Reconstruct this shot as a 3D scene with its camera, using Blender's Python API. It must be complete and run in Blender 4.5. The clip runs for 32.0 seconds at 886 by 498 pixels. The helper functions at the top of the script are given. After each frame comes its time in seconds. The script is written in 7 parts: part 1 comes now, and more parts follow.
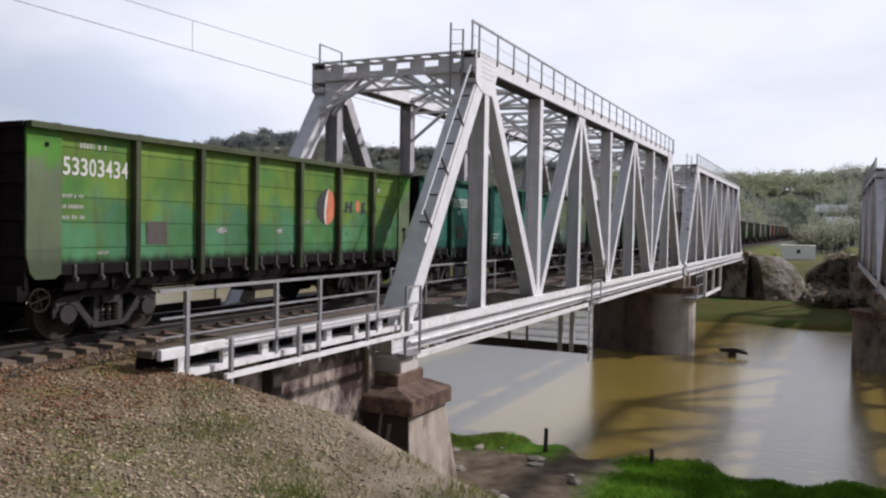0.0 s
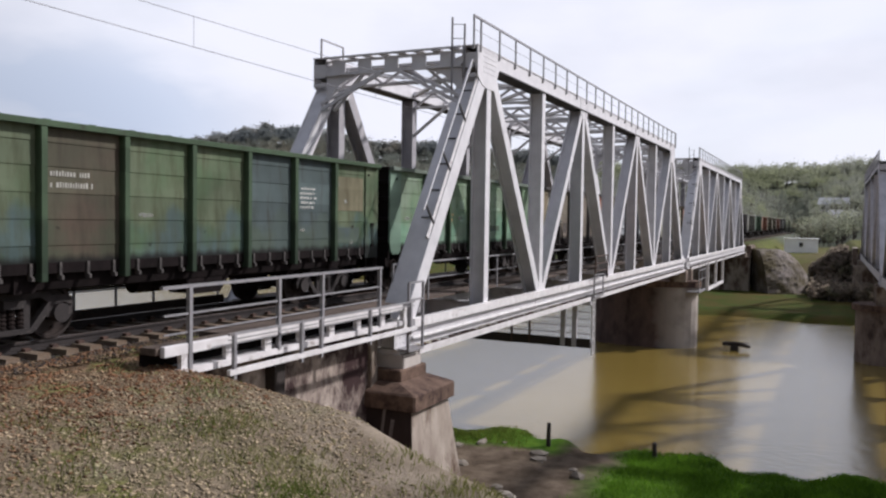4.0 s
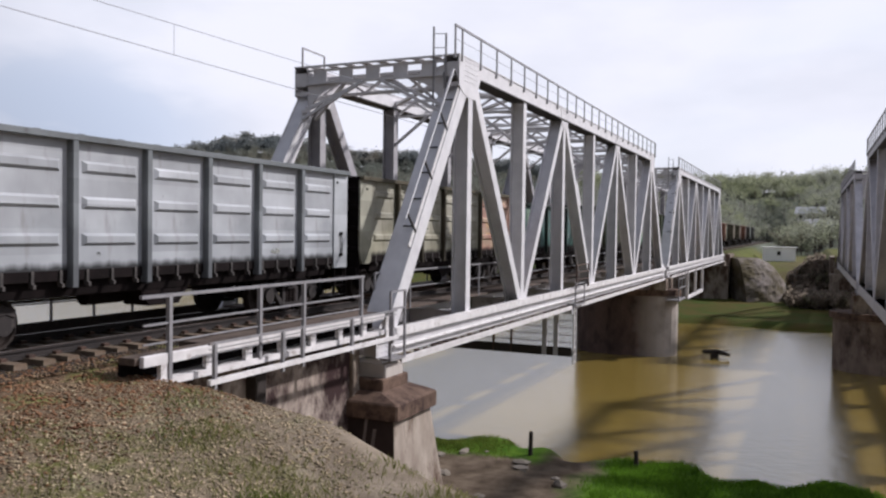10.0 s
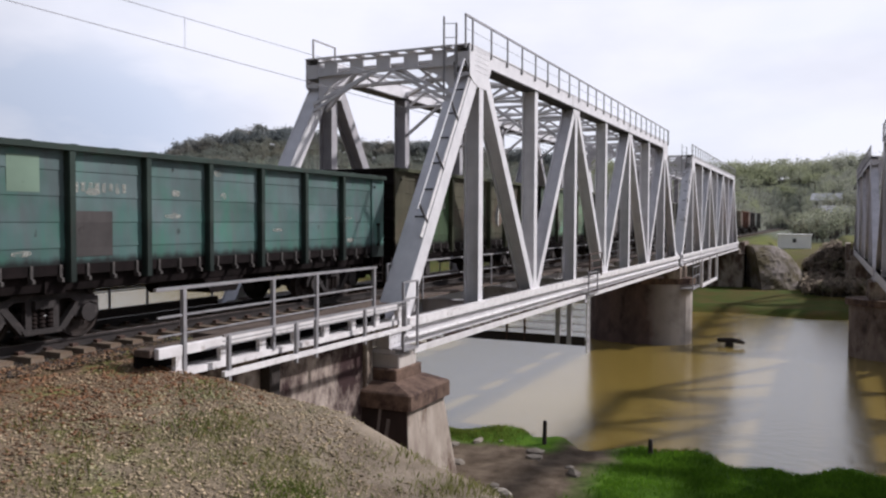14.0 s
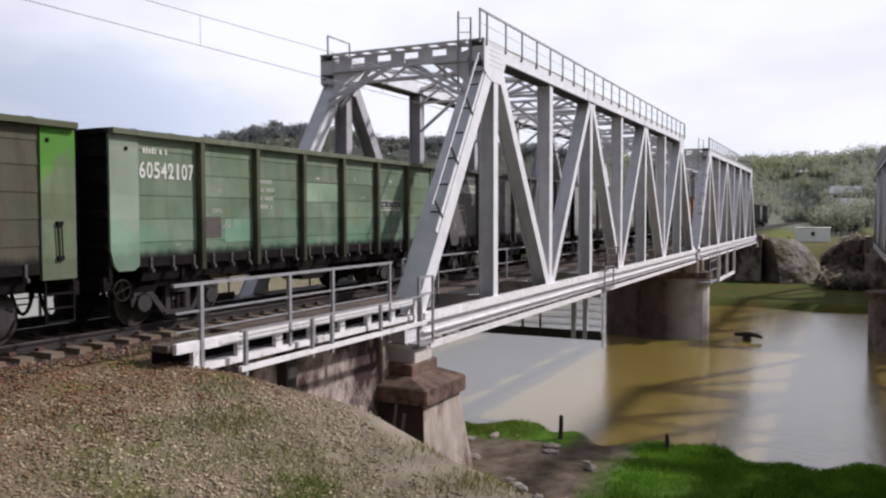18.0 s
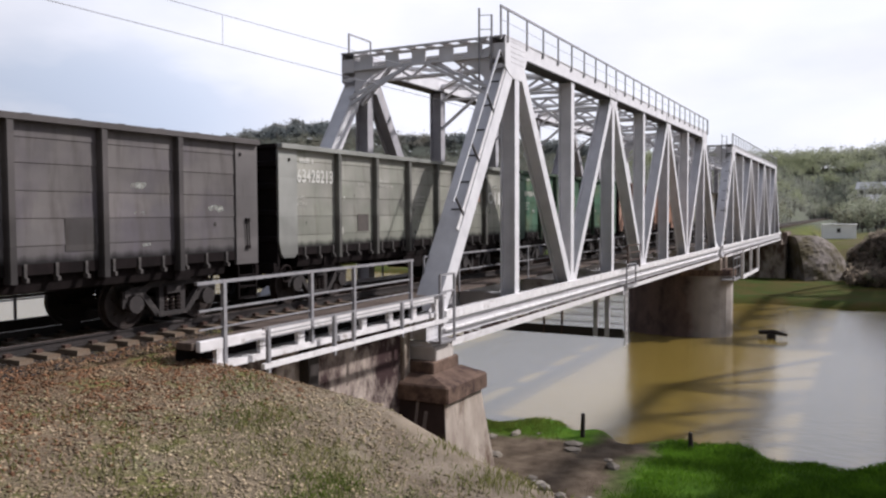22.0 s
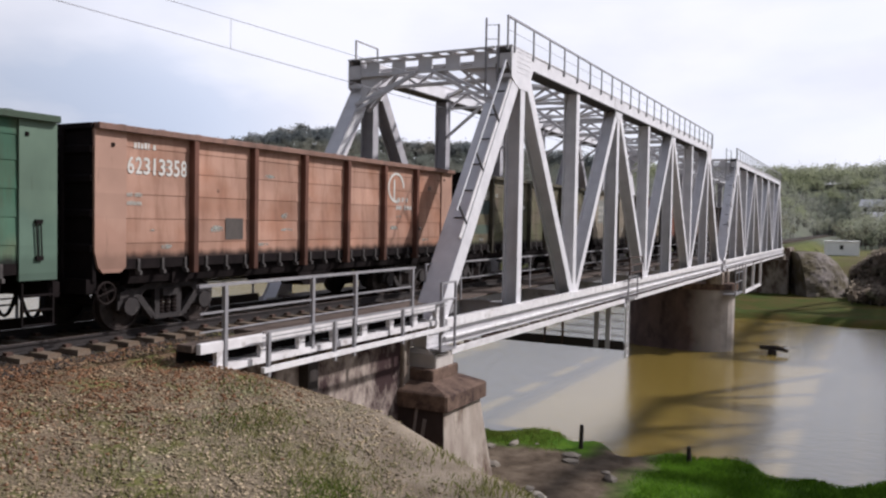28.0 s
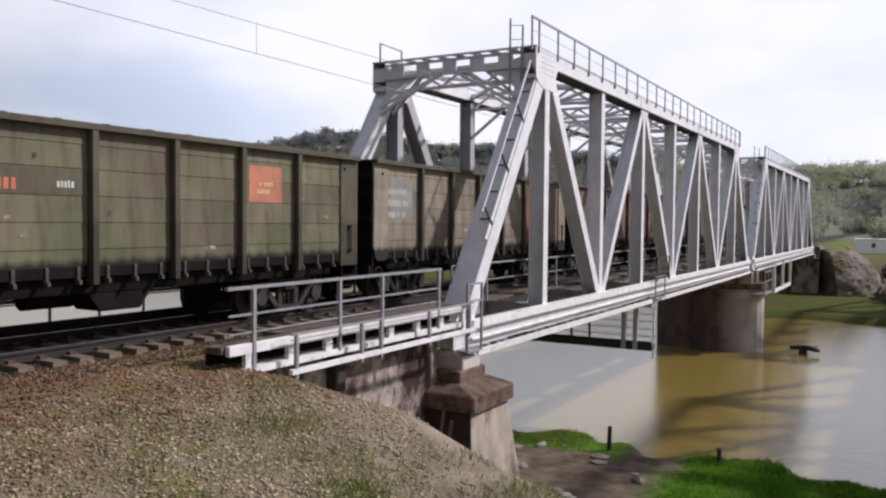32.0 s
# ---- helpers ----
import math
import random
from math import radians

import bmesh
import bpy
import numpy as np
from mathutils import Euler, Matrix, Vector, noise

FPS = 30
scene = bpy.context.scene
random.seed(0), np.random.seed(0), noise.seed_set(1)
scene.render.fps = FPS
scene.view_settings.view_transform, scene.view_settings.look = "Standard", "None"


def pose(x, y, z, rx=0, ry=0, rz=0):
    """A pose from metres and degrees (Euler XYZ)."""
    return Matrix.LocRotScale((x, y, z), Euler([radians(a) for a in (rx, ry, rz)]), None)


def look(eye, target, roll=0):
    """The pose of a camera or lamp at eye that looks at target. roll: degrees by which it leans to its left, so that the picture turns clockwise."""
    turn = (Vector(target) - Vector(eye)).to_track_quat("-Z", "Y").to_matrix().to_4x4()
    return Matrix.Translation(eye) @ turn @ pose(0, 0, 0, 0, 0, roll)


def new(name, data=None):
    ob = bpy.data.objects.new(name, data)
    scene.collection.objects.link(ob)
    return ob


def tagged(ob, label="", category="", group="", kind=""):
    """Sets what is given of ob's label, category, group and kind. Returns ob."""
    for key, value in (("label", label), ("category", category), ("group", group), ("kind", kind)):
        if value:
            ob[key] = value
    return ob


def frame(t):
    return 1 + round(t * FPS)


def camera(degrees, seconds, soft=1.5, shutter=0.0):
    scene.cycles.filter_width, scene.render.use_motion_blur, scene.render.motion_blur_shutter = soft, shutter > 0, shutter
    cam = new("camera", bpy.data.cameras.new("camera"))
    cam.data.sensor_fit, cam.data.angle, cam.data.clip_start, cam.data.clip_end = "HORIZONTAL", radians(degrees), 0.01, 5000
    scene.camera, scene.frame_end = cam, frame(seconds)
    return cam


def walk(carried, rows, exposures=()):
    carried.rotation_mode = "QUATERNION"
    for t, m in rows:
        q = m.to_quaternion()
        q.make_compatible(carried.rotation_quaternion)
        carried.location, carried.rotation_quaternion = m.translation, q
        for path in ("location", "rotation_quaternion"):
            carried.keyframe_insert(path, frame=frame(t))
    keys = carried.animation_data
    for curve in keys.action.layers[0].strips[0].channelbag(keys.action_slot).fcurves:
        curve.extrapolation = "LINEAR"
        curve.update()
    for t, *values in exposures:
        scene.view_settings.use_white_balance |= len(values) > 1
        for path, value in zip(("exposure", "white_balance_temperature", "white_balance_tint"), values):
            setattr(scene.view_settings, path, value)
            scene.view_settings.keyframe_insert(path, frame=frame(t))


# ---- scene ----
# World: metres, z up; y runs along the railway over the river, x to its right; the rail heads lie at z = 0.
cam = camera(57.72, 32.0, soft=2.3)

# seconds, eye x y z, yaw, pitch, roll in degrees: a hand-held camera on the embankment
PATH = [
    (0, 13.237, -18.733, 2.151, 25.680, -1.627, 1.042),
    (0.5, 13.251, -18.762, 2.204, 25.355, -2.080, 1.237),
    (1, 13.295, -18.790, 2.206, 25.991, -2.584, 1.363),
    (1.5, 13.269, -18.778, 2.228, 25.959, -2.110, 1.179),
    (2, 13.213, -18.734, 2.185, 26.253, -2.182, 1.187),
    (2.5, 13.219, -18.720, 2.179, 25.993, -2.095, 0.785),
    (4.5, 13.230, -18.735, 2.189, 25.619, -2.019, 0.975),
    (5, 13.257, -18.740, 2.147, 25.277, -1.843, 1.080),
    (5.5, 13.251, -18.721, 2.186, 24.960, -1.746, 1.063),
    (6, 13.251, -18.696, 2.183, 23.956, -1.480, 1.213),
    (6.5, 13.221, -18.674, 2.206, 22.881, -2.406, 1.328),
    (7, 13.209, -18.657, 2.150, 22.336, -1.948, 1.060),
    (7.5, 13.220, -18.703, 2.160, 22.537, -1.553, 1.247),
    (8, 13.224, -18.716, 2.141, 23.878, -1.720, 1.076),
    (8.5, 13.245, -18.743, 2.184, 24.536, -1.689, 1.057),
    (9, 13.220, -18.712, 2.176, 23.995, -1.627, 1.051),
    (9.5, 13.227, -18.734, 2.168, 24.208, -1.197, 1.261),
    (10, 13.201, -18.720, 2.167, 24.491, -1.364, 0.791),
    (10.5, 13.244, -18.741, 2.190, 24.782, -1.518, 1.075),
    (11, 13.218, -18.725, 2.164, 24.706, -1.453, 0.708),
    (11.5, 13.222, -18.741, 2.188, 25.024, -1.758, 0.724),
    (12, 13.201, -18.721, 2.203, 24.890, -2.103, 0.718),
    (12.5, 13.222, -18.726, 2.163, 24.950, -1.756, 0.648),
    (13, 13.215, -18.713, 2.182, 25.528, -2.158, 0.629),
    (13.5, 13.264, -18.750, 2.196, 25.301, -2.043, 0.458),
    (14, 13.247, -18.730, 2.165, 25.437, -2.057, 0.234),
    (14.5, 13.249, -18.732, 2.214, 25.707, -2.310, 0.276),
    (16.5, 13.243, -18.719, 2.191, 26.080, -2.359, 0.014),
    (17, 13.286, -18.755, 2.176, 26.235, -2.300, -0.133),
    (17.5, 13.271, -18.750, 2.180, 26.397, -2.033, -0.016),
    (18, 13.265, -18.742, 2.165, 26.548, -2.409, -0.078),
    (18.5, 13.279, -18.750, 2.210, 26.804, -2.631, 0.115),
    (19, 13.254, -18.740, 2.169, 26.949, -2.640, -0.003),
    (19.5, 13.256, -18.753, 2.177, 27.479, -2.502, -0.006),
    (20, 13.273, -18.749, 2.216, 27.542, -2.379, -0.065),
    (20.5, 13.303, -18.783, 2.210, 27.732, -2.564, -0.065),
    (21, 13.275, -18.748, 2.186, 27.816, -2.434, -0.316),
    (21.5, 13.270, -18.740, 2.168, 27.930, -2.404, -0.238),
    (22, 13.252, -18.737, 2.169, 28.039, -2.587, -0.230),
    (22.5, 13.258, -18.766, 2.164, 28.567, -2.644, -0.104),
    (23, 13.271, -18.768, 2.123, 31.176, -2.639, -0.533),
    (23.5, 13.307, -18.773, 2.141, 30.916, -3.271, -0.644),
    (24, 13.276, -18.740, 2.176, 30.106, -2.600, -0.220),
    (24.5, 13.225, -18.701, 2.159, 29.832, -2.479, 0.152),
    (25, 13.227, -18.703, 2.171, 29.044, -2.691, 0.307),
    (25.5, 13.230, -18.704, 2.168, 29.126, -2.736, 0.148),
    (27.5, 13.255, -18.747, 2.197, 28.931, -2.334, 0.803),
    (28, 13.257, -18.752, 2.173, 28.204, -2.028, 1.066),
    (28.5, 13.247, -18.753, 2.144, 28.298, -2.114, 1.198),
    (29, 13.231, -18.730, 2.193, 28.477, -2.274, 1.439),
    (29.5, 13.246, -18.734, 2.155, 28.739, -1.887, 1.116),
    (30, 13.249, -18.752, 2.179, 28.595, -2.148, 1.345),
    (30.5, 13.216, -18.728, 2.154, 29.258, -2.556, 1.306),
    (31, 13.209, -18.726, 2.188, 29.840, -2.616, 1.582),
    (31.5, 13.283, -18.781, 2.174, 30.115, -2.162, 0.811),
    (32, 13.241, -18.761, 2.169, 29.997, -1.941, 0.522),
]


def aim(x, y, z, yaw, pitch, roll):
    yaw, pitch = radians(yaw), radians(pitch)
    ahead = Vector((-math.sin(yaw) * math.cos(pitch), math.cos(yaw) * math.cos(pitch), math.sin(pitch)))
    return look((x, y, z), Vector((x, y, z)) + ahead, roll)


walk(cam, [(t, aim(*rest)) for t, *rest in PATH], exposures=[(0.0, -0.11, 6200, 14), (8.0, -0.13, 6200, 15), (18.0, -0.03, 6200, 15), (24.0, 0.02, 6250, 14), (28.0, -0.05, 6200, 15), (32.0, -0.02, 6200, 15)])

# ---------------------------------------------------------------- light
SUN_WAY = Vector((1.0, 0.9, 1.09)).normalized()
SUN_UP = math.asin(SUN_WAY.z)
SUN_AZ = math.atan2(SUN_WAY.x, SUN_WAY.y)

sun = new("sun", bpy.data.lights.new("sun", "SUN"))
sun.data.energy, sun.data.angle, sun.data.color = 4.9, radians(2.6), (1.0, 0.955, 0.90)
sun.matrix_world = look(SUN_WAY * 100, (0, 0, 0))

world = bpy.data.worlds.new("sky")
scene.world = world
world.use_nodes = True
wn, wl = world.node_tree.nodes, world.node_tree.links
wn.clear()
w_out = wn.new("ShaderNodeOutputWorld")
w_sky = wn.new("ShaderNodeTexSky")
w_sky.sky_type, w_sky.sun_disc = "NISHITA", False
w_sky.sun_elevation, w_sky.sun_rotation = SUN_UP, SUN_AZ
w_blue = wn.new("ShaderNodeBackground")
w_blue.inputs["Strength"].default_value = 0.15
w_pale = wn.new("ShaderNodeHueSaturation")
w_pale.inputs["Saturation"].default_value = 0.55
wl.new(w_sky.outputs[0], w_pale.inputs["Color"])
wl.new(w_pale.outputs[0], w_blue.inputs[0])
w_co = wn.new("ShaderNodeTexCoord")
w_map = wn.new("ShaderNodeMapping")
w_map.inputs["Scale"].default_value = (1.0, 1.0, 2.6)
w_map.inputs["Location"].default_value = (0.35, 0.2, 0.1)
wl.new(w_co.outputs["Generated"], w_map.inputs[0])
w_n1 = wn.new("ShaderNodeTexNoise")
w_n1.inputs["Scale"].default_value, w_n1.inputs["Detail"].default_value, w_n1.inputs["Roughness"].default_value = 2.2, 6, 0.5
w_n1.inputs["Distortion"].default_value = 0.25
wl.new(w_map.outputs[0], w_n1.inputs["Vector"])
w_r1 = wn.new("ShaderNodeValToRGB")
w_r1.color_ramp.elements[0].position, w_r1.color_ramp.elements[0].color = 0.28, (0.7, 0.7, 0.7, 1)
w_r1.color_ramp.elements[1].position, w_r1.color_ramp.elements[1].color = 0.52, (1, 1, 1, 1)
wl.new(w_n1.outputs["Fac"], w_r1.inputs[0])
w_n2 = wn.new("ShaderNodeTexNoise")
w_n2.inputs["Scale"].default_value, w_n2.inputs["Detail"].default_value = 3.4, 5
wl.new(w_map.outputs[0], w_n2.inputs["Vector"])
w_r2 = wn.new("ShaderNodeValToRGB")
w_r2.color_ramp.elements[0].position, w_r2.color_ramp.elements[0].color = 0.36, (0.82, 0.84, 0.90, 1)
w_r2.color_ramp.elements[1].position, w_r2.color_ramp.elements[1].color = 0.58, (0.94, 0.95, 1.0, 1)
wl.new(w_n2.outputs["Fac"], w_r2.inputs[0])
w_cloud = wn.new("ShaderNodeBackground")
# clouds shine more towards the sun than away from it
w_side = wn.new("ShaderNodeVectorMath")
w_side.operation = "DOT_PRODUCT"
w_side.inputs[1].default_value = SUN_WAY
wl.new(w_co.outputs["Generated"], w_side.inputs[0])
w_lit = wn.new("ShaderNodeMapRange")
w_lit.inputs["From Min"].default_value, w_lit.inputs["From Max"].default_value = -0.58, 0.05
w_lit.inputs["To Min"].default_value, w_lit.inputs["To Max"].default_value = 0.14, 1.06
wl.new(w_side.outputs["Value"], w_lit.inputs["Value"])
wl.new(w_lit.outputs[0], w_cloud.inputs["Strength"])
w_mix = wn.new("ShaderNodeMixShader")
# a bank of slate-blue cloud low over the hills
w_flat = wn.new("ShaderNodeVectorMath")
w_flat.operation = "MULTIPLY"
w_flat.inputs[1].default_value = (1.0, 1.0, 2.6)
wl.new(w_co.outputs["Generated"], w_flat.inputs[0])
w_unit = wn.new("ShaderNodeVectorMath")
w_unit.operation = "NORMALIZE"
wl.new(w_flat.outputs[0], w_unit.inputs[0])
w_dot = wn.new("ShaderNodeVectorMath")
w_dot.operation = "DOT_PRODUCT"
w_dot.inputs[1].default_value = Vector((-0.79, 0.61, 0.28)).normalized()
wl.new(w_unit.outputs[0], w_dot.inputs[0])
w_clear = wn.new("ShaderNodeMapRange")
w_clear.interpolation_type = "SMOOTHSTEP"
w_clear.inputs["From Min"].default_value, w_clear.inputs["From Max"].default_value = 0.962, 0.999
w_clear.inputs["To Max"].default_value = 1.0
wl.new(w_dot.outputs["Value"], w_clear.inputs["Value"])
w_veil = wn.new("ShaderNodeMapRange")
w_veil.inputs["From Min"].default_value, w_veil.inputs["From Max"].default_value = 0.70, 0.46
wl.new(w_n2.outputs["Fac"], w_veil.inputs["Value"])
w_gap = wn.new("ShaderNodeMath")
w_gap.operation = "MULTIPLY"
wl.new(w_clear.outputs[0], w_gap.inputs[0])
wl.new(w_veil.outputs[0], w_gap.inputs[1])
w_slate = wn.new("ShaderNodeMix")
w_slate.data_type = "RGBA"
w_slate.inputs[7].default_value = (0.62, 0.70, 0.83, 1)
wl.new(w_gap.outputs[0], w_slate.inputs[0])
wl.new(w_r2.outputs[0], w_slate.inputs[6])
wl.new(w_slate.outputs[2], w_cloud.inputs[0])
# the cover breaks up overhead
w_high = wn.new("ShaderNodeSeparateXYZ")
wl.new(w_co.outputs["Generated"], w_high.inputs[0])
w_thin = wn.new("ShaderNodeMapRange")
w_thin.interpolation_type = "SMOOTHSTEP"
w_thin.inputs["From Min"].default_value, w_thin.inputs["From Max"].default_value = 0.30, 0.75
w_thin.inputs["To Min"].default_value, w_thin.inputs["To Max"].default_value = 1.0, 0.15
wl.new(w_high.outputs["Z"], w_thin.inputs["Value"])
w_cover = wn.new("ShaderNodeMath")
w_cover.operation = "MULTIPLY"
wl.new(w_r1.outputs[0], w_cover.inputs[0])
wl.new(w_thin.outputs[0], w_cover.inputs[1])
wl.new(w_cover.outputs[0], w_mix.inputs[0])
wl.new(w_blue.outputs[0], w_mix.inputs[1])
wl.new(w_cloud.outputs[0], w_mix.inputs[2])
wl.new(w_mix.outputs[0], w_out.inputs[0])


# ---------------------------------------------------------------- materials
def lin(r, g, b, k=0.8):
    """A base colour from 8-bit values."""
    return tuple(k * (((c / 255 + 0.055) / 1.055) ** 2.4 if c > 10 else c / 3294) for c in (r, g, b)) + (1,)


def surface(name, one, two, scale=3.0, rough=0.7, metal=0.0, bump=0.3, grain=40.0, spots=None, spot_scale=1.2, spot_at=0.6, island=0.0, stretch=(1, 1, 1), grain_depth=0.02):
    """A procedural surface: two tones at a broad scale, fine grain with relief, and stains of a third tone."""
    m = bpy.data.materials.new(name)
    m.use_nodes = True
    n, l = m.node_tree.nodes, m.node_tree.links
    p = n["Principled BSDF"]
    co = n.new("ShaderNodeTexCoord")
    mp = n.new("ShaderNodeMapping")
    mp.inputs["Scale"].default_value = stretch
    l.new(co.outputs["Object"], mp.inputs[0])
    a = n.new("ShaderNodeTexNoise")
    a.inputs["Scale"].default_value, a.inputs["Detail"].default_value, a.inputs["Roughness"].default_value = scale, 7, 0.62
    l.new(mp.outputs[0], a.inputs["Vector"])
    ramp = n.new("ShaderNodeValToRGB")
    ramp.color_ramp.elements[0].position, ramp.color_ramp.elements[0].color = 0.32, one
    ramp.color_ramp.elements[1].position, ramp.color_ramp.elements[1].color = 0.68, two
    l.new(a.outputs["Fac"], ramp.inputs[0])
    colour = ramp.outputs[0]
    if spots:
        s = n.new("ShaderNodeTexNoise")
        s.inputs["Scale"].default_value, s.inputs["Detail"].default_value, s.inputs["Roughness"].default_value = spot_scale, 8, 0.7
        l.new(mp.outputs[0], s.inputs["Vector"])
        sr = n.new("ShaderNodeMapRange")
        sr.inputs["From Min"].default_value, sr.inputs["From Max"].default_value = spot_at - 0.06, spot_at + 0.08
        l.new(s.outputs["Fac"], sr.inputs["Value"])
        mx = n.new("ShaderNodeMix")
        mx.data_type = "RGBA"
        l.new(sr.outputs[0], mx.inputs[0])
        l.new(colour, mx.inputs[6])
        mx.inputs[7].default_value = spots
        colour = mx.outputs[2]
    if island:
        g = n.new("ShaderNodeNewGeometry")
        o = n.new("ShaderNodeObjectInfo")
        ad = n.new("ShaderNodeMath")
        ad.operation = "ADD"
        l.new(g.outputs["Random Per Island"], ad.inputs[0])
        l.new(o.outputs["Random"], ad.inputs[1])
        fr = n.new("ShaderNodeMath")
        fr.operation = "FRACT"
        l.new(ad.outputs[0], fr.inputs[0])
        vr = n.new("ShaderNodeMapRange")
        vr.inputs["To Min"].default_value, vr.inputs["To Max"].default_value = 1 - island, 1 + island
        l.new(fr.outputs[0], vr.inputs["Value"])
        hs = n.new("ShaderNodeHueSaturation")
        l.new(vr.outputs[0], hs.inputs["Value"])
        l.new(colour, hs.inputs["Color"])
        colour = hs.outputs[0]
    l.new(colour, p.inputs["Base Color"])
    b = n.new("ShaderNodeTexNoise")
    b.inputs["Scale"].default_value, b.inputs["Detail"].default_value = grain, 4
    l.new(co.outputs["Object"], b.inputs["Vector"])
    rr = n.new("ShaderNodeMapRange")
    rr.inputs["To Min"].default_value, rr.inputs["To Max"].default_value = max(rough - 0.12, 0.02), min(rough + 0.12, 1.0)
    l.new(b.outputs["Fac"], rr.inputs["Value"])
    l.new(rr.outputs[0], p.inputs["Roughness"])
    p.inputs["Metallic"].default_value = metal
    if rough >= 0.9:
        p.inputs["Specular IOR Level"].default_value = 0.15
    if bump:
        bm_ = n.new("ShaderNodeBump")
        bm_.inputs["Strength"].default_value, bm_.inputs["Distance"].default_value = bump, grain_depth
        l.new(b.outputs["Fac"], bm_.inputs["Height"])
        l.new(bm_.outputs[0], p.inputs["Normal"])
    return m


M_STEEL = surface("bridge_paint", lin(232, 230, 232), lin(212, 210, 213), 1.6, 0.55, 0.1, 0.15, 60, lin(120, 100, 88), 2.2, 0.74)
# darker copy of the bridge paint: the far truss's shade is in its colour
M_STEEL_SHADED = surface("dull_bridge_paint", lin(188, 185, 189), lin(160, 157, 162), 1.4, 0.6, 0.0, 0.2, 55, lin(100, 86, 78), 2.0, 0.68)
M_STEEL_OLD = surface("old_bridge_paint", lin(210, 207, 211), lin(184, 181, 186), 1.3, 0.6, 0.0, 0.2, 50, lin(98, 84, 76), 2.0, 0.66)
M_WHITE = surface("white_edge_paint", lin(238, 235, 235), lin(212, 208, 208), 2.5, 0.6, 0.0, 0.2, 50, lin(138, 124, 114), 3.0, 0.64)
M_RAILING = surface("railing_paint", lin(172, 170, 172), lin(146, 144, 148), 3.0, 0.5, 0.4, 0.1, 70, lin(110, 88, 74), 3.5, 0.68)
M_RUST = surface("rusty_steel", lin(92, 66, 54), lin(64, 48, 42), 4.0, 0.8, 0.1, 0.4, 70)
M_RAILTOP = surface("rail_steel", lin(122, 108, 102), lin(96, 80, 72), 3.0, 0.5, 0.5, 0.1, 60)
M_RAILWEB = surface("oily_rail_steel", lin(50, 42, 40), lin(34, 29, 28), 3.0, 0.8, 0.1, 0.2, 60)
# near-black: soot, plus the shade below wagons and on their ends
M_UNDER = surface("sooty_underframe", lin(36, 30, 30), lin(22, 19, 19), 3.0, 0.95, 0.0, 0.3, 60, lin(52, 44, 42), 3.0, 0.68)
M_BOGIE = surface("dusty_cast_steel", lin(54, 47, 46), lin(31, 27, 27), 4.0, 0.8, 0.1, 0.3, 60, lin(82, 74, 71), 4.0, 0.62)
M_LATCH = surface("dusty_latch_steel", lin(86, 80, 77), lin(40, 37, 36), 6.0, 0.8, 0.0, 0.3, 60)
M_PLATE = surface("brown_data_plate", lin(84, 76, 70), lin(66, 59, 55), 4.0, 0.8, 0.0, 0.2, 50)
M_SPRING = surface("dark_spring_steel", lin(52, 44, 42), lin(34, 29, 28), 5.0, 0.7, 0.2, 0.2, 50)
M_WHEEL = surface("wheel_steel", lin(70, 60, 56), lin(46, 40, 38), 6.0, 0.6, 0.5, 0.1, 50)
M_RUBBER = surface("black_rubber", lin(28, 28, 29), lin(18, 18, 19), 6.0, 0.6, 0.0, 0.1, 50)
M_SLEEPER = surface("concrete_sleeper", lin(124, 111, 97), lin(92, 80, 69), 3.0, 0.9, 0.0, 0.4, 45, lin(104, 84, 68), 4.0, 0.6, island=0.12)
M_TIE = surface("oiled_timber", lin(78, 64, 55), lin(52, 43, 38), 3.0, 0.85, 0.0, 0.4, 40, island=0.2, stretch=(1, 6, 6))
M_PLANK = surface("weathered_plank", lin(106, 90, 80), lin(78, 66, 58), 2.0, 0.85, 0.0, 0.3, 40, island=0.15, stretch=(6, 1, 6))
M_CONCRETE = surface("stained_concrete", lin(180, 169, 156), lin(128, 115, 104), 1.1, 0.9, 0.0, 0.5, 26, lin(88, 71, 61), 0.55, 0.51, stretch=(1, 1, 0.45))
M_CONCRETE_LIGHT = surface("pale_concrete", lin(205, 198, 192), lin(176, 166, 158), 1.4, 0.9, 0.0, 0.4, 28, lin(140, 122, 110), 1.0, 0.64, stretch=(1, 1, 0.5))
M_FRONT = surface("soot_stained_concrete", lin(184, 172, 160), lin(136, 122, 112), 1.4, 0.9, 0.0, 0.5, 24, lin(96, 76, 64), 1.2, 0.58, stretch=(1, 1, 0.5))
M_STREAKED = surface("blotched_wall_concrete", lin(206, 192, 180), lin(112, 96, 90), 1.15, 0.9, 0.0, 0.5, 26, lin(66, 50, 50), 0.9, 0.475, stretch=(1, 1.0, 0.7))
# stained render, made darker still by shade put into its colour
M_SHADEFACE = surface("soot_blackened_render", lin(66, 54, 51), lin(46, 38, 37), 0.9, 0.95, 0.0, 0.4, 22, lin(96, 82, 76), 1.3, 0.64, stretch=(1, 1, 0.6))
M_SCRAWL = surface("faded_wall_paint", lin(128, 118, 114), lin(92, 84, 82), 2.0, 0.9, 0.0, 0.2, 30)
M_STONE_CAP = surface("weathered_cap_stone", lin(130, 108, 94), lin(80, 64, 57), 2.0, 0.9, 0.0, 0.5, 24, lin(60, 46, 44), 1.3, 0.54)
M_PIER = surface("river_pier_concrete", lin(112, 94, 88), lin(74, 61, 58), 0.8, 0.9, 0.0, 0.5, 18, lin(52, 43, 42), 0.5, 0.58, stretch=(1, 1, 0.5))
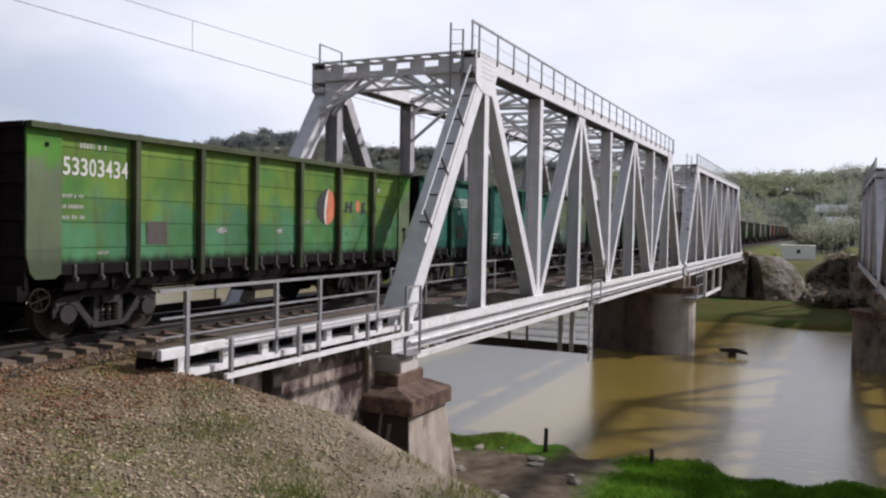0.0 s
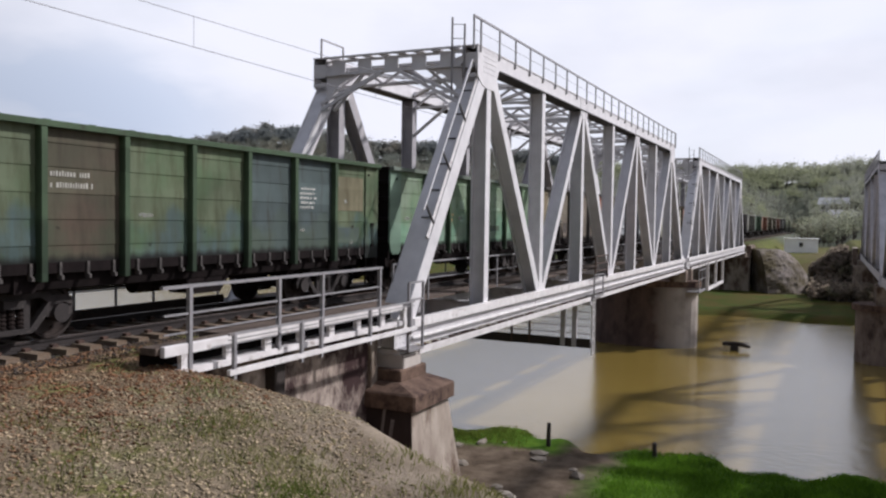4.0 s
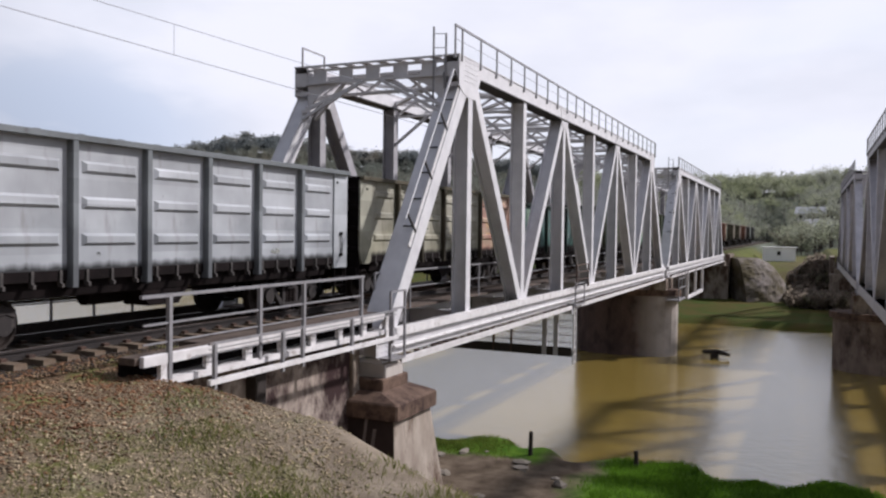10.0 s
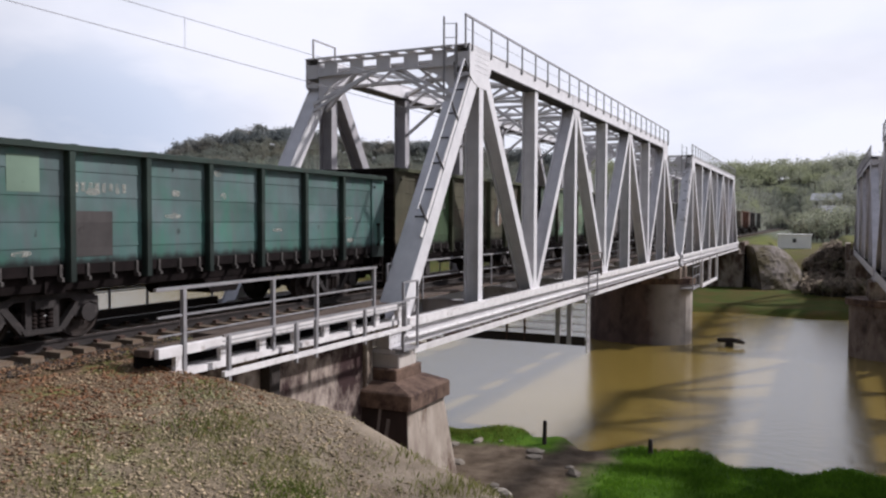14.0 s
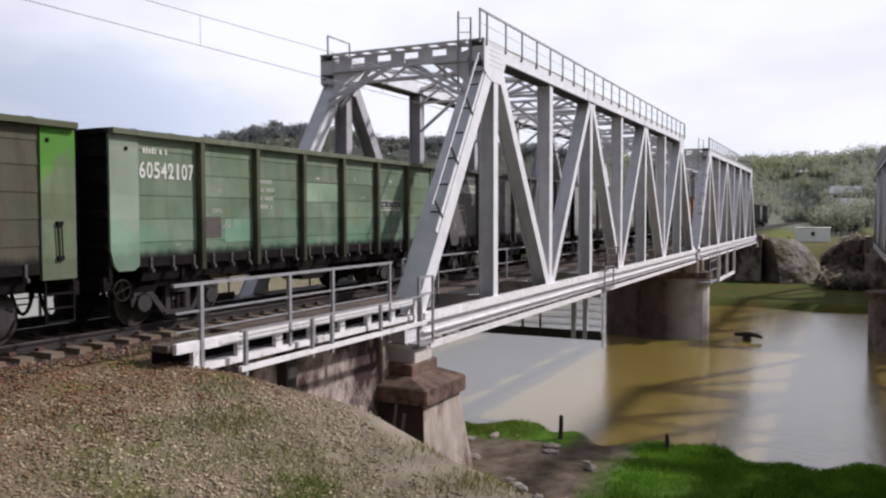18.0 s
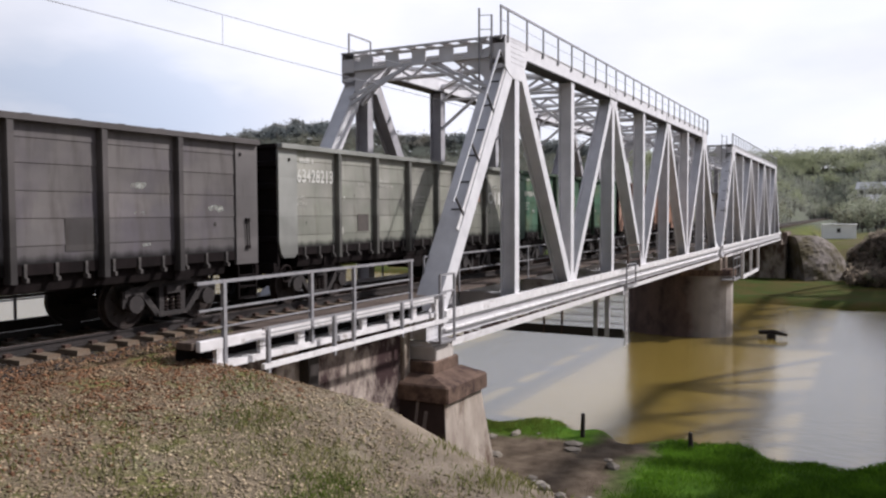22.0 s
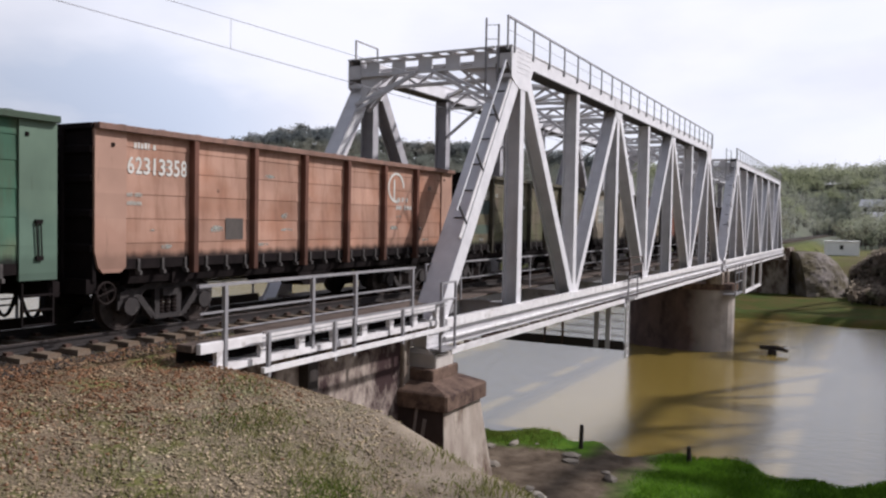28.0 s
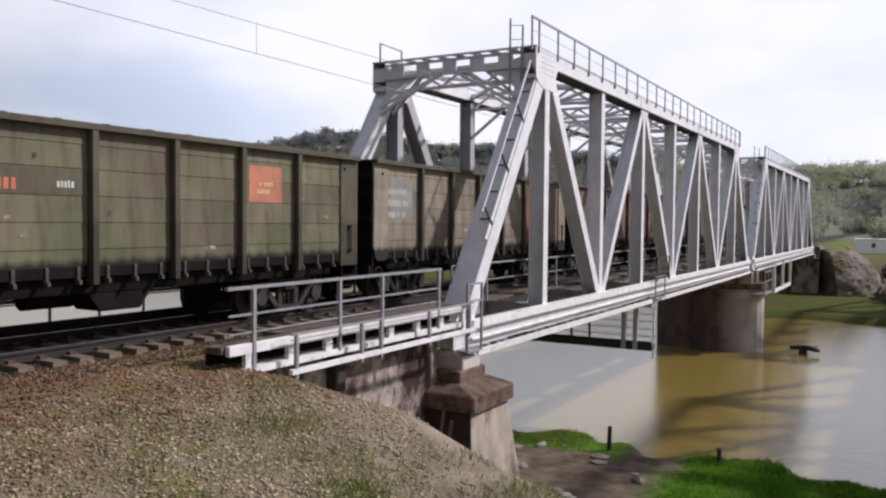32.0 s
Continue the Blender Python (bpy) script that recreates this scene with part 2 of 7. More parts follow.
M_PIER_FAR = surface("second_pier_concrete", lin(158, 142, 132), lin(106, 93, 86), 0.8, 0.9, 0.0, 0.5, 18, lin(78, 66, 62), 0.5, 0.58, stretch=(1, 1, 0.5))


def paint_lit_nose(m, pale, x0, x1):
    """Paints sunlight onto one end of a darker pier: the pale tone wins beyond x0, along a ragged line."""
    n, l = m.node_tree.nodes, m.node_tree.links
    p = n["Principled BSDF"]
    # the pier's darker tone, kept for the shaded flank
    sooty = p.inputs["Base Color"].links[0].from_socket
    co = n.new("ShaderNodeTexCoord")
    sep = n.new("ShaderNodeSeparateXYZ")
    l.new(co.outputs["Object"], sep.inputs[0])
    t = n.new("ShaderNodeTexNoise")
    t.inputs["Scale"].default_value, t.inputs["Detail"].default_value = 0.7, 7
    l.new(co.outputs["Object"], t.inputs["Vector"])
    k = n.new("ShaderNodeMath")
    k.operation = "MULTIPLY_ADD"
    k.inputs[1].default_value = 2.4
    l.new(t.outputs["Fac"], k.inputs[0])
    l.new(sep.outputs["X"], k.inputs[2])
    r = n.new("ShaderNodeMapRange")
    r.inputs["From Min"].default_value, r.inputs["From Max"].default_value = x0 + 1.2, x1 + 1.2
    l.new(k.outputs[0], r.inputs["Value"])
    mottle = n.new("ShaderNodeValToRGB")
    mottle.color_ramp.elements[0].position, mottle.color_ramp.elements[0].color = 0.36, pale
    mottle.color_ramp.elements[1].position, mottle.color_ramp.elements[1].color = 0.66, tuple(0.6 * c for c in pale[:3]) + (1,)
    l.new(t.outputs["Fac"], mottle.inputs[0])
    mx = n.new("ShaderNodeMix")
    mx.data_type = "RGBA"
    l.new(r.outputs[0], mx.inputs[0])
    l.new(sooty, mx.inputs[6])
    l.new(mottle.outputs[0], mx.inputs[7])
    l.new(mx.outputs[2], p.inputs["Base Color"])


# sunlit nose and shaded flank are put into the pier's colour
paint_lit_nose(M_PIER, lin(204, 194, 186), 0.9, 2.9)
M_GRAVEL = surface("gravel_stones", lin(178, 161, 134), lin(128, 113, 92), 0.5, 0.95, 0.0, 0.3, 60, lin(142, 140, 106), 0.9, 0.56, island=0.55)
M_BALLAST = surface("rusty_ballast_stones", lin(132, 97, 72), lin(94, 66, 48), 0.6, 0.95, 0.0, 0.3, 60, lin(158, 138, 112), 1.2, 0.56, island=0.55)
M_DARK_BALLAST = surface("oil_blackened_ballast", lin(66, 56, 49), lin(42, 36, 32), 0.8, 0.85, 0.0, 0.3, 60, lin(84, 70, 60), 1.4, 0.62, island=0.5)
M_RUBBLE = surface("broken_concrete", lin(150, 142, 132), lin(118, 110, 100), 2.0, 0.95, 0.0, 0.6, 20, island=0.15)
M_BLADE = surface("grass_blades", lin(104, 146, 42), lin(80, 114, 34), 0.6, 0.8, 0.0, 0.0, 20, island=0.3)
M_DRY = surface("dry_grass", lin(142, 138, 90), lin(108, 116, 62), 0.8, 0.9, 0.0, 0.0, 20, island=0.3)
M_TUFT = surface("yellow_green_blades", lin(122, 136, 62), lin(94, 112, 48), 0.6, 0.85, 0.0, 0.0, 20, island=0.3)
M_WET_WOOD = surface("dark_wet_wood", lin(56, 46, 42), lin(34, 28, 26), 6.0, 0.8, 0.0, 0.5, 40, stretch=(4, 4, 1))
M_WALLWHITE = surface("whitewashed_wall", lin(226, 224, 222), lin(205, 202, 200), 0.8, 0.9, 0.0, 0.2, 20, lin(170, 160, 150), 0.8, 0.68)
M_HUT = surface("fresh_limewash", lin(250, 249, 247, 0.92), lin(238, 237, 236, 0.92), 0.8, 0.9, 0.0, 0.2, 20)
M_ROOF = surface("grey_roof", lin(120, 116, 112), lin(92, 88, 86), 1.5, 0.9, 0.0, 0.4, 14)
M_DARK = surface("dark_opening", lin(32, 32, 35), lin(24, 24, 26), 2.0, 0.5, 0.0, 0.0, 20)
M_BARK = surface("grey_bark", lin(104, 96, 90), lin(76, 70, 66), 1.0, 0.95, 0.0, 0.0, 10)
M_LEAF_A = surface("spring_leaves", lin(160, 164, 142), lin(138, 143, 120), 0.02, 0.9, 0.0, 0.0, 10, lin(128, 122, 104), 0.03, 0.52, island=0.35)
# the next two leaf colours are greyer and paler: distance haze painted in
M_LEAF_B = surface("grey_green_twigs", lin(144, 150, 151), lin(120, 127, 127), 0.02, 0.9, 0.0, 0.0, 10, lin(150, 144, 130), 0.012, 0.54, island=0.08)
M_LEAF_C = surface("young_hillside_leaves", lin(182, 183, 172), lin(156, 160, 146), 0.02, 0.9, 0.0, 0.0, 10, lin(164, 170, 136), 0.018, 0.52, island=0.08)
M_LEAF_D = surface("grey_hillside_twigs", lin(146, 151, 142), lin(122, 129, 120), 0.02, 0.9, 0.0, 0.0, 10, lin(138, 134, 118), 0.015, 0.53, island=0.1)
M_BUSH = surface("dark_twigs", lin(172, 158, 144), lin(132, 122, 108), 0.5, 0.9, 0.0, 0.0, 10, lin(140, 140, 112), 0.4, 0.6, island=0.3)
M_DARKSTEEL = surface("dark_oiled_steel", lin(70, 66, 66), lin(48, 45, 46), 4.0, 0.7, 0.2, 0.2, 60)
M_WIRE = surface("copper_wire", lin(150, 150, 156), lin(128, 128, 134), 2.0, 0.5, 0.3, 0.0, 20)
M_LETTER = surface("stencil_white", lin(216, 214, 208), lin(184, 182, 174), 4.0, 0.7, 0.0, 0.0, 30)
M_LETTER_DIM = surface("faded_stencil", lin(186, 184, 174), lin(160, 158, 150), 4.0, 0.8, 0.0, 0.0, 30)
M_MARK_ORANGE = surface("orange_mark", lin(208, 120, 84), lin(184, 98, 68), 4.0, 0.7, 0.0, 0.0, 30)
M_MARK_BLACK = surface("black_mark", lin(42, 40, 40), lin(30, 30, 30), 4.0, 0.7, 0.0, 0.0, 30)
M_MARK_CREAM = surface("cream_mark", lin(226, 190, 140), lin(206, 168, 120), 4.0, 0.7, 0.0, 0.0, 30)
M_MARK_RED = surface("red_mark", lin(196, 120, 104), lin(178, 104, 90), 4.0, 0.8, 0.0, 0.0, 30)


def leafy(m, share=0.55):
    """Lets light through thin leaves and twigs."""
    n, l = m.node_tree.nodes, m.node_tree.links
    p, out = n["Principled BSDF"], n["Material Output"]
    t = n.new("ShaderNodeBsdfTranslucent")
    l.new(p.inputs["Base Color"].links[0].from_socket, t.inputs["Color"])
    mx = n.new("ShaderNodeMixShader")
    mx.inputs[0].default_value = share
    l.new(p.outputs[0], mx.inputs[1])
    l.new(t.outputs[0], mx.inputs[2])
    l.new(mx.outputs[0], out.inputs["Surface"])
    p.inputs["Specular IOR Level"].default_value = 0.1


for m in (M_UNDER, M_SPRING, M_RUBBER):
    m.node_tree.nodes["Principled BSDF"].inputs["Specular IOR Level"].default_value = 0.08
for m in (M_LEAF_A, M_LEAF_B, M_LEAF_C, M_LEAF_D, M_BUSH, M_BLADE, M_DRY, M_TUFT):
    leafy(m)


def ground_material():
    """Gravel, dry grass, mud, spring grass and scree, laid out by place."""
    m = bpy.data.materials.new("ground_cover")
    m.use_nodes = True
    n, l = m.node_tree.nodes, m.node_tree.links
    p = n["Principled BSDF"]
    p.inputs["Roughness"].default_value = 0.95
    p.inputs["Specular IOR Level"].default_value = 0.1
    co = n.new("ShaderNodeTexCoord")
    sep = n.new("ShaderNodeSeparateXYZ")
    l.new(co.outputs["Object"], sep.inputs[0])

    def tex(scale, detail=6, rough=0.6):
        t = n.new("ShaderNodeTexNoise")
        t.inputs["Scale"].default_value, t.inputs["Detail"].default_value, t.inputs["Roughness"].default_value = scale, detail, rough
        l.new(co.outputs["Object"], t.inputs["Vector"])
        return t.outputs["Fac"]

    def two(fac, lo, hi, a=0.35, b=0.65):
        r = n.new("ShaderNodeValToRGB")
        r.color_ramp.elements[0].position, r.color_ramp.elements[0].color = a, lo
        r.color_ramp.elements[1].position, r.color_ramp.elements[1].color = b, hi
        l.new(fac, r.inputs[0])
        return r.outputs[0]

    def span(value, lo, hi, wobble=None, amount=0.0):
        if wobble is not None:
            k = n.new("ShaderNodeMath")
            k.operation = "MULTIPLY_ADD"
            l.new(wobble, k.inputs[0])
            k.inputs[1].default_value = amount
            l.new(value, k.inputs[2])
            value = k.outputs[0]
        r = n.new("ShaderNodeMapRange")
        r.inputs["From Min"].default_value, r.inputs["From Max"].default_value = lo, hi
        l.new(value, r.inputs["Value"])
        return r.outputs[0]

    def blend(fac, a, b):
        x = n.new("ShaderNodeMix")
        x.data_type = "RGBA"
        l.new(fac, x.inputs[0])
        l.new(a, x.inputs[6])
        l.new(b, x.inputs[7])
        return x.outputs[2]

    def times(a, b):
        x = n.new("ShaderNodeMath")
        x.operation = "MULTIPLY"
        l.new(a, x.inputs[0])
        l.new(b, x.inputs[1])
        return x.outputs[0]

    broad, mid, fine = tex(0.35), tex(1.3), tex(14.0, 8, 0.7)
    ballast = two(fine, lin(64, 48, 36), lin(122, 96, 74))
    gravel = two(fine, lin(92, 81, 67), lin(158, 143, 121))
    turf = two(fine, lin(88, 88, 50), lin(128, 126, 76))
    mud = two(mid, lin(84, 72, 60), lin(124, 110, 95))
    grass = two(mid, lin(62, 96, 24), lin(92, 126, 34))
    scrub = two(broad, lin(72, 65, 56), lin(66, 70, 44))
    far_grass = two(tex(0.06), lin(72, 70, 48), lin(68, 84, 36))
    # embankment: rusty ballast by the rails, grey gravel with thin turf further off
    slope = blend(span(sep.outputs["X"], 2.2, 7.0, broad, 2.5), ballast, gravel)
    slope = blend(span(mid, 0.50, 0.64), slope, turf)
    # darker ground from the near rail across the track
    dark_bed = two(fine, lin(36, 30, 27), lin(66, 55, 48))
    slope = blend(span(sep.outputs["X"], 1.2, 1.9, broad, 0.5), dark_bed, slope)
    lean = n.new("ShaderNodeMath")
    lean.operation = "MULTIPLY_ADD"
    lean.inputs[1].default_value = 0.62
    l.new(sep.outputs["X"], lean.inputs[0])
    l.new(sep.outputs["Y"], lean.inputs[2])
    dust = two(mid, lin(120, 107, 92), lin(156, 143, 126))
    slope = blend(times(span(sep.outputs["X"], 5.2, 7.0), span(lean.outputs[0], -6.0, -4.8, mid, 1.0)), slope, dust)
    # low bank by the river: mud with patches of bright grass
    wob = tex(0.5, 5, 0.55)
    right = span(sep.outputs["X"], 6.4, 7.8, wob, 2.6)
    inner = span(sep.outputs["X"], 3.4, 2.4, wob, -1.6)
    shore = span(sep.outputs["Y"], 12.4, 13.2, wob, 2.0)
    low = blend(times(inner, shore), mud, grass)
    low = blend(right, low, grass)
    # far side of the river
    far = blend(span(broad, 0.45, 0.6), far_grass, scrub)
    # woodland floor, its colour greyed for distance haze
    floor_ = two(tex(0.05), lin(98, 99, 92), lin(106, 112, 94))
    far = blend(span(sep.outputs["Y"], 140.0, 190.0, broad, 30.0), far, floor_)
    shoregrass = two(tex(0.3), lin(88, 76, 38), lin(62, 80, 26))
    far = blend(span(sep.outputs["Z"], -5.0, -6.0), far, shoregrass)
    # bright spring turf round the hut
    turf_ = two(tex(0.12), lin(96, 88, 58), lin(100, 108, 48))
    meadow = times(span(sep.outputs["X"], 3.0, 6.5, broad, 3.0), times(span(sep.outputs["Y"], 92.0, 99.0, broad, 6.0), span(sep.outputs["Y"], 152.0, 138.0, broad, -12.0)))
    far = blend(meadow, far, turf_)
    out = blend(span(sep.outputs["Z"], -6.3, -5.6, mid, 0.6), low, slope)
    out = blend(span(sep.outputs["Y"], 40.0, 45.0), out, far)
    # cover of the unseen hillside added behind the viewpoint
    wooded = two(tex(0.08), lin(58, 54, 44), lin(68, 72, 44))
    out = blend(span(sep.outputs["Y"], -48.0, -60.0, broad, 8.0), out, wooded)
    l.new(out, p.inputs["Base Color"])
    b = n.new("ShaderNodeBump")
    b.inputs["Strength"].default_value, b.inputs["Distance"].default_value = 0.9, 0.05
    l.new(fine, b.inputs["Height"])
    l.new(b.outputs[0], p.inputs["Normal"])
    return m


def water_material():
    m = bpy.data.materials.new("river_water")
    m.use_nodes = True
    n, l = m.node_tree.nodes, m.node_tree.links
    p = n["Principled BSDF"]
    co = n.new("ShaderNodeTexCoord")
    mp = n.new("ShaderNodeMapping")
    mp.inputs["Scale"].default_value = (1.0, 1.6, 1.0)
    l.new(co.outputs["Object"], mp.inputs[0])
    a = n.new("ShaderNodeTexNoise")
    a.inputs["Scale"].default_value, a.inputs["Detail"].default_value = 0.05, 3
    l.new(mp.outputs[0], a.inputs["Vector"])
    r = n.new("ShaderNodeValToRGB")
    r.color_ramp.elements[0].position, r.color_ramp.elements[0].color = 0.3, lin(128, 108, 50)
    r.color_ramp.elements[1].position, r.color_ramp.elements[1].color = 0.7, lin(142, 122, 62)
    l.new(a.outputs["Fac"], r.inputs[0])
    l.new(r.outputs[0], p.inputs["Base Color"])
    p.inputs["IOR"].default_value = 1.5
    p.inputs["Roughness"].default_value = 0.19
    w = n.new("ShaderNodeTexNoise")
    w.inputs["Scale"].default_value, w.inputs["Detail"].default_value = 1.4, 4
    l.new(mp.outputs[0], w.inputs["Vector"])
    b = n.new("ShaderNodeBump")
    b.inputs["Strength"].default_value, b.inputs["Distance"].default_value = 0.4, 0.05
    l.new(w.outputs["Fac"], b.inputs["Height"])
    l.new(b.outputs[0], p.inputs["Normal"])
    # a bright film of reflected sky over the silty body
    g = n.new("ShaderNodeBsdfGlossy")
    g.inputs["Roughness"].default_value = 0.2
    g.inputs["Color"].default_value = (0.96, 0.97, 1.0, 1)
    l.new(b.outputs[0], g.inputs["Normal"])
    mx = n.new("ShaderNodeMixShader")
    mx.inputs[0].default_value = 0.09
    l.new(p.outputs[0], mx.inputs[1])
    l.new(g.outputs[0], mx.inputs[2])
    l.new(mx.outputs[0], n["Material Output"].inputs["Surface"])
    return m


# ---------------------------------------------------------------- mesh building
class Shape:
    """Collects solids into one mesh."""

    def __init__(self):
        self.v, self.f = [], []

    def solid(self, pts, faces):
        o = len(self.v)
        self.v += [tuple(p) for p in pts]
        self.f += [tuple(o + i for i in f) for f in faces]
        return self

    def box(self, x0, x1, y0, y1, z0, z1, c=0.0):
        """A box; c: the size of the chamfer along its upright and top edges."""
        if not c:
            pts = [(x, y, z) for z in (z0, z1) for x, y in ((x0, y0), (x1, y0), (x1, y1), (x0, y1))]
            return self.solid(pts, [(3, 2, 1, 0), (4, 5, 6, 7), (0, 1, 5, 4), (1, 2, 6, 5), (2, 3, 7, 6), (3, 0, 4, 7)])

        def ring(d, z, k):
            a, b, e, g = x0 + d, x1 - d, y0 + d, y1 - d
            return [(a + k, e, z), (b - k, e, z), (b, e + k, z), (b, g - k, z), (b - k, g, z), (a + k, g, z), (a, g - k, z), (a, e + k, z)]

        pts = ring(0, z0, c) + ring(0, z1 - c, c) + ring(c, z1, c * 0.6)
        faces = [tuple(reversed(range(8))), tuple(range(16, 24))]
        faces += [(r * 8 + i, r * 8 + (i + 1) % 8, r * 8 + 8 + (i + 1) % 8, r * 8 + 8 + i) for r in (0, 1) for i in range(8)]
        return self.solid(pts, faces)

    def bar(self, p, q, w, h, up=(0, 0, 1)):
        """A straight bar from p to q, w wide and h high (h along up)."""
        p, q = Vector(p), Vector(q)
        d = (q - p).normalized()
        s = d.cross(Vector(up))
        if s.length < 1e-4:
            s = d.cross(Vector((1, 0, 0)))
        s.normalize()
        u = s.cross(d)
        s, u = s * w / 2, u * h / 2
        pts = [e + a * s + b * u for e in (p, q) for a, b in ((-1, -1), (1, -1), (1, 1), (-1, 1))]
        return self.solid(pts, [(0, 1, 2, 3), (7, 6, 5, 4), (4, 5, 1, 0), (5, 6, 2, 1), (6, 7, 3, 2), (7, 4, 0, 3)])

    def rod(self, p, q, r, n=8, r2=None):
        p, q = Vector(p), Vector(q)
        d = (q - p).normalized()
        s = d.orthogonal().normalized()
        u = d.cross(s)
        ring = [s * math.cos(2 * math.pi * i / n) + u * math.sin(2 * math.pi * i / n) for i in range(n)]
        pts = [p + r * k for k in ring] + [q + (r if r2 is None else r2) * k for k in ring]
        return self.solid(pts, [tuple(reversed(range(n))), tuple(range(n, 2 * n))] + [(i, (i + 1) % n, n + (i + 1) % n, n + i) for i in range(n)])

    def tube(self, pts, r, n=7):
        """A bent round bar along a line of points."""
        pts = [Vector(p) for p in pts]
        side = Vector((1, 0, 0))
        o, k = len(self.v), len(pts)
        for i, p in enumerate(pts):
            d = (pts[min(i + 1, k - 1)] - pts[max(i - 1, 0)]).normalized()
            s = (side - d * side.dot(d)).normalized()
            u = d.cross(s)
            self.v += [tuple(p + (s * math.cos(2 * math.pi * j / n) + u * math.sin(2 * math.pi * j / n)) * r) for j in range(n)]
        self.f += [tuple(o + j for j in reversed(range(n))), tuple(o + (k - 1) * n + j for j in range(n))]
        self.f += [(o + i * n + j, o + i * n + (j + 1) % n, o + (i + 1) * n + (j + 1) % n, o + (i + 1) * n + j) for i in range(k - 1) for j in range(n)]
        return self

    def lathe(self, profile, n=24):
        """Turns a closed profile of (radius, x) round the x axis."""
        k = len(profile)
        pts = [(x, r * math.cos(2 * math.pi * i / n), r * math.sin(2 * math.pi * i / n)) for i in range(n) for r, x in profile]
        return self.solid(pts, [(i * k + j, i * k + (j + 1) % k, (i + 1) % n * k + (j + 1) % k, (i + 1) % n * k + j) for i in range(n) for j in range(k)])

    def slab(self, outline, axis, a, b):
        """Extrudes an outline: axis x takes (y, z) pairs, y takes (x, z), z takes (x, y)."""
        def at(p, d):
            return {"x": (d, p[0], p[1]), "y": (p[0], d, p[1]), "z": (p[0], p[1], d)}[axis]
        n = len(outline)
        pts = [at(p, a) for p in outline] + [at(p, b) for p in outline]
        return self.solid(pts, [tuple(reversed(range(n))), tuple(range(n, 2 * n))] + [(i, (i + 1) % n, n + (i + 1) % n, n + i) for i in range(n)])

    def hbeam(self, p, q, depth, flange, side, t=0.035, web_at=0.0):
        """A rolled section from p to q: its flanges are set depth apart along side."""
        p, q, side = Vector(p), Vector(q), Vector(side).normalized()
        other = (q - p).normalized().cross(side).normalized()
        h, f, w, c = depth / 2, flange / 2, t / 2, web_at
        ring = [(-f, -h), (f, -h), (f, t - h), (c + w, t - h), (c + w, h - t), (f, h - t), (f, h), (-f, h), (-f, h - t), (c - w, h - t), (c - w, t - h), (-f, t - h)]
        pts = [e + other * o + side * s for e in (p, q) for o, s in ring]
        caps = [(0, 1, 2, 11), (2, 3, 10, 11), (3, 4, 9, 10), (4, 5, 8, 9), (5, 6, 7, 8)]
        faces = [tuple(reversed(k)) for k in caps] + [tuple(12 + v for v in k) for k in caps]
        return self.solid(pts, faces + [(v, (v + 1) % 12, 12 + (v + 1) % 12, 12 + v) for v in range(12)])

    def mesh(self, name):
        me = bpy.data.meshes.new(name)
        me.from_pydata([tuple(p) for p in self.v], [], self.f)
        bm = bmesh.new()
        bm.from_mesh(me)
        bmesh.ops.recalc_face_normals(bm, faces=bm.faces)
        bm.to_mesh(me)
        bm.free()
        return me


def part(name, shape, material, parent=None, label="", mesh=None, at=None):
    me = mesh or shape.mesh(name)
    if not me.materials:
        me.materials.append(material)
    ob = new(name, me)
    ob.parent = parent
    if at is not None:
        ob.matrix_basis = at
    if label:
        ob["label"] = label
    return ob


def thing(name, label, category, group="", kind="", at=None):
    ob = new(name)
    ob.empty_display_size = 0.3
    if at is not None:
        ob.matrix_basis = at
    return tagged(ob, label, category, group, kind)


def paint_over(ob, material):
    """Gives one object its own paint on a mesh that it shares."""
    ob.material_slots[0].link = "OBJECT"
    ob.material_slots[0].material = material


# ---------------------------------------------------------------- ground and river
WATER = -7.3
# edge of the embankment's top, x and y
EDGE_X = [-60.0, 2.0, 4.0, 5.4, 6.7, 8.33, 9.66, 10.5, 11.6, 13.0, 15.0, 17.0, 24.0, 60.0]
EDGE_Y = [-8.4, -8.4, -8.4, -8.4, -8.5, -9.4, -10.1, -10.5, -11.8, -13.4, -13.0, -7.0, -4.0, -4.0]


def smooth(a, b, v):
    k = np.clip((v - a) / (b - a), 0, 1)
    return k * k * (3 - 2 * k)


def wave(x, y, s, seed=0.0):
    """A cheap rolling relief between -1 and 1."""
    a = np.sin(x / s * 1.3 + y / s * 0.7 + seed) + np.sin(y / s * 1.7 - x / s * 0.6 + 2.1 * seed + 1.0)
    return (a + np.sin((x + y) / s * 2.9 + 3.3 * seed) * 0.5) / 2.5


AZ = [-60, -20, -8, -3, 1, 4, 10, 20, 29, 33, 38, 43, 46, 49, 54, 62, 75, 110]
UP = [3.0, 3.2, 3.0, 2.9, 2.6, 2.5, 2.7, 3.6, 4.15, 4.8, 5.25, 4.0, 2.2, 1.4, 0.9, 0.8, 0.8, 0.8]


def far_shore(x):
    return 67.8 + 0.42 * np.clip(-x - 3.0, 0.0, 130.0) + 1.2 * np.sin(x * 0.35) + 0.15 * np.maximum(x - 10, 0)


def near_shore(x):
    y = 14.2 + 0.8 * np.sin(x * 0.9 + 0.6) + 0.5 * np.sin(x * 2.3)
    return y - 1.1 * np.maximum(-2.0 - x, 0) - 0.35 * np.maximum(x - 14.5, 0)


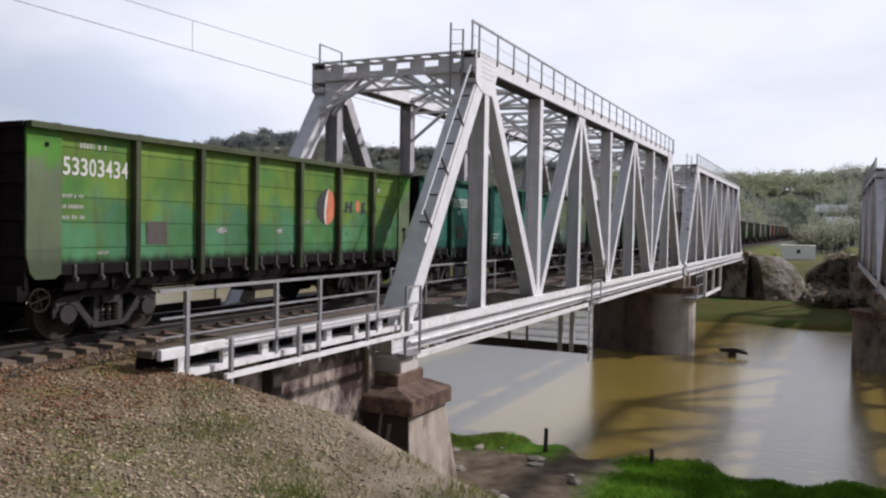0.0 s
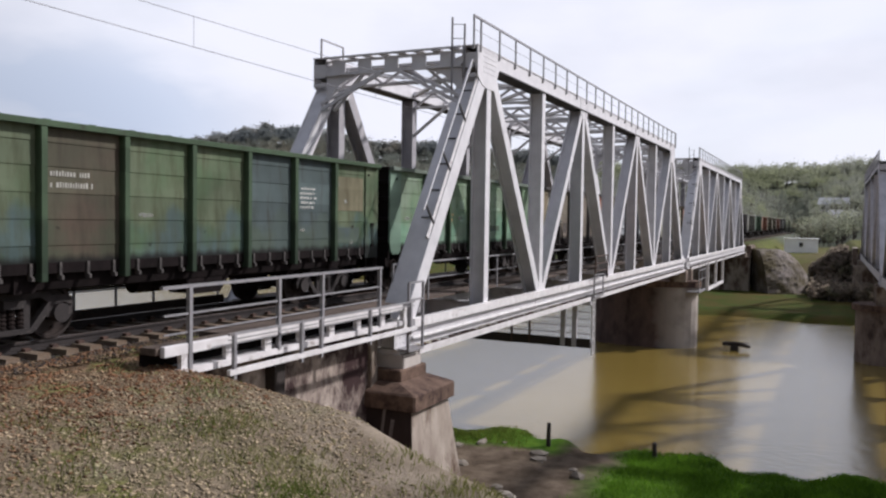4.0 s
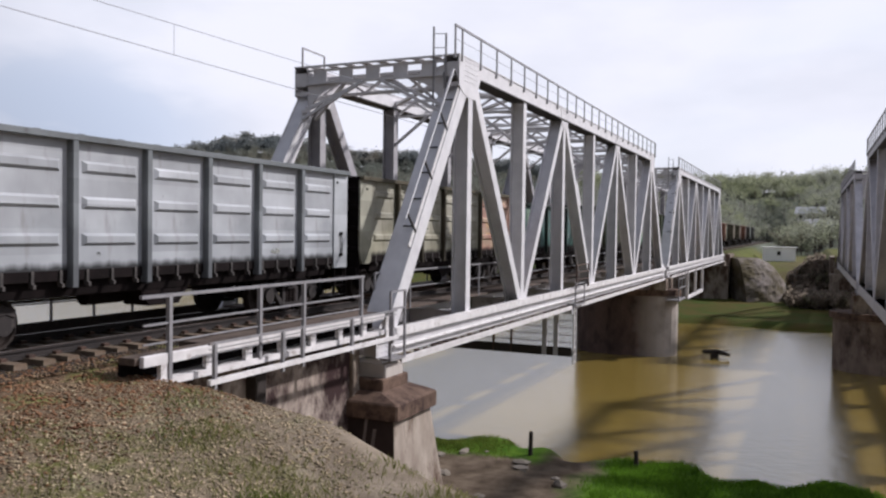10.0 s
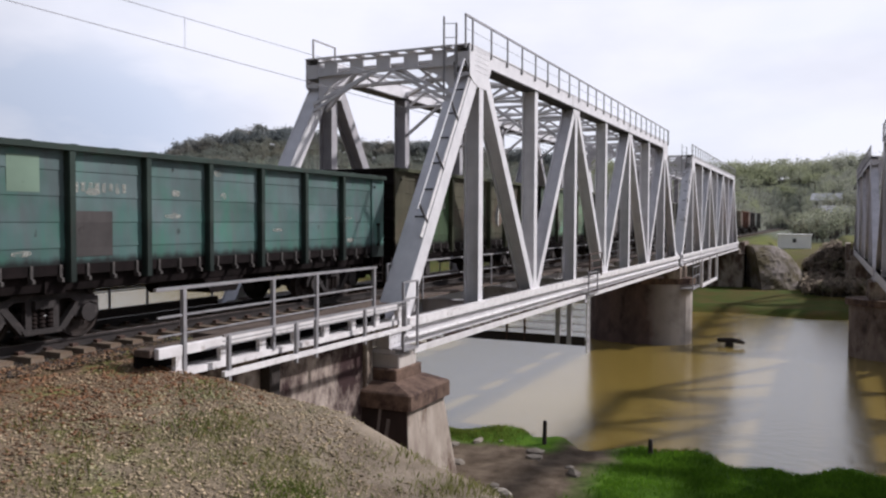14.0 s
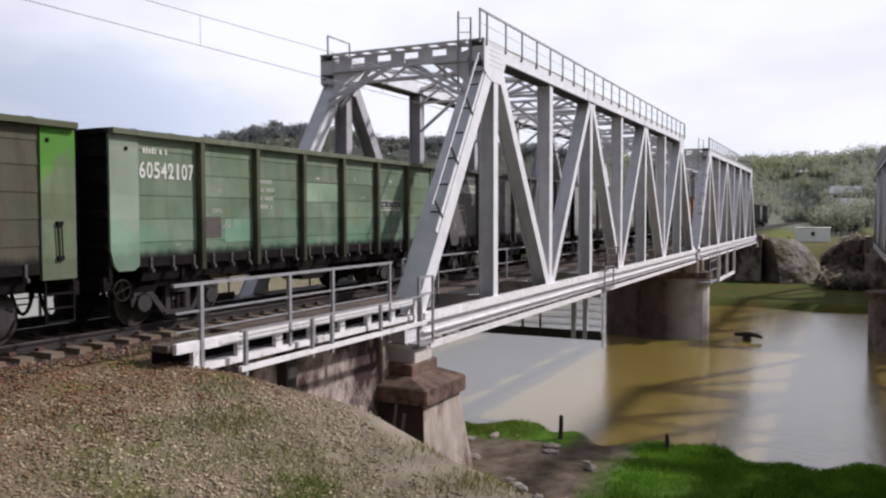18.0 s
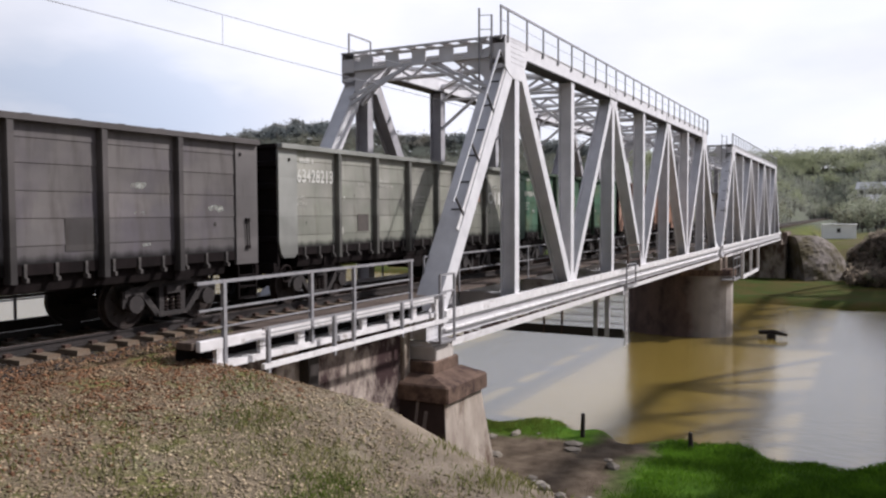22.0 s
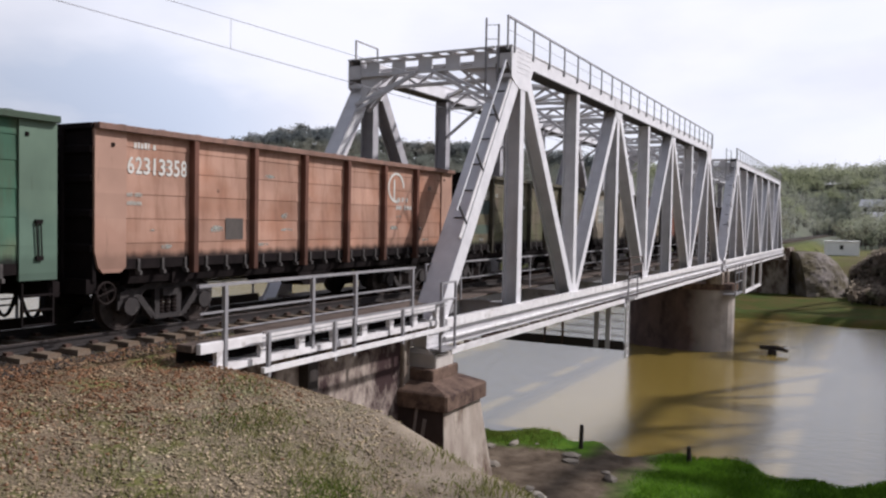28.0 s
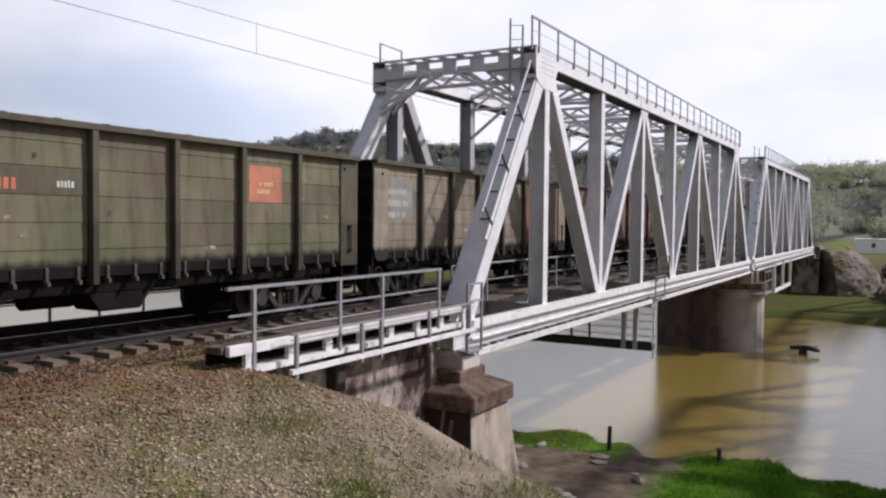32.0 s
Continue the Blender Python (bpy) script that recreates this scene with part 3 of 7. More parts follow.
def height(x, y):
    x, y = np.asarray(x, float), np.asarray(y, float)
    # near side: track bed, falling a little to the edge, with a rise where one can stand
    top = -0.25 - 0.115 * np.clip(x - 2.0, 0, 6.5) + 0.75 * np.exp(-((x - 13.4) ** 2 + (y + 19.3) ** 2) / 26.0)
    top = top + 0.45 * smooth(11, 16, x) + 0.035 * wave(x, y, 1.1) + 0.02 * wave(x, y, 0.4, 2.0)
    over = np.maximum(y - np.interp(x, EDGE_X, EDGE_Y), -3.0 - x)
    d = np.maximum(over, 0)
    near = top - 0.62 * d * d / (d + 0.35)
    near = np.where((np.abs(x) < 2.3) & (y < -0.9), -0.24 + 0.02 * wave(x, y, 0.6), near)
    # an unseen wooded hillside, added behind the viewpoint to cut sky light from there
    near = near + 62.0 * smooth(42.0, 150.0, -y) * (1 - 0.8 * np.exp(-(x / 9.0) ** 2))
    bank = WATER + 0.30 + 0.10 * wave(x, y, 2.2, 1.0) + 0.05 * wave(x, y, 0.7)
    bank = bank - smooth(-0.9, 1.2, y - near_shore(x)) * 0.75
    near = np.maximum(near, bank)
    near = near - 1.5 * smooth(0.5, 8.0, y - near_shore(x))
    # far side: low bank, slope with the track bed, then wooded hills
    r = np.hypot(x - 13.2, y + 18.7)
    az = np.degrees(np.arctan2(-(x - 13.2), y + 18.7))
    ridge = 2.2 + 400 * np.tan(np.radians(np.interp(az, AZ, UP)))
    s = y - far_shore(x)
    flat = WATER - 1.0 + 1.6 * smooth(-2.5, 1.6, s) + 0.5 * smooth(2, 14, s) + 3.9 * smooth(22, 52, s)
    hill = (ridge + 2.0) * smooth(150, 410, r) ** 1.25 * np.where(y > 60, 1, 0)
    hill = hill * (1 - np.exp(-((x + 1.0) / 9.0) ** 2) * (1 - smooth(285, 340, y)))
    fall = smooth(430, 900, r) * 0.55
    far = flat + hill * (1 - fall) + smooth(120, 300, r) * 2.2 * wave(x, y, 34.0) + smooth(100, 200, r) * 0.6 * wave(x, y, 9.0)
    bed = -0.42 - 0.8 * np.maximum(np.abs(x) - 3.2, 0)
    bed = np.where(y > 96.0, bed, bed - 1.3 * (96.0 - y))
    bed2 = -0.42 - 0.8 * np.maximum(np.abs(x - 19.4) - 3.2, 0)
    bed2 = np.where(y > 96.0, bed2, bed2 - 1.3 * (96.0 - y))
    far = np.maximum(far, np.maximum(bed, bed2))
    return np.where(y > 45, far, near)


def graded(lo, hi, step, far, growth):
    inside = list(np.arange(lo, hi + 1e-6, step))
    a, d = lo, step
    left = []
    while a > -far:
        d *= growth
        a -= d
        left.append(a)
    b, d, right = inside[-1], step, []
    while b < far:
        d *= growth
        b += d
        right.append(b)
    return np.array(left[::-1] + inside + right)


GX = graded(-6, 19, 0.35, 2600, 1.07)
GY = np.concatenate([graded(-20, 18, 0.35, 2600, 1.07)])
GY = np.unique(np.concatenate([GY[GY < 60], np.arange(60, 150, 1.5), np.arange(150, 460, 6.0), np.geomspace(470, 3000, 30)]))
XX, YY = np.meshgrid(GX, GY)
ZZ = height(XX, YY)
nx, ny = len(GX), len(GY)
ground_mesh = bpy.data.meshes.new("ground")
ids = np.arange(nx * ny).reshape(ny, nx)
quads = np.stack([ids[:-1, :-1], ids[:-1, 1:], ids[1:, 1:], ids[1:, :-1]], -1).reshape(-1, 4)
ground_mesh.from_pydata(np.stack([XX, YY, ZZ], -1).reshape(-1, 3).tolist(), [], quads.tolist())
ground_mesh.polygons.foreach_set("use_smooth", [True] * len(quads))
ground_mesh.materials.append(ground_material())
tagged(new("ground", ground_mesh), "gravel embankment, muddy grassy river banks and hillsides", "ground", kind="structure")

tagged(part("water", Shape().solid([(-2500, -200, WATER), (2500, -200, WATER), (2500, 2500, WATER), (-2500, 2500, WATER)], [(0, 1, 2, 3)]), water_material()),
       "calm murky olive-brown river reflecting the clouds", "water", kind="structure")


# ---------------------------------------------------------------- the truss spans
def truss_span(label, x_mid, y0, panels, panel, half, zb, zt, paint, laced=False, deck=True):
    """One through-truss span, its first bearing at y0; half: from the track's middle to a truss's middle."""
    n, length = panels, panels * panel
    span = thing("truss_bridge_span", label, "bridge", "spans of the railway bridges", at=pose(x_mid, y0, 0))
    W = 0.52
    X = Vector((1, 0, 0))

    def member(name, p, q, flange, web_at=0.0, coat=None):
        s = Shape()
        if laced:
            a, b = Vector(p), Vector(q)
            d = (b - a).normalized()
            side = d.cross(X).normalized()
            for k in (-1, 1):
                s.hbeam(a + X * k * 0.19, b + X * k * 0.19, flange, 0.10, side, 0.03)
            m = max(3, int((b - a).length / 0.62))
            for i in range(m):
                c0, c1 = a + (b - a) * ((i + 0.1) / m), a + (b - a) * ((i + 0.55) / m)
                for k in (-1, 1):
                    s.bar(c0 + side * k * (flange / 2 - 0.01), c1 + side * k * (flange / 2 - 0.01), 0.40, 0.014, side)
        else:
            s.hbeam(p, q, W, flange, X, 0.04, web_at)
        part(name, s, coat or paint, span)

    for sx in (-1, 1):
        x = sx * half
        part("bottom_chord", Shape().box(x - W / 2, x + W / 2, -0.35, length + 0.35, zb - 0.32, zb + 0.30)
             .box(x - W / 2 - 0.02, x + W / 2 + 0.02, -0.35, length + 0.35, zb + 0.26, zb + 0.30), paint, span)
        part("top_chord", Shape().box(x - W / 2, x - W / 2 + 0.03, panel - 1.0, length - panel + 1.0, zt - 0.27, zt + 0.25).box(x + W / 2 - 0.03, x + W / 2, panel - 1.0, length - panel + 1.0, zt - 0.27, zt + 0.25)
             .box(x - W / 2 + 0.03, x + W / 2 - 0.03, panel - 0.9, length - panel + 0.9, zt - 0.05, zt - 0.02).box(x - W / 2 + 0.03, x + W / 2 - 0.03, panel - 0.5, length - panel + 0.5, zt - 0.26, zt - 0.23).box(x - W / 2 - 0.03, x + W / 2 + 0.03, panel - 1.0, length - panel + 1.0, zt + 0.22, zt + 0.26), paint, span)
        # dark plate added below the chord: its underside shade, painted
        part("lower_plate", Shape().box(x - W / 2 - 0.05, x + W / 2 + 0.05, panel + 0.85, length - panel - 0.85, zt - 0.32, zt - 0.275), M_DARKSTEEL, span, "lower cover plate with the underside's shade painted on")
        for a, b in ((0, 1), (n, n - 1)):
            member("end_post", (x, a * panel, zb), (x, b * panel, zt), 0.5, -0.2 if a == 0 else 0.2)
        # on the far truss, posts and diagonals take the darker paint with shade in it
        for k in range(1, n):
            member("vertical_post", (x, k * panel, zb + 0.25), (x, k * panel, zt - 0.25), 0.36, 0.0, M_STEEL_SHADED if sx < 0 and paint is M_STEEL else None)
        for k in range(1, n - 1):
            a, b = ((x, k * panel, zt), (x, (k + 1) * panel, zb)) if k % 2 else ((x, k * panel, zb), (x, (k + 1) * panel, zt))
            member("diagonal", a, b, 0.40 if k in (1, n - 2) else 0.34, 0.0, M_STEEL_SHADED if sx < 0 and paint is M_STEEL else None)
        for k in range(0, n + 1):
            g = Shape()
            up = k % 2 and 0 < k < n
            for f in (-1, 1):
                px = x + f * (W / 2 + 0.008)
                if up and k in (1, n - 1):
                    e = 1 if k == 1 else -1
                    o = [(k * panel + e * a, zt + b) for a, b in ((-0.98, 0.25), (0.82, 0.25), (0.82, -0.27), (0.36, -1.02), (-0.30, -1.02), (-0.66, -0.92), (-0.98, -0.72))]
                elif up:
                    o = [(k * panel - 0.62, zt + 0.24), (k * panel + 0.62, zt + 0.24), (k * panel + 0.62, zt - 0.30), (k * panel + 0.28, zt - 0.66), (k * panel - 0.28, zt - 0.66), (k * panel - 0.62, zt - 0.30)]
                else:
                    o = [(k * panel - 0.6, zb - 0.3), (k * panel + 0.6, zb - 0.3), (k * panel + 0.6, zb + 0.36), (k * panel + 0.26, zb + 0.66), (k * panel - 0.26, zb + 0.66), (k * panel - 0.6, zb + 0.36)]
                g.slab(o, "x", px - 0.008, px + 0.008)
            g.box(x - W / 2, x + W / 2, k * panel - 0.02, k * panel + 0.02, (zt - 0.3) if up else zb - 0.2, (zt + 0.2) if up else zb + 0.2)
            plate = part("gusset_plate", g, paint, span)
            if not laced:
                r = Shape()
                for i in range(30):
                    by, bz = k * panel - 0.5 + 0.2 * (i % 6), (zt + 0.12 if up else zb + 0.3) - 0.16 * (i // 6)
                    r.box(x + W / 2 + 0.014, x + W / 2 + 0.03, by - 0.02, by + 0.02, bz - 0.02, bz + 0.02)
                tagged(part("rivets", r, paint, plate), kind="stuff")
        # plates that close the ends of the top chord between its gussets
        for e, y in ((-1, panel - 0.97), (1, length - panel + 0.97)):
            part("end_plate", Shape().box(x - W / 2 + 0.03, x + W / 2 - 0.03, y - 0.02, y + 0.02, zt - 0.44, zt + 0.02).box(x - W / 2 + 0.03, x + W / 2 - 0.03, y - 0.02, y + 0.02, zt - 0.74, zt - 0.62), paint, span)
        # handrail along the top chord, on its outer side; only a short one by the portal on the other truss
        y0_, y1_ = panel - 1.4, length - panel + 1.05
        if sx < 0 and not laced and n == 8:
            rail = part("top_handrail", Shape().bar((x + 0.12, panel - 1.1, zt + 0.86), (x + 0.12, panel + 0.25, zt + 0.84), 0.045, 0.045), M_RAILING, span)
            for y, h in ((panel - 1.1, 0.88), (panel + 0.25, 0.84), (panel + 1.9, 0.45)):
                part("handrail_post", Shape().bar((x + 0.12, y, zt + 0.2), (x + 0.12, y, zt + h), 0.05, 0.05, (0, 1, 0)), M_RAILING, rail)
        else:
            rail = part("top_handrail", Shape().bar((x + sx * 0.2, y0_, zt + 1.05), (x + sx * 0.2, y1_, zt + 1.05), 0.06, 0.06)
                        .bar((x + sx * 0.2, y0_, zt + 0.64), (x + sx * 0.2, y1_, zt + 0.64), 0.012, 0.012), M_RAILING, span)
            me = None
            for y in [y0_ + 0.03, panel - 0.82] + [panel + 0.75 + 1.5 * i for i in range(int((y1_ - panel - 0.75) / 1.5) + 1)] + [y1_ - 0.03]:
                o = part("handrail_post", Shape().bar((0, 0, 0.05), (0, 0, 1.05), 0.05, 0.05, (0, 1, 0)).box(-0.05, 0.0, -0.05, 0.05, 0.04, 0.12) if me is None else None, M_RAILING, rail, mesh=me, at=pose(x + sx * 0.3, y, zt, 0, 0, 0 if sx > 0 else 180))
                me = o.data
            rail.matrix_basis = pose(sx * 0.1, 0, 0)
            for o in rail.children:
                o.matrix_basis = pose(-sx * 0.1, 0, 0) @ o.matrix_basis
        # bearings
        for y in (0.0, length):
            part("bearing", Shape().box(x - 0.34, x + 0.34, y - 0.42, y + 0.42, zb - 0.46, zb - 0.34).slab([(y - 0.4, zb - 0.46), (y + 0.4, zb - 0.46), (y + 0.26, zb - 0.34), (y - 0.26, zb - 0.34)], "x", x - 0.3, x + 0.3), paint, span)
    # frames across the top
    inner = half - W / 2
    for k in range(1, n):
        y = k * panel
        s = Shape()
        s.bar((-inner, y, zt - 0.02), (inner, y, zt - 0.02), 0.22, 0.10).bar((-inner, y, zt - 0.62), (inner, y, zt - 0.62), 0.18, 0.08)
        for i in range(6):
            xa, xb = -inner + 2 * inner * i / 6, -inner + 2 * inner * (i + 1) / 6
            za, zc = (zt - 0.06, zt - 0.6) if i % 2 else (zt - 0.6, zt - 0.06)
            s.bar((xa, y, za), (xb, y, zc), 0.07, 0.09)
        if k in (1, n - 1):
            y1 = y - 1.0 if k == 1 else y + 1.0
            f = 1 if k == 1 else -1
            # perforated strut over the portal: two booms with battens between them
            for dy in (-0.10, 0.62):
                s.bar((-inner, y1 + f * dy, zt + 0.20), (inner, y1 + f * dy, zt + 0.20), 0.09, 0.06)
            for i in range(8):
                xc = -inner + 2 * inner * (i + 0.5) / 8
                s.box(xc - 0.17, xc + 0.17, min(y1 - f * 0.05, y1 + f * 0.58), max(y1 - f * 0.05, y1 + f * 0.58), zt + 0.18, zt + 0.20)
            # portal plate with openings, and its curved haunches
            s.bar((-inner, y1, zt + 0.08), (inner, y1, zt + 0.08), 0.05, 0.07).bar((-inner, y1, zt - 0.36), (inner, y1, zt - 0.36), 0.14, 0.09)
            for i in range(5):
                xc = -inner + 2 * inner * (i + 0.5) / 5
                s.box(xc - 0.26, xc + 0.26, y1 - 0.02, y1 + 0.02, zt - 0.34, zt + 0.06)
            for sx in (-1, 1):
                o = [(sx * inner, zt - 1.55), (sx * inner, zt - 0.05), (sx * (inner - 1.35), zt - 0.4)]
                o += [(sx * (inner - 1.35 * (1 - math.sin(q)) - 0.04), zt - 0.45 - 1.1 * (1 - math.cos(q))) for q in [math.pi / 2 * i / 6 for i in range(1, 7)]]
                s.slab(o, "y", y1 + f * 0.03, y1 + f * 0.07)
                for dz, dy in ((0.0, -0.08), (0.24, 0.16)):
                    s.bar((sx * (inner + 0.05), y1 - f * 0.25, zt - 1.6 + dz), (sx * 0.35, y1 + f * dy, zt - 0.42 + dz * 0.4), 0.09, 0.10)
                s.bar((sx * inner, y1 + f * 0.5, zt - 1.5), (sx * 0.95, y1 + f * 0.2, zt - 0.1), 0.12, 0.10)
        else:
            for sx in (-1, 1):
                s.bar((sx * inner, y, zt - 1.75), (sx * (inner - 1.5), y, zt - 0.62), 0.12, 0.10)
        part("sway_frame" if k not in (1, n - 1) else "portal_frame", s, paint, span)
    for k in range(1, n - 1):
        s = Shape()
        ya, yb = k * panel, (k + 1) * panel
        s.bar((-inner, ya, zt - 0.08), (inner, yb, zt - 0.08), 0.16, 0.10).bar((inner, ya, zt - 0.12), (-inner, yb, zt - 0.12), 0.16, 0.10)
        s.bar((-inner, (ya + yb) / 2, zt - 0.05), (inner, (ya + yb) / 2, zt - 0.05), 0.12, 0.08)
        part("lateral_brace", s, paint, span)
    # floor
    for k in range(n + 1):
        part("floor_beam", Shape().hbeam((-inner, k * panel, -0.82), (inner, k * panel, -0.82), 0.7, 0.3, (0, 0, 1)), M_STEEL_OLD, span)
    for sx in (-1, 1):
        part("stringer", Shape().hbeam((sx * 0.95, -0.3, -0.66), (sx * 0.95, length + 0.3, -0.66), 0.6, 0.26, (0, 0, 1)), M_STEEL_OLD, span)
        part("guard_rail", Shape().box(sx * 0.52 - 0.04, sx * 0.52 + 0.04, -1.0, length + 1.0, -0.18, -0.04), M_RUST, span)
        # plank footway and its handrail inside the truss
        part("footway", Shape().box(sx * 2.0 - 0.35, sx * 2.0 + 0.35, 0.0, length, -0.2, -0.13), M_PLANK, span)
        hr = part("footway_rail", Shape().bar((sx * 2.35, 0.6, 0.95), (sx * 2.35, length - 0.6, 0.95), 0.05, 0.05).bar((sx * 2.35, 0.6, 0.45), (sx * 2.35, length - 0.6, 0.45), 0.03, 0.03), M_RAILING, span)
        me = None
        for i in range(panels * 2 + 1):
            y = min(max(i * panel / 2, 0.6), length - 0.6)
            if i % 2 == 0 and 0 < i < panels * 2:
                y += 0.4
            o = part("rail_post", Shape().bar((0, 0, -0.2), (0, 0, 0.95), 0.05, 0.05, (0, 1, 0)) if me is None else None, M_RAILING, hr, mesh=me, at=pose(sx * 2.35, y, 0))
            me = o.data
    if deck:
        me = None
        for i in range(int((length + 0.4) / 0.5)):
            o = part("timber_tie", Shape().box(-1.5, 1.5, -0.11, 0.11, -0.36, -0.16) if me is None else None, M_TIE, span, mesh=me, at=pose(0, 0.05 + 0.5 * i, 0))
            me = o.data
    else:
        s = Shape()
        for i in range(int((length + 0.4) / 0.5)):
            s.box(-1.5, 1.5, 0.05 + 0.5 * i - 0.11, 0.05 + 0.5 * i + 0.11, -0.36, -0.16)
        tagged(part("timber_ties", s, M_TIE, span), kind="stuff")
    return span


SPAN2 = 46.4
span_a = truss_span("grey-painted steel through-truss railway span over the near channel", 0, 0.0, 8, 5.5, 2.82, -0.88, 7.45, M_STEEL)
span_b = truss_span("grey-painted steel through-truss railway span reaching the far bank", 0, SPAN2, 8, 5.5, 2.82, -0.88, 7.45, M_STEEL)
XR = 19.45
truss_span("older grey riveted truss span of the second bridge", XR, 0.0, 6, 7.33, 2.82, -1.47, 7.05, M_STEEL_OLD, False, False)
truss_span("older grey riveted truss span of the second bridge, far end", XR, SPAN2, 6, 7.33, 2.82, -1.47, 7.05, M_STEEL_OLD, False, False)


def outside_fittings(span, length):
    """White edge angle, cable trough and service pipe along the outer face of the near truss."""
    x = 3.08
    part("edge_angle", Shape().box(x, x + 0.16, -0.4, length + 0.4, -0.70, -0.46), M_WHITE, span, "white-painted edge angle")
    s = Shape().box(x + 0.02, x + 0.24, 0.4, length - 0.2, -1.42, -1.32).box(x + 0.20, x + 0.25, 0.4, length - 0.2, -1.32, -1.24)
    part("cable_trough", s, M_WHITE, span, "white cable trough")
    me = None
    for i in range(int(length / 0.55)):
        o = part("trough_bracket", Shape().box(x + 0.01, x + 0.19, 0.0, 0.12, -1.33, -1.22) if me is None else None, M_RUST, span, mesh=me, at=pose(0, 0.5 + 0.55 * i + 0.04 * math.sin(i * 5.1), 0.015 * math.sin(i * 3.7)))
        me = o.data
    part("service_pipe", Shape().rod((x + 0.10, 0.2, -0.98), (x + 0.10, length, -0.98), 0.05), M_WHITE, span)


outside_fittings(span_a, 44.0)
outside_fittings(span_b, 44.0)


def end_ladder(span, sx):
    """Handrails that climb the near end post, and treads on its upper face."""
    out, up = Vector((0, -0.83, 0.557)), Vector((0, 0.557, 0.83))

    def on_post(x, z, h):
        return Vector((sx * x, 0.671 * (z + 0.88), z)) + out * h

    lad = part("climbing_rail", Shape().bar(on_post(3.05, 1.9, 1.02), on_post(3.05, 6.6, 1.02), 0.055, 0.055), M_STEEL, span, "grey handrail climbing the end post")
    part("cover_plate", Shape().bar(on_post(2.70, -0.6, 0.262), on_post(2.70, 6.55, 0.262), 0.74, 0.02, out), M_STEEL, lad, "grey cover plate on the end post")
    part("side_strip", Shape().bar(on_post(3.02, 1.5, 0.34), on_post(3.02, 6.6, 0.34), 0.05, 0.16, out), M_WHITE, lad)
    for z in (1.95, 3.5, 5.05, 6.5):
        part("stanchion", Shape().bar(on_post(3.05, z, 0.26), on_post(3.05, z + 0.12, 1.0), 0.06, 0.045, (1, 0, 0)), M_DARKSTEEL, lad)
    for z in (2.1, 2.9, 3.7, 4.5, 5.3, 6.1):
        part("rung", Shape().bar(on_post(2.62, z, 0.30), on_post(3.0, z, 0.30), 0.03, 0.03, out), M_DARKSTEEL, lad)
    s = Shape()
    for x, y, z0, z1 in ((2.30, 4.3, 6.0, 8.56), (2.66, 4.45, 6.7, 8.36)):
        s.bar((sx * x, y, z0), (sx * x, y, z1), 0.05, 0.05, (0, 1, 0))
    for z in (7.0, 7.45, 7.9, 8.34):
        s.bar((sx * 2.30, 4.3, z), (sx * 2.66, 4.45, z), 0.02, 0.02)
    part("ladder_hoop", s, M_RAILING, lad)


end_ladder(span_a, 1)
end_ladder(span_b, 1)

# small railed platform beside the near bearing and the railed gap in the footway further on
for y0, y1, zl in ((-0.45, 0.35, -1.25), (17.6, 19.2, -1.3)):
    s = Shape()
    for y in (y0, y1):
        s.bar((3.42, y, zl), (3.42, y, 0.55 if y0 < 0 else -0.25), 0.06, 0.06, (0, 1, 0))
    for z in ((0.55, 0.1) if y0 < 0 else (-0.25, -0.6)):
        s.bar((3.42, y0, z), (3.42, y1, z), 0.05, 0.05)
    s.box(3.1, 3.46, y0, y1, zl, zl + 0.06)
    part("side_platform", s, M_RAILING, span_a)
# reddish railed ladder frame inside the fourth panel
s = Shape()
for y in (18.2, 20.4):
    s.bar((3.3, y, -0.5), (3.3, y, 0.62), 0.06, 0.06, (0, 1, 0))
for z in (-0.1, 0.26, 0.6):
    s.bar((3.3, 18.2, z), (3.3, 20.4, z), 0.05, 0.05)
part("ladder_frame", s, M_RUST, span_a, "rust-red railed ladder frame")


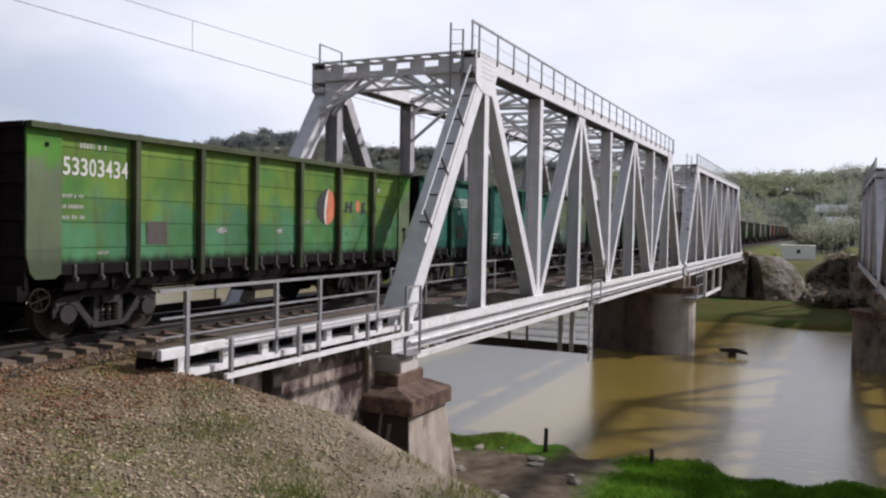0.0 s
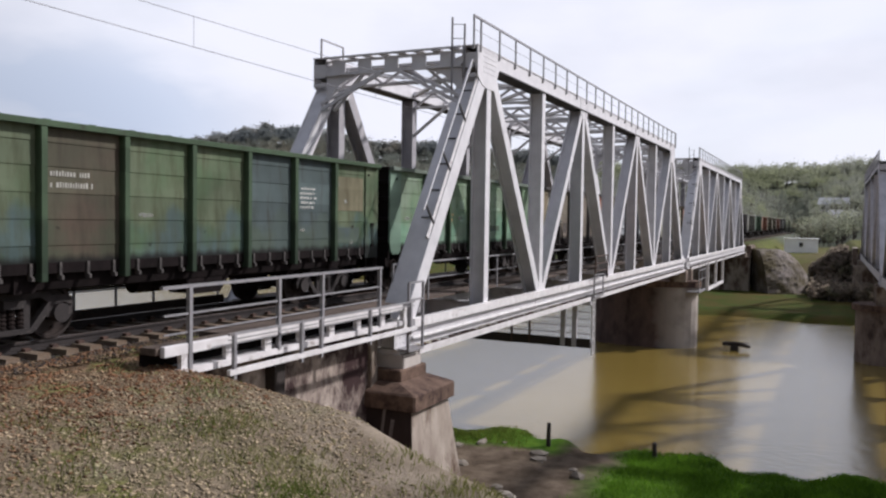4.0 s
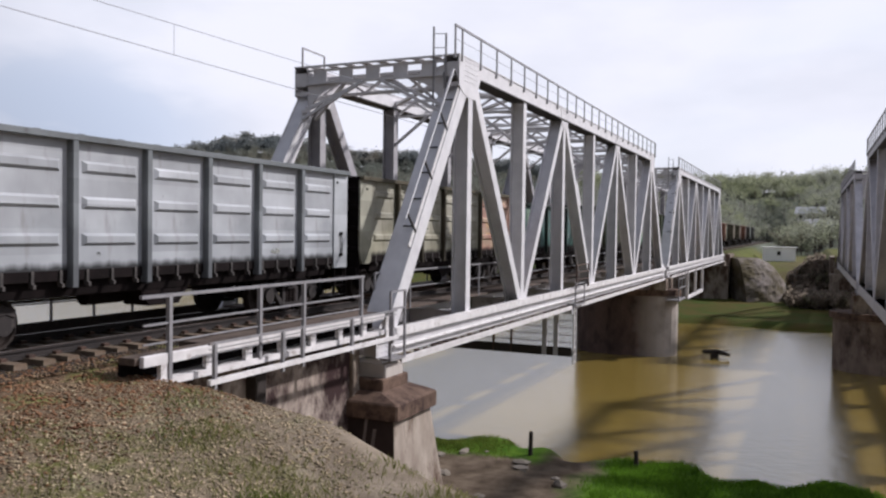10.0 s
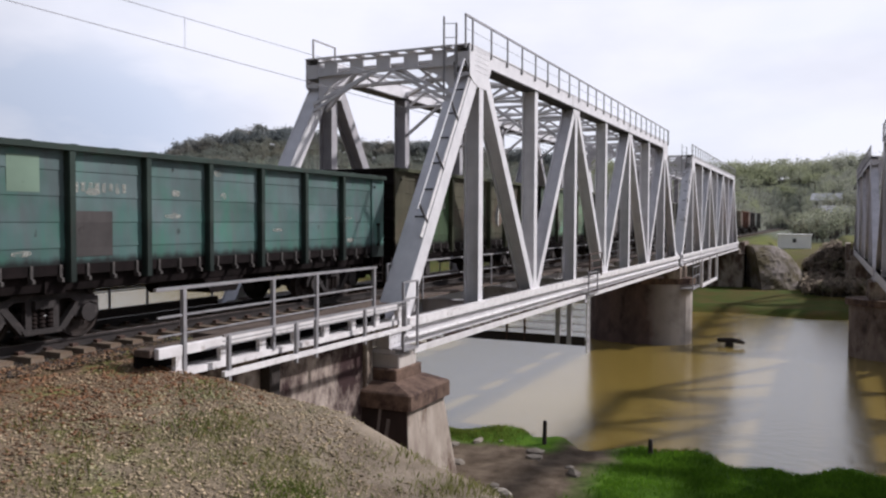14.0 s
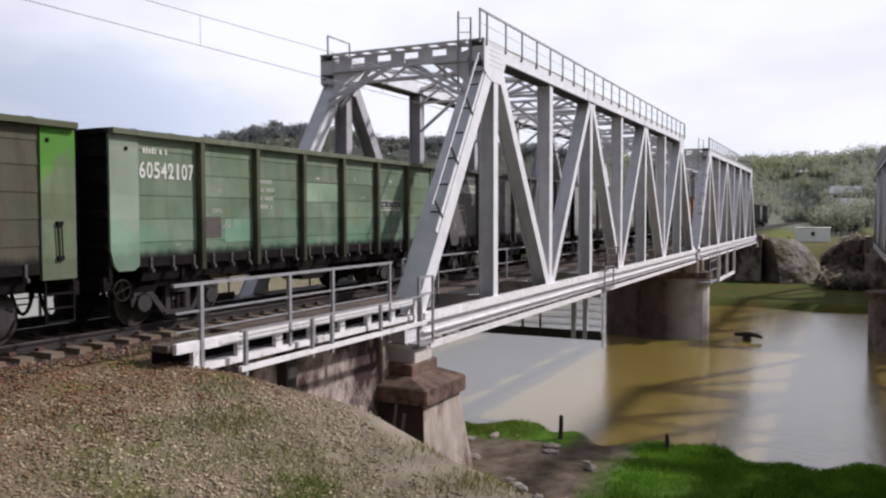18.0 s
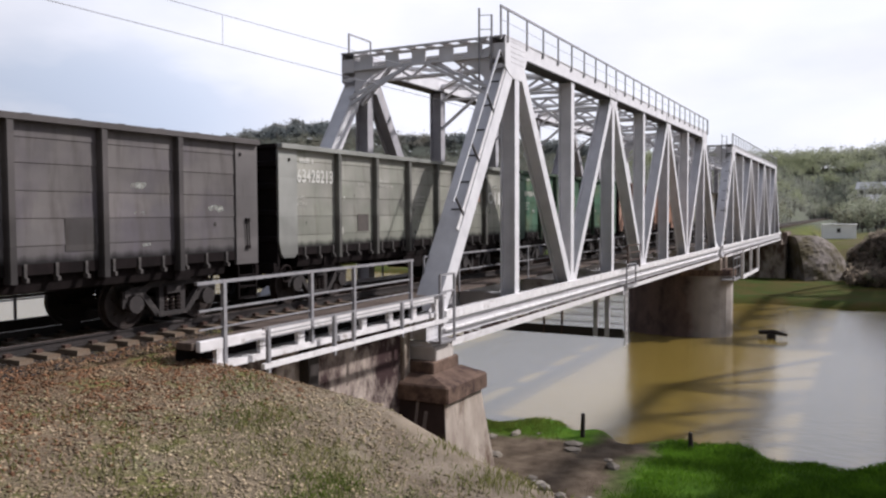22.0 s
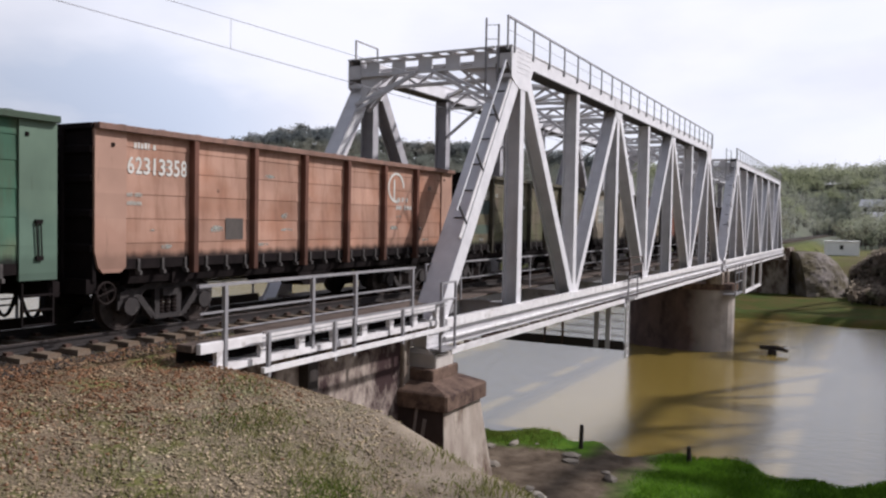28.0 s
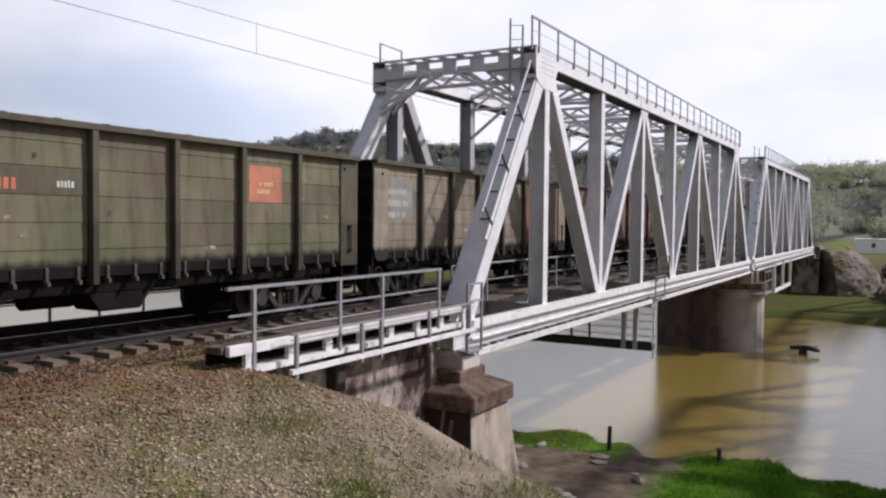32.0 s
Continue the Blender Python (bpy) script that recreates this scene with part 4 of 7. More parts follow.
def inspection_gantry():
    g = thing("inspection_gantry", "dark timber inspection gantry hung under the truss bridge", "gantry", at=pose(0, 17.9, 0))
    part("platform", Shape().box(-3.9, 3.3, -0.45, 0.5, -3.62, -3.44).box(-3.9, 3.3, -0.45, -0.40, -3.44, -3.2), M_WET_WOOD, g, "dark timber platform")
    for x in (-3.3, -0.55, 0.35, 2.0, 2.55):
        part("hanger", Shape().bar((x, -0.4, -3.6), (x, -0.4, -1.2), 0.22 if x > 1 else 0.08, 0.12, (0, 1, 0)), M_STEEL_OLD if x > 1 else M_RUST, g)
    for z in (-3.1, -2.75, -2.4, -2.05):
        part("guard_wire", Shape().bar((-3.8, 0.4, z), (3.2, 0.4, z), 0.03, 0.03), M_RUST, g)
    part("trolley_beam", Shape().box(1.5, 3.35, -0.6, -0.2, -1.62, -1.40, 0.02), M_STEEL_OLD, g)
    for z in (-2.9, -2.55, -2.2):
        part("guard_wire", Shape().bar((-3.8, -0.43, z), (3.2, -0.43, z), 0.02, 0.02), M_WHITE, g)
    part("cross_beam", Shape().hbeam((-3.4, -0.4, -1.3), (3.4, -0.4, -1.3), 0.3, 0.16, (0, 0, 1)), M_RAILING, g)
    lad = part("side_ladder", Shape().bar((3.36, -0.3, -4.0), (3.36, -0.3, -1.2), 0.07, 0.07, (0, 1, 0)).bar((3.36, 0.1, -4.0), (3.36, 0.1, -1.2), 0.05, 0.05, (0, 1, 0)), M_WHITE, g, "white side ladder")
    for i in range(8):
        part("rung", Shape().bar((3.36, -0.3, -3.9 + 0.34 * i), (3.36, 0.1, -3.9 + 0.34 * i), 0.03, 0.03), M_WHITE, lad)


inspection_gantry()


# ---------------------------------------------------------------- piers and abutments
def abutment():
    a = thing("bridge_abutment", "stained concrete bridge abutment with stepped capstone and wing walls", "abutment")
    part("wing_wall", Shape().box(-2.6, 2.6, -9.2, -1.0, -7.6, -0.42, 0.03), M_STREAKED, a, "pale wall with dark run-off streaks")
    part("front_body", Shape().solid(
        [(-4.35, -1.6, -7.8), (4.35, -1.6, -7.8), (4.35, 2.1, -7.8), (-4.35, 2.1, -7.8), (-3.9, -1.12, -2.55), (3.9, -1.12, -2.55), (3.9, 0.95, -2.55), (-3.9, 0.95, -2.55)],
        [(3, 2, 1, 0), (4, 5, 6, 7), (0, 1, 5, 4), (1, 2, 6, 5), (2, 3, 7, 6), (3, 0, 4, 7)]), M_FRONT, a, "battered concrete body, stained dark")
    # dark sheet over the face turned from the sun: stains and painted shade
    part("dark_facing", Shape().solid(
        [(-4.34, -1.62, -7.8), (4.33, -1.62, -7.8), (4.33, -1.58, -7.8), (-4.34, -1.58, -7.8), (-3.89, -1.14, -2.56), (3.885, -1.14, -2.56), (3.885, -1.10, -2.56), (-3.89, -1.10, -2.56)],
        [(3, 2, 1, 0), (4, 5, 6, 7), (0, 1, 5, 4), (1, 2, 6, 5), (2, 3, 7, 6), (3, 0, 4, 7)]), M_SHADEFACE, a, "stained render with the face's shade painted in, and faded paint scrawls")
    for x, z, w_, h_ in ((3.35, -3.3, 0.1, 0.45), (3.1, -3.2, 0.08, 0.6), (2.75, -3.25, 0.3, 0.09), (2.5, -3.15, 0.09, 0.5), (2.2, -3.3, 0.3, 0.08)):
        part("paint_scrawl", Shape().bar((x, -1.19 + 0.0916 * (z + 3.0), z), (x + 0.05, -1.19 + 0.0916 * (z + h_ + 3.0), z + h_), w_, 0.012, (0, 1, 0)), M_SCRAWL, a)
    part("capstone", Shape().box(-4.05, 4.05, -1.24, 1.12, -2.60, -2.17, 0.05).solid(
        [(-4.0, -1.19, -2.18), (4.0, -1.19, -2.18), (4.0, 1.07, -2.18), (-4.0, 1.07, -2.18), (-3.4, -0.85, -2.0), (3.4, -0.85, -2.0), (3.4, 0.8, -2.0), (-3.4, 0.8, -2.0)],
        [(3, 2, 1, 0), (4, 5, 6, 7), (0, 1, 5, 4), (1, 2, 6, 5), (2, 3, 7, 6), (3, 0, 4, 7)]), M_STONE_CAP, a, "brown weathered capstone")
    for sx in (-1, 1):
        part("step_block", Shape().box(sx * 2.6 - 0.95, sx * 2.6 + 0.75, -0.7, 0.75, -2.02, -1.70, 0.03), M_STONE_CAP, a)
        part("bearing_block", Shape().box(sx * 2.79 - 0.5, sx * 2.79 + 0.5, -0.45, 0.55, -1.71, -1.34, 0.03), M_CONCRETE_LIGHT, a, "pale concrete bearing block")
    part("ballast_wall", Shape().box(-2.7, 2.7, -1.1, -0.75, -2.2, -0.36, 0.03), M_CONCRETE, a)
    part("drain_post", Shape().box(2.58, 2.85, -5.25, -4.9, -2.6, -0.62), M_WET_WOOD, a, "dark rusty drain post")


abutment()


def approach_walkway():
    """The railed side walk on the abutment: white-edged slab on short legs over a lower ledge."""
    w = thing("side_walkway", "railed side walkway with white-painted edge beam on short legs", "walkway")
    part("slab", Shape().box(2.86, 3.22, -8.9, -0.3, -0.13, -0.01, 0.01).box(2.3, 2.86, -6.9, -0.3, -0.13, -0.012, 0.01), M_PLANK, w, "brown weathered deck slab")
    part("edge_beam", Shape().box(3.22, 3.32, -8.8, -0.3, -0.17, 0.01, 0.01), M_WHITE, w, "white edge beam")
    me = None
    for i in range(8):
        o = part("leg", Shape().box(3.22, 3.31, -0.10, 0.10, -0.42, -0.17) if me is None else None, M_WHITE, w, mesh=me, at=pose(0, -8.3 + 1.12 * i, 0))
        me = o.data
    # dark panel paints the shade behind the openings
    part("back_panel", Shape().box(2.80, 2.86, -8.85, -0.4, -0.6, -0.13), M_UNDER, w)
    part("lower_ledge", Shape().box(2.87, 3.32, -8.5, -0.3, -0.54, -0.42), M_WHITE, w, "white lower ledge")
    part("lower_channel", Shape().box(3.52, 3.60, -7.5, -0.3, -0.66, -0.56), M_WHITE, w)
    me = None
    for y in (-7.35, -5.3, -4.6, -2.6, -0.6):
        o = part("short_post", Shape().bar((3.56, 0, -0.75), (3.56, 0, 0.1), 0.07, 0.07, (0, 1, 0)) if me is None else None, M_RAILING, w, mesh=me, at=pose(0, y, 0))
        me = o.data
    part("short_rail", Shape().bar((3.56, -7.5, 0.08), (3.56, -0.4, 0.08), 0.045, 0.045).bar((3.56, -7.5, -0.02), (3.56, -0.4, -0.02), 0.02, 0.02), M_RAILING, w)
    me = None
    for y in (-8.2, -5.72, -4.2, -1.75):
        o = part("rail_post", Shape().bar((3.3, 0, -0.45), (3.3, 0, 1.02), 0.078, 0.078, (0, 1, 0)) if me is None else None, M_RAILING, w, mesh=me, at=pose(0, y, 0))
        me = o.data
    part("top_rail", Shape().bar((3.3, -8.85, 0.99), (3.3, -1.65, 1.0), 0.07, 0.055), M_RAILING, w)
    part("middle_rail", Shape().bar((3.3, -8.8, 0.52), (3.3, -1.7, 0.54), 0.036, 0.036), M_RAILING, w)
    part("low_rail", Shape().bar((3.3, -8.8, 0.20), (3.3, -1.7, 0.22), 0.028, 0.028), M_RAILING, w)


approach_walkway()


def left_railing():
    f = thing("railing", "grey steel railing on the far edge of the abutment", "railing")
    part("top_rail", Shape().bar((-3.3, -14.0, 0.75), (-3.3, 0.0, 0.75), 0.05, 0.05), M_RAILING, f)
    part("middle_rail", Shape().bar((-3.3, -14.0, 0.3), (-3.3, 0.0, 0.3), 0.035, 0.035), M_RAILING, f)
    me = None
    for i in range(12):
        o = part("post", Shape().bar((-3.3, 0, -1.0), (-3.3, 0, 0.75), 0.05, 0.05, (0, 1, 0)) if me is None else None, M_RAILING, f, mesh=me, at=pose(0, -14.0 + 1.27 * i, 0))
        me = o.data


left_railing()

# added boards stand in for the dark band low beside the track
kerb = thing("ballast_kerb", "low dark boards added beside the track as its dark edge", "kerb")
for i in range(9):
    part("kerb_board", Shape().box(-2.62, -2.52, -60.0 + 6.6 * i, -53.45 + 6.6 * i, -0.75, -0.03 + 0.015 * math.sin(i * 2.3), 0.01), M_TIE, kerb)


def pier(label, x0, x1, y0, y1, top, mat):
    p = thing("bridge_pier", label, "pier")
    r = (y1 - y0) / 2
    ym = (y0 + y1) / 2

    def outline(g):
        o = [(x1 - r * 1.85 + (r + g) * math.cos(a) * 1.85, ym + (r + g) * math.sin(a)) for a in [math.pi * (i / 14 - 0.5) for i in range(15)]]
        return o + [(x0 + r * 1.85 + (r + g) * math.cos(a) * 1.85, ym + (r + g) * math.sin(a)) for a in [math.pi * (i / 14 + 0.5) for i in range(15)]]
    part("shaft", Shape().slab(outline(0), "z", -9.5, top - 0.45), mat, p)
    part("capstone", Shape().slab(outline(0.14), "z", top - 0.45, top), M_STONE_CAP, p)
    return p


def bearing_blocks(p, xs, ys, z0, z1):
    me = None
    for x in xs:
        for y in ys:
            o = part("bearing_block", Shape().box(-0.6, 0.6, -0.5, 0.5, z0, z1, 0.03) if me is None else None, M_CONCRETE, p, mesh=me, at=pose(x, y, 0))
            me = o.data


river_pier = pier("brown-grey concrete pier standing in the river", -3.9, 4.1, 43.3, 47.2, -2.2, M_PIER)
bearing_blocks(river_pier, (-2.82, 2.82), (44.0, SPAN2), -2.2, -1.34)
# railed service cage on the pier's end
cage = part("service_cage", Shape().box(3.5, 4.4, 43.5, 47.0, -2.98, -2.88), M_RAILING, river_pier, "grey railed service cage")
for y in (43.6, 45.2, 46.9):
    part("cage_post", Shape().bar((4.35, y, -2.9), (4.35, y, -0.7), 0.07, 0.07, (0, 1, 0)), M_RAILING, cage)
for z in (-2.85, -2.0, -1.3):
    part("cage_rail", Shape().bar((4.35, 43.6, z), (4.35, 46.9, z), 0.06, 0.06), M_RAILING, cage)

second_pier = pier("dark concrete pier of the second bridge in the river", XR - 4.6, XR + 4.6, 42.2, 47.8, -3.2, M_PIER_FAR)
bearing_blocks(second_pier, (XR - 2.82, XR + 2.82), (44.0, SPAN2), -3.2, -1.93)


def far_abutment(name_label, x, y, low):
    a = thing("bridge_abutment", name_label, "abutment")
    part("body", Shape().box(x - 3.9, x + 3.9, y - 0.9, y + 3.6, -8.0, low, 0.05), M_CONCRETE, a)
    part("ballast_wall", Shape().box(x - 3.2, x + 3.2, y + 0.75, y + 1.15, low - 0.2, -0.4, 0.04), M_CONCRETE, a)
    for sx in (-1, 1):
        part("bearing_block", Shape().box(x + sx * 2.82 - 0.6, x + sx * 2.82 + 0.6, y - 0.5, y + 0.5, low - 0.02, low + 0.6, 0.03), M_CONCRETE, a)
        part("wing_wall", Shape().slab([(y + 1.0, -8.0), (y + 7.0, -3.0), (y + 7.0, -0.5), (y + 1.0, -0.5)], "x", x + sx * 3.6 - 0.3, x + sx * 3.6 + 0.3), M_CONCRETE, a)
    return a


def stone_cone(x, y, label):
    """A rounded, rough-faced mound of pitched stone beside an abutment."""
    g = np.random.default_rng(5)
    rows, cols = 26, 44
    pts, faces = [], []
    for i in range(rows):
        f = i / (rows - 1)
        z = -7.0 + 6.1 * math.sin(f * math.pi / 2) ** 0.9
        r = 8.3 - 5.1 * f ** 1.15 - (3.2 * max(0.0, f - 0.9) / 0.1)
        for k in range(cols):
            if k in (0, cols - 1):
                r = 0.3
            elif k == 1:
                r = 8.3 - 5.1 * f ** 1.15 - (3.2 * max(0.0, f - 0.9) / 0.1)
            a = math.radians(-72 + 172 * k / (cols - 1))
            j = g.normal(0, 0.06) + 0.14 * float(wave(np.array(a * 6.0), np.array(z * 1.3), 1.0))
            pts.append((x + (r + j) * math.cos(a), y + (r + j) * math.sin(a), z + g.normal(0, 0.02)))
    for i in range(rows - 1):
        for k in range(cols - 1):
            o = i * cols + k
            faces.append((o, o + 1, o + cols + 1, o + cols))
    tagged(part("stone_pitching", Shape().solid(pts, faces), M_CONE), label, "stone pitching")


M_CONE = surface("grey_pitching_stone", lin(150, 141, 134), lin(106, 99, 94), 0.45, 0.95, 0.0, 0.3, 5, lin(90, 82, 62), 0.3, 0.5, grain_depth=0.1)
stone_cone(3.4, SPAN2 + 47.2, "rough grey-brown stone mound beside the far abutment")
far_abutment("stained concrete abutment on the far bank", 0, SPAN2 + 44.0, -1.94)
far_abutment("dark concrete abutment of the second bridge on the far bank", XR, SPAN2 + 44.0, -2.53)
far_abutment("concrete abutment of the second bridge on the near bank", XR, -0.2, -2.53)


# white inspection frame hung under the second span
frame_ = thing("inspection_platform", "white-painted steel inspection platform under the second span", "inspection platform", at=pose(3.35, 0, 0))
for y in (55.8, 61.2, 66.6):
    part("hanger", Shape().bar((0, y, -3.6), (0, y, -1.2), 0.22, 0.22, (0, 1, 0)), M_WHITE, frame_)
part("bottom_bar", Shape().bar((0, 55.7, -3.6), (0, 66.7, -3.6), 0.2, 0.26), M_WHITE, frame_)


# ---------------------------------------------------------------- track
def rail_pair(parent, x, y0, y1):
    """One rail: a dark oil-stained web and foot, and a worn running surface on its head."""
    r = part("rail", Shape().box(x - 0.036, x + 0.036, y0, y1, -0.045, -0.004).box(x - 0.01, x + 0.01, y0, y1, -0.155, -0.045).box(x - 0.075, x + 0.075, y0, y1, -0.18, -0.155), M_RAILWEB, parent)
    part("running_surface", Shape().box(x - 0.03, x + 0.03, y0, y1, -0.004, 0.0), M_RAILTOP, r, "worn grey running surface")


track = thing("railway_track", "worn steel rails on concrete sleepers in rusty ballast", "railway track", kind="structure")
for sx in (-1, 1):
    rail_pair(track, sx * 0.796, -70, 285)
me = None
for i in range(60):
    y = -1.4 - 0.543 * i
    o = part("sleeper", Shape().solid(
        [(-1.38, -0.15, -0.36), (1.38, -0.15, -0.36), (1.38, 0.15, -0.36), (-1.38, 0.15, -0.36), (-1.36, -0.12, -0.155), (1.36, -0.12, -0.155), (1.36, 0.12, -0.155), (-1.36, 0.12, -0.155)],
        [(3, 2, 1, 0), (4, 5, 6, 7), (0, 1, 5, 4), (1, 2, 6, 5), (2, 3, 7, 6), (3, 0, 4, 7)]) if me is None else None, M_SLEEPER, track, mesh=me, at=pose(0, y, 0, 0, 0, 1.2 * math.sin(i * 2.3)))
    me = o.data
s = Shape()
for i in range(345):
    y = 92.0 + 0.55 * i
    s.box(-1.35, 1.35, y - 0.12, y + 0.12, -0.40, -0.19)
tagged(part("far_sleepers", s, M_SLEEPER, track), kind="stuff")
fast = Shape()
for i in range(60):
    y = -1.4 - 0.543 * i
    for sx in (-1, 1):
        for k in (-1, 1):
            fast.box(sx * 0.796 + k * 0.12 - 0.05, sx * 0.796 + k * 0.12 + 0.05, y - 0.06, y + 0.06, -0.16, -0.10)
tagged(part("rail_fastenings", fast, M_RUST, track), kind="stuff")
track2 = thing("railway_track", "rails of the second line", "railway track", kind="structure")
for sx in (-1, 1):
    rail_pair(track2, XR + sx * 0.796, -70, 150)

# overhead line
wires = thing("overhead_line", "thin contact and carrier wires above the track", "overhead wire")
part("contact_wire", Shape().bar((0, -75, 6.05), (0, 330, 6.05), 0.014, 0.014), M_WIRE, wires)
part("carrier_wire", Shape().bar((0, -75, 6.35), (0, -20, 6.45), 0.012, 0.012).bar((0, -20, 6.45), (0, 5.0, 6.92), 0.012, 0.012).bar((0, 5.0, 6.92), (0, 330, 6.92), 0.012, 0.012), M_WIRE, wires)
for y in (-13.0, -4.6, 3.5):
    part("dropper", Shape().bar((0, y, 6.05), (0, y, 6.58 + (y + 13.0) * 0.019), 0.008, 0.008, (0, 1, 0)), M_WIRE, wires)


# ---------------------------------------------------------------- the train
PITCH = 13.814
BODY = 13.10
BAY1, BAYS = 12.44, 7
POSTS = [0.60] + [2.25 + 1.72 * i for i in range(6)] + [12.50]


def wagon_paint(name, top, low, line=2.3, rough=0.55, grime=(70, 62, 54), grime_at=0.62, blotch=None, sooty=True):
    """Faded wagon paint: two coats that meet in a ragged line, with rust streaks and dust."""
    m = bpy.data.materials.new(name)
    m.use_nodes = True
    n, l = m.node_tree.nodes, m.node_tree.links
    p = n["Principled BSDF"]
    co = n.new("ShaderNodeTexCoord")
    sep = n.new("ShaderNodeSeparateXYZ")
    l.new(co.outputs["Object"], sep.inputs[0])
    a = n.new("ShaderNodeTexNoise")
    a.inputs["Scale"].default_value, a.inputs["Detail"].default_value = 1.1, 6
    l.new(co.outputs["Object"], a.inputs["Vector"])
    k = n.new("ShaderNodeMath")
    k.operation = "MULTIPLY_ADD"
    k.inputs[1].default_value = 2.6
    l.new(a.outputs["Fac"], k.inputs[0])
    l.new(sep.outputs["Z"], k.inputs[2])
    r = n.new("ShaderNodeMapRange")
    r.inputs["From Min"].default_value, r.inputs["From Max"].default_value = line + 0.9, line + 1.3
    l.new(k.outputs[0], r.inputs["Value"])
    mx = n.new("ShaderNodeMix")
    mx.data_type = "RGBA"
    l.new(r.outputs[0], mx.inputs[0])
    mx.inputs[6].default_value, mx.inputs[7].default_value = lin(*low, 0.58), lin(*top, 0.58)
    coat = mx.outputs[2]
    if blotch:
        # broad smears of another tone, different on every panel
        who = n.new("ShaderNodeObjectInfo")
        far_ = n.new("ShaderNodeMath")
        far_.operation = "MULTIPLY"
        far_.inputs[1].default_value = 37.0
        l.new(who.outputs["Random"], far_.inputs[0])
        at_ = n.new("ShaderNodeVectorMath")
        at_.operation = "ADD"
        l.new(co.outputs["Object"], at_.inputs[0])
        l.new(far_.outputs[0], at_.inputs[1])
        z_ = n.new("ShaderNodeTexNoise")
        z_.inputs["Scale"].default_value, z_.inputs["Detail"].default_value = 1.0, 4
        l.new(at_.outputs[0], z_.inputs["Vector"])
        k_ = n.new("ShaderNodeMapRange")
        k_.inputs["From Min"].default_value, k_.inputs["From Max"].default_value = 0.46, 0.66
        k_.inputs["To Max"].default_value = 0.85
        l.new(z_.outputs["Fac"], k_.inputs["Value"])
        mb = n.new("ShaderNodeMix")
        mb.data_type = "RGBA"
        l.new(k_.outputs[0], mb.inputs[0])
        l.new(coat, mb.inputs[6])
        mb.inputs[7].default_value = lin(*blotch, 0.58)
        coat = mb.outputs[2]
    mp = n.new("ShaderNodeMapping")
    mp.inputs["Scale"].default_value = (3.0, 3.0, 0.5)
    l.new(co.outputs["Object"], mp.inputs[0])
    b = n.new("ShaderNodeTexNoise")
    b.inputs["Scale"].default_value, b.inputs["Detail"].default_value, b.inputs["Roughness"].default_value = 1.6, 8, 0.68
    l.new(mp.outputs[0], b.inputs["Vector"])
    g = n.new("ShaderNodeMapRange")
    g.inputs["From Min"].default_value, g.inputs["From Max"].default_value = grime_at - 0.10, grime_at + 0.16
    g.inputs["To Max"].default_value = 0.8
    l.new(b.outputs["Fac"], g.inputs["Value"])
    m2 = n.new("ShaderNodeMix")
    m2.data_type = "RGBA"
    l.new(g.outputs[0], m2.inputs[0])
    l.new(coat, m2.inputs[6])
    m2.inputs[7].default_value = lin(*grime, 0.55)
    # soot thrown up along the bottom edge, ragged, and faded patches in the coat
    soot = n.new("ShaderNodeMath")
    soot.operation = "MULTIPLY_ADD"
    soot.inputs[1].default_value = -0.22
    l.new(b.outputs["Fac"], soot.inputs[0])
    l.new(sep.outputs["Z"], soot.inputs[2])
    sr = n.new("ShaderNodeMapRange")
    sr.inputs["From Min"].default_value, sr.inputs["From Max"].default_value = 1.42, 1.30
    sr.inputs["To Max"].default_value = 0.9 if sooty else 0.25
    l.new(soot.outputs[0], sr.inputs["Value"])
    m3 = n.new("ShaderNodeMix")
    m3.data_type = "RGBA"
    l.new(sr.outputs[0], m3.inputs[0])
    m3.inputs[7].default_value = (0.006, 0.0055, 0.0055, 1)
    fade = n.new("ShaderNodeTexNoise")
    fade.inputs["Scale"].default_value, fade.inputs["Detail"].default_value = 0.8, 3
    loc = n.new("ShaderNodeVectorMath")
    loc.operation = "ADD"
    oi = n.new("ShaderNodeObjectInfo")
    l.new(co.outputs["Object"], loc.inputs[0])
    l.new(oi.outputs["Random"], loc.inputs[1])
    l.new(loc.outputs[0], fade.inputs["Vector"])
    snap = n.new("ShaderNodeVectorMath")
    snap.operation = "SNAP"
    snap.inputs[1].default_value = (9.0, 9.0, 0.44)
    shift = n.new("ShaderNodeVectorMath")
    shift.operation = "ADD"
    shift.inputs[1].default_value = (0.0, 0.0, -1.66 + 0.44 * 6)
    l.new(co.outputs["Object"], shift.inputs[0])
    l.new(shift.outputs[0], snap.inputs[0])
    board = n.new("ShaderNodeTexWhiteNoise")
    board.noise_dimensions = "1D"
    bz = n.new("ShaderNodeSeparateXYZ")
    l.new(snap.outputs[0], bz.inputs[0])
    seed_ = n.new("ShaderNodeMath")
    seed_.operation = "MULTIPLY_ADD"
    seed_.inputs[1].default_value = 13.7
    l.new(oi.outputs["Random"], seed_.inputs[0])
    l.new(bz.outputs["Z"], seed_.inputs[2])
    l.new(seed_.outputs[0], board.inputs["W"])
    bv = n.new("ShaderNodeMapRange")
    bv.inputs["To Min"].default_value, bv.inputs["To Max"].default_value = 0.86, 1.12
    l.new(board.outputs["Value"], bv.inputs["Value"])
    both = n.new("ShaderNodeMath")
    both.operation = "MULTIPLY"
    l.new(bv.outputs[0], both.inputs[1])
    fv = n.new("ShaderNodeMapRange")
    fv.inputs["From Min"].default_value, fv.inputs["From Max"].default_value = 0.3, 0.7
    fv.inputs["To Min"].default_value, fv.inputs["To Max"].default_value = 0.78, 1.18
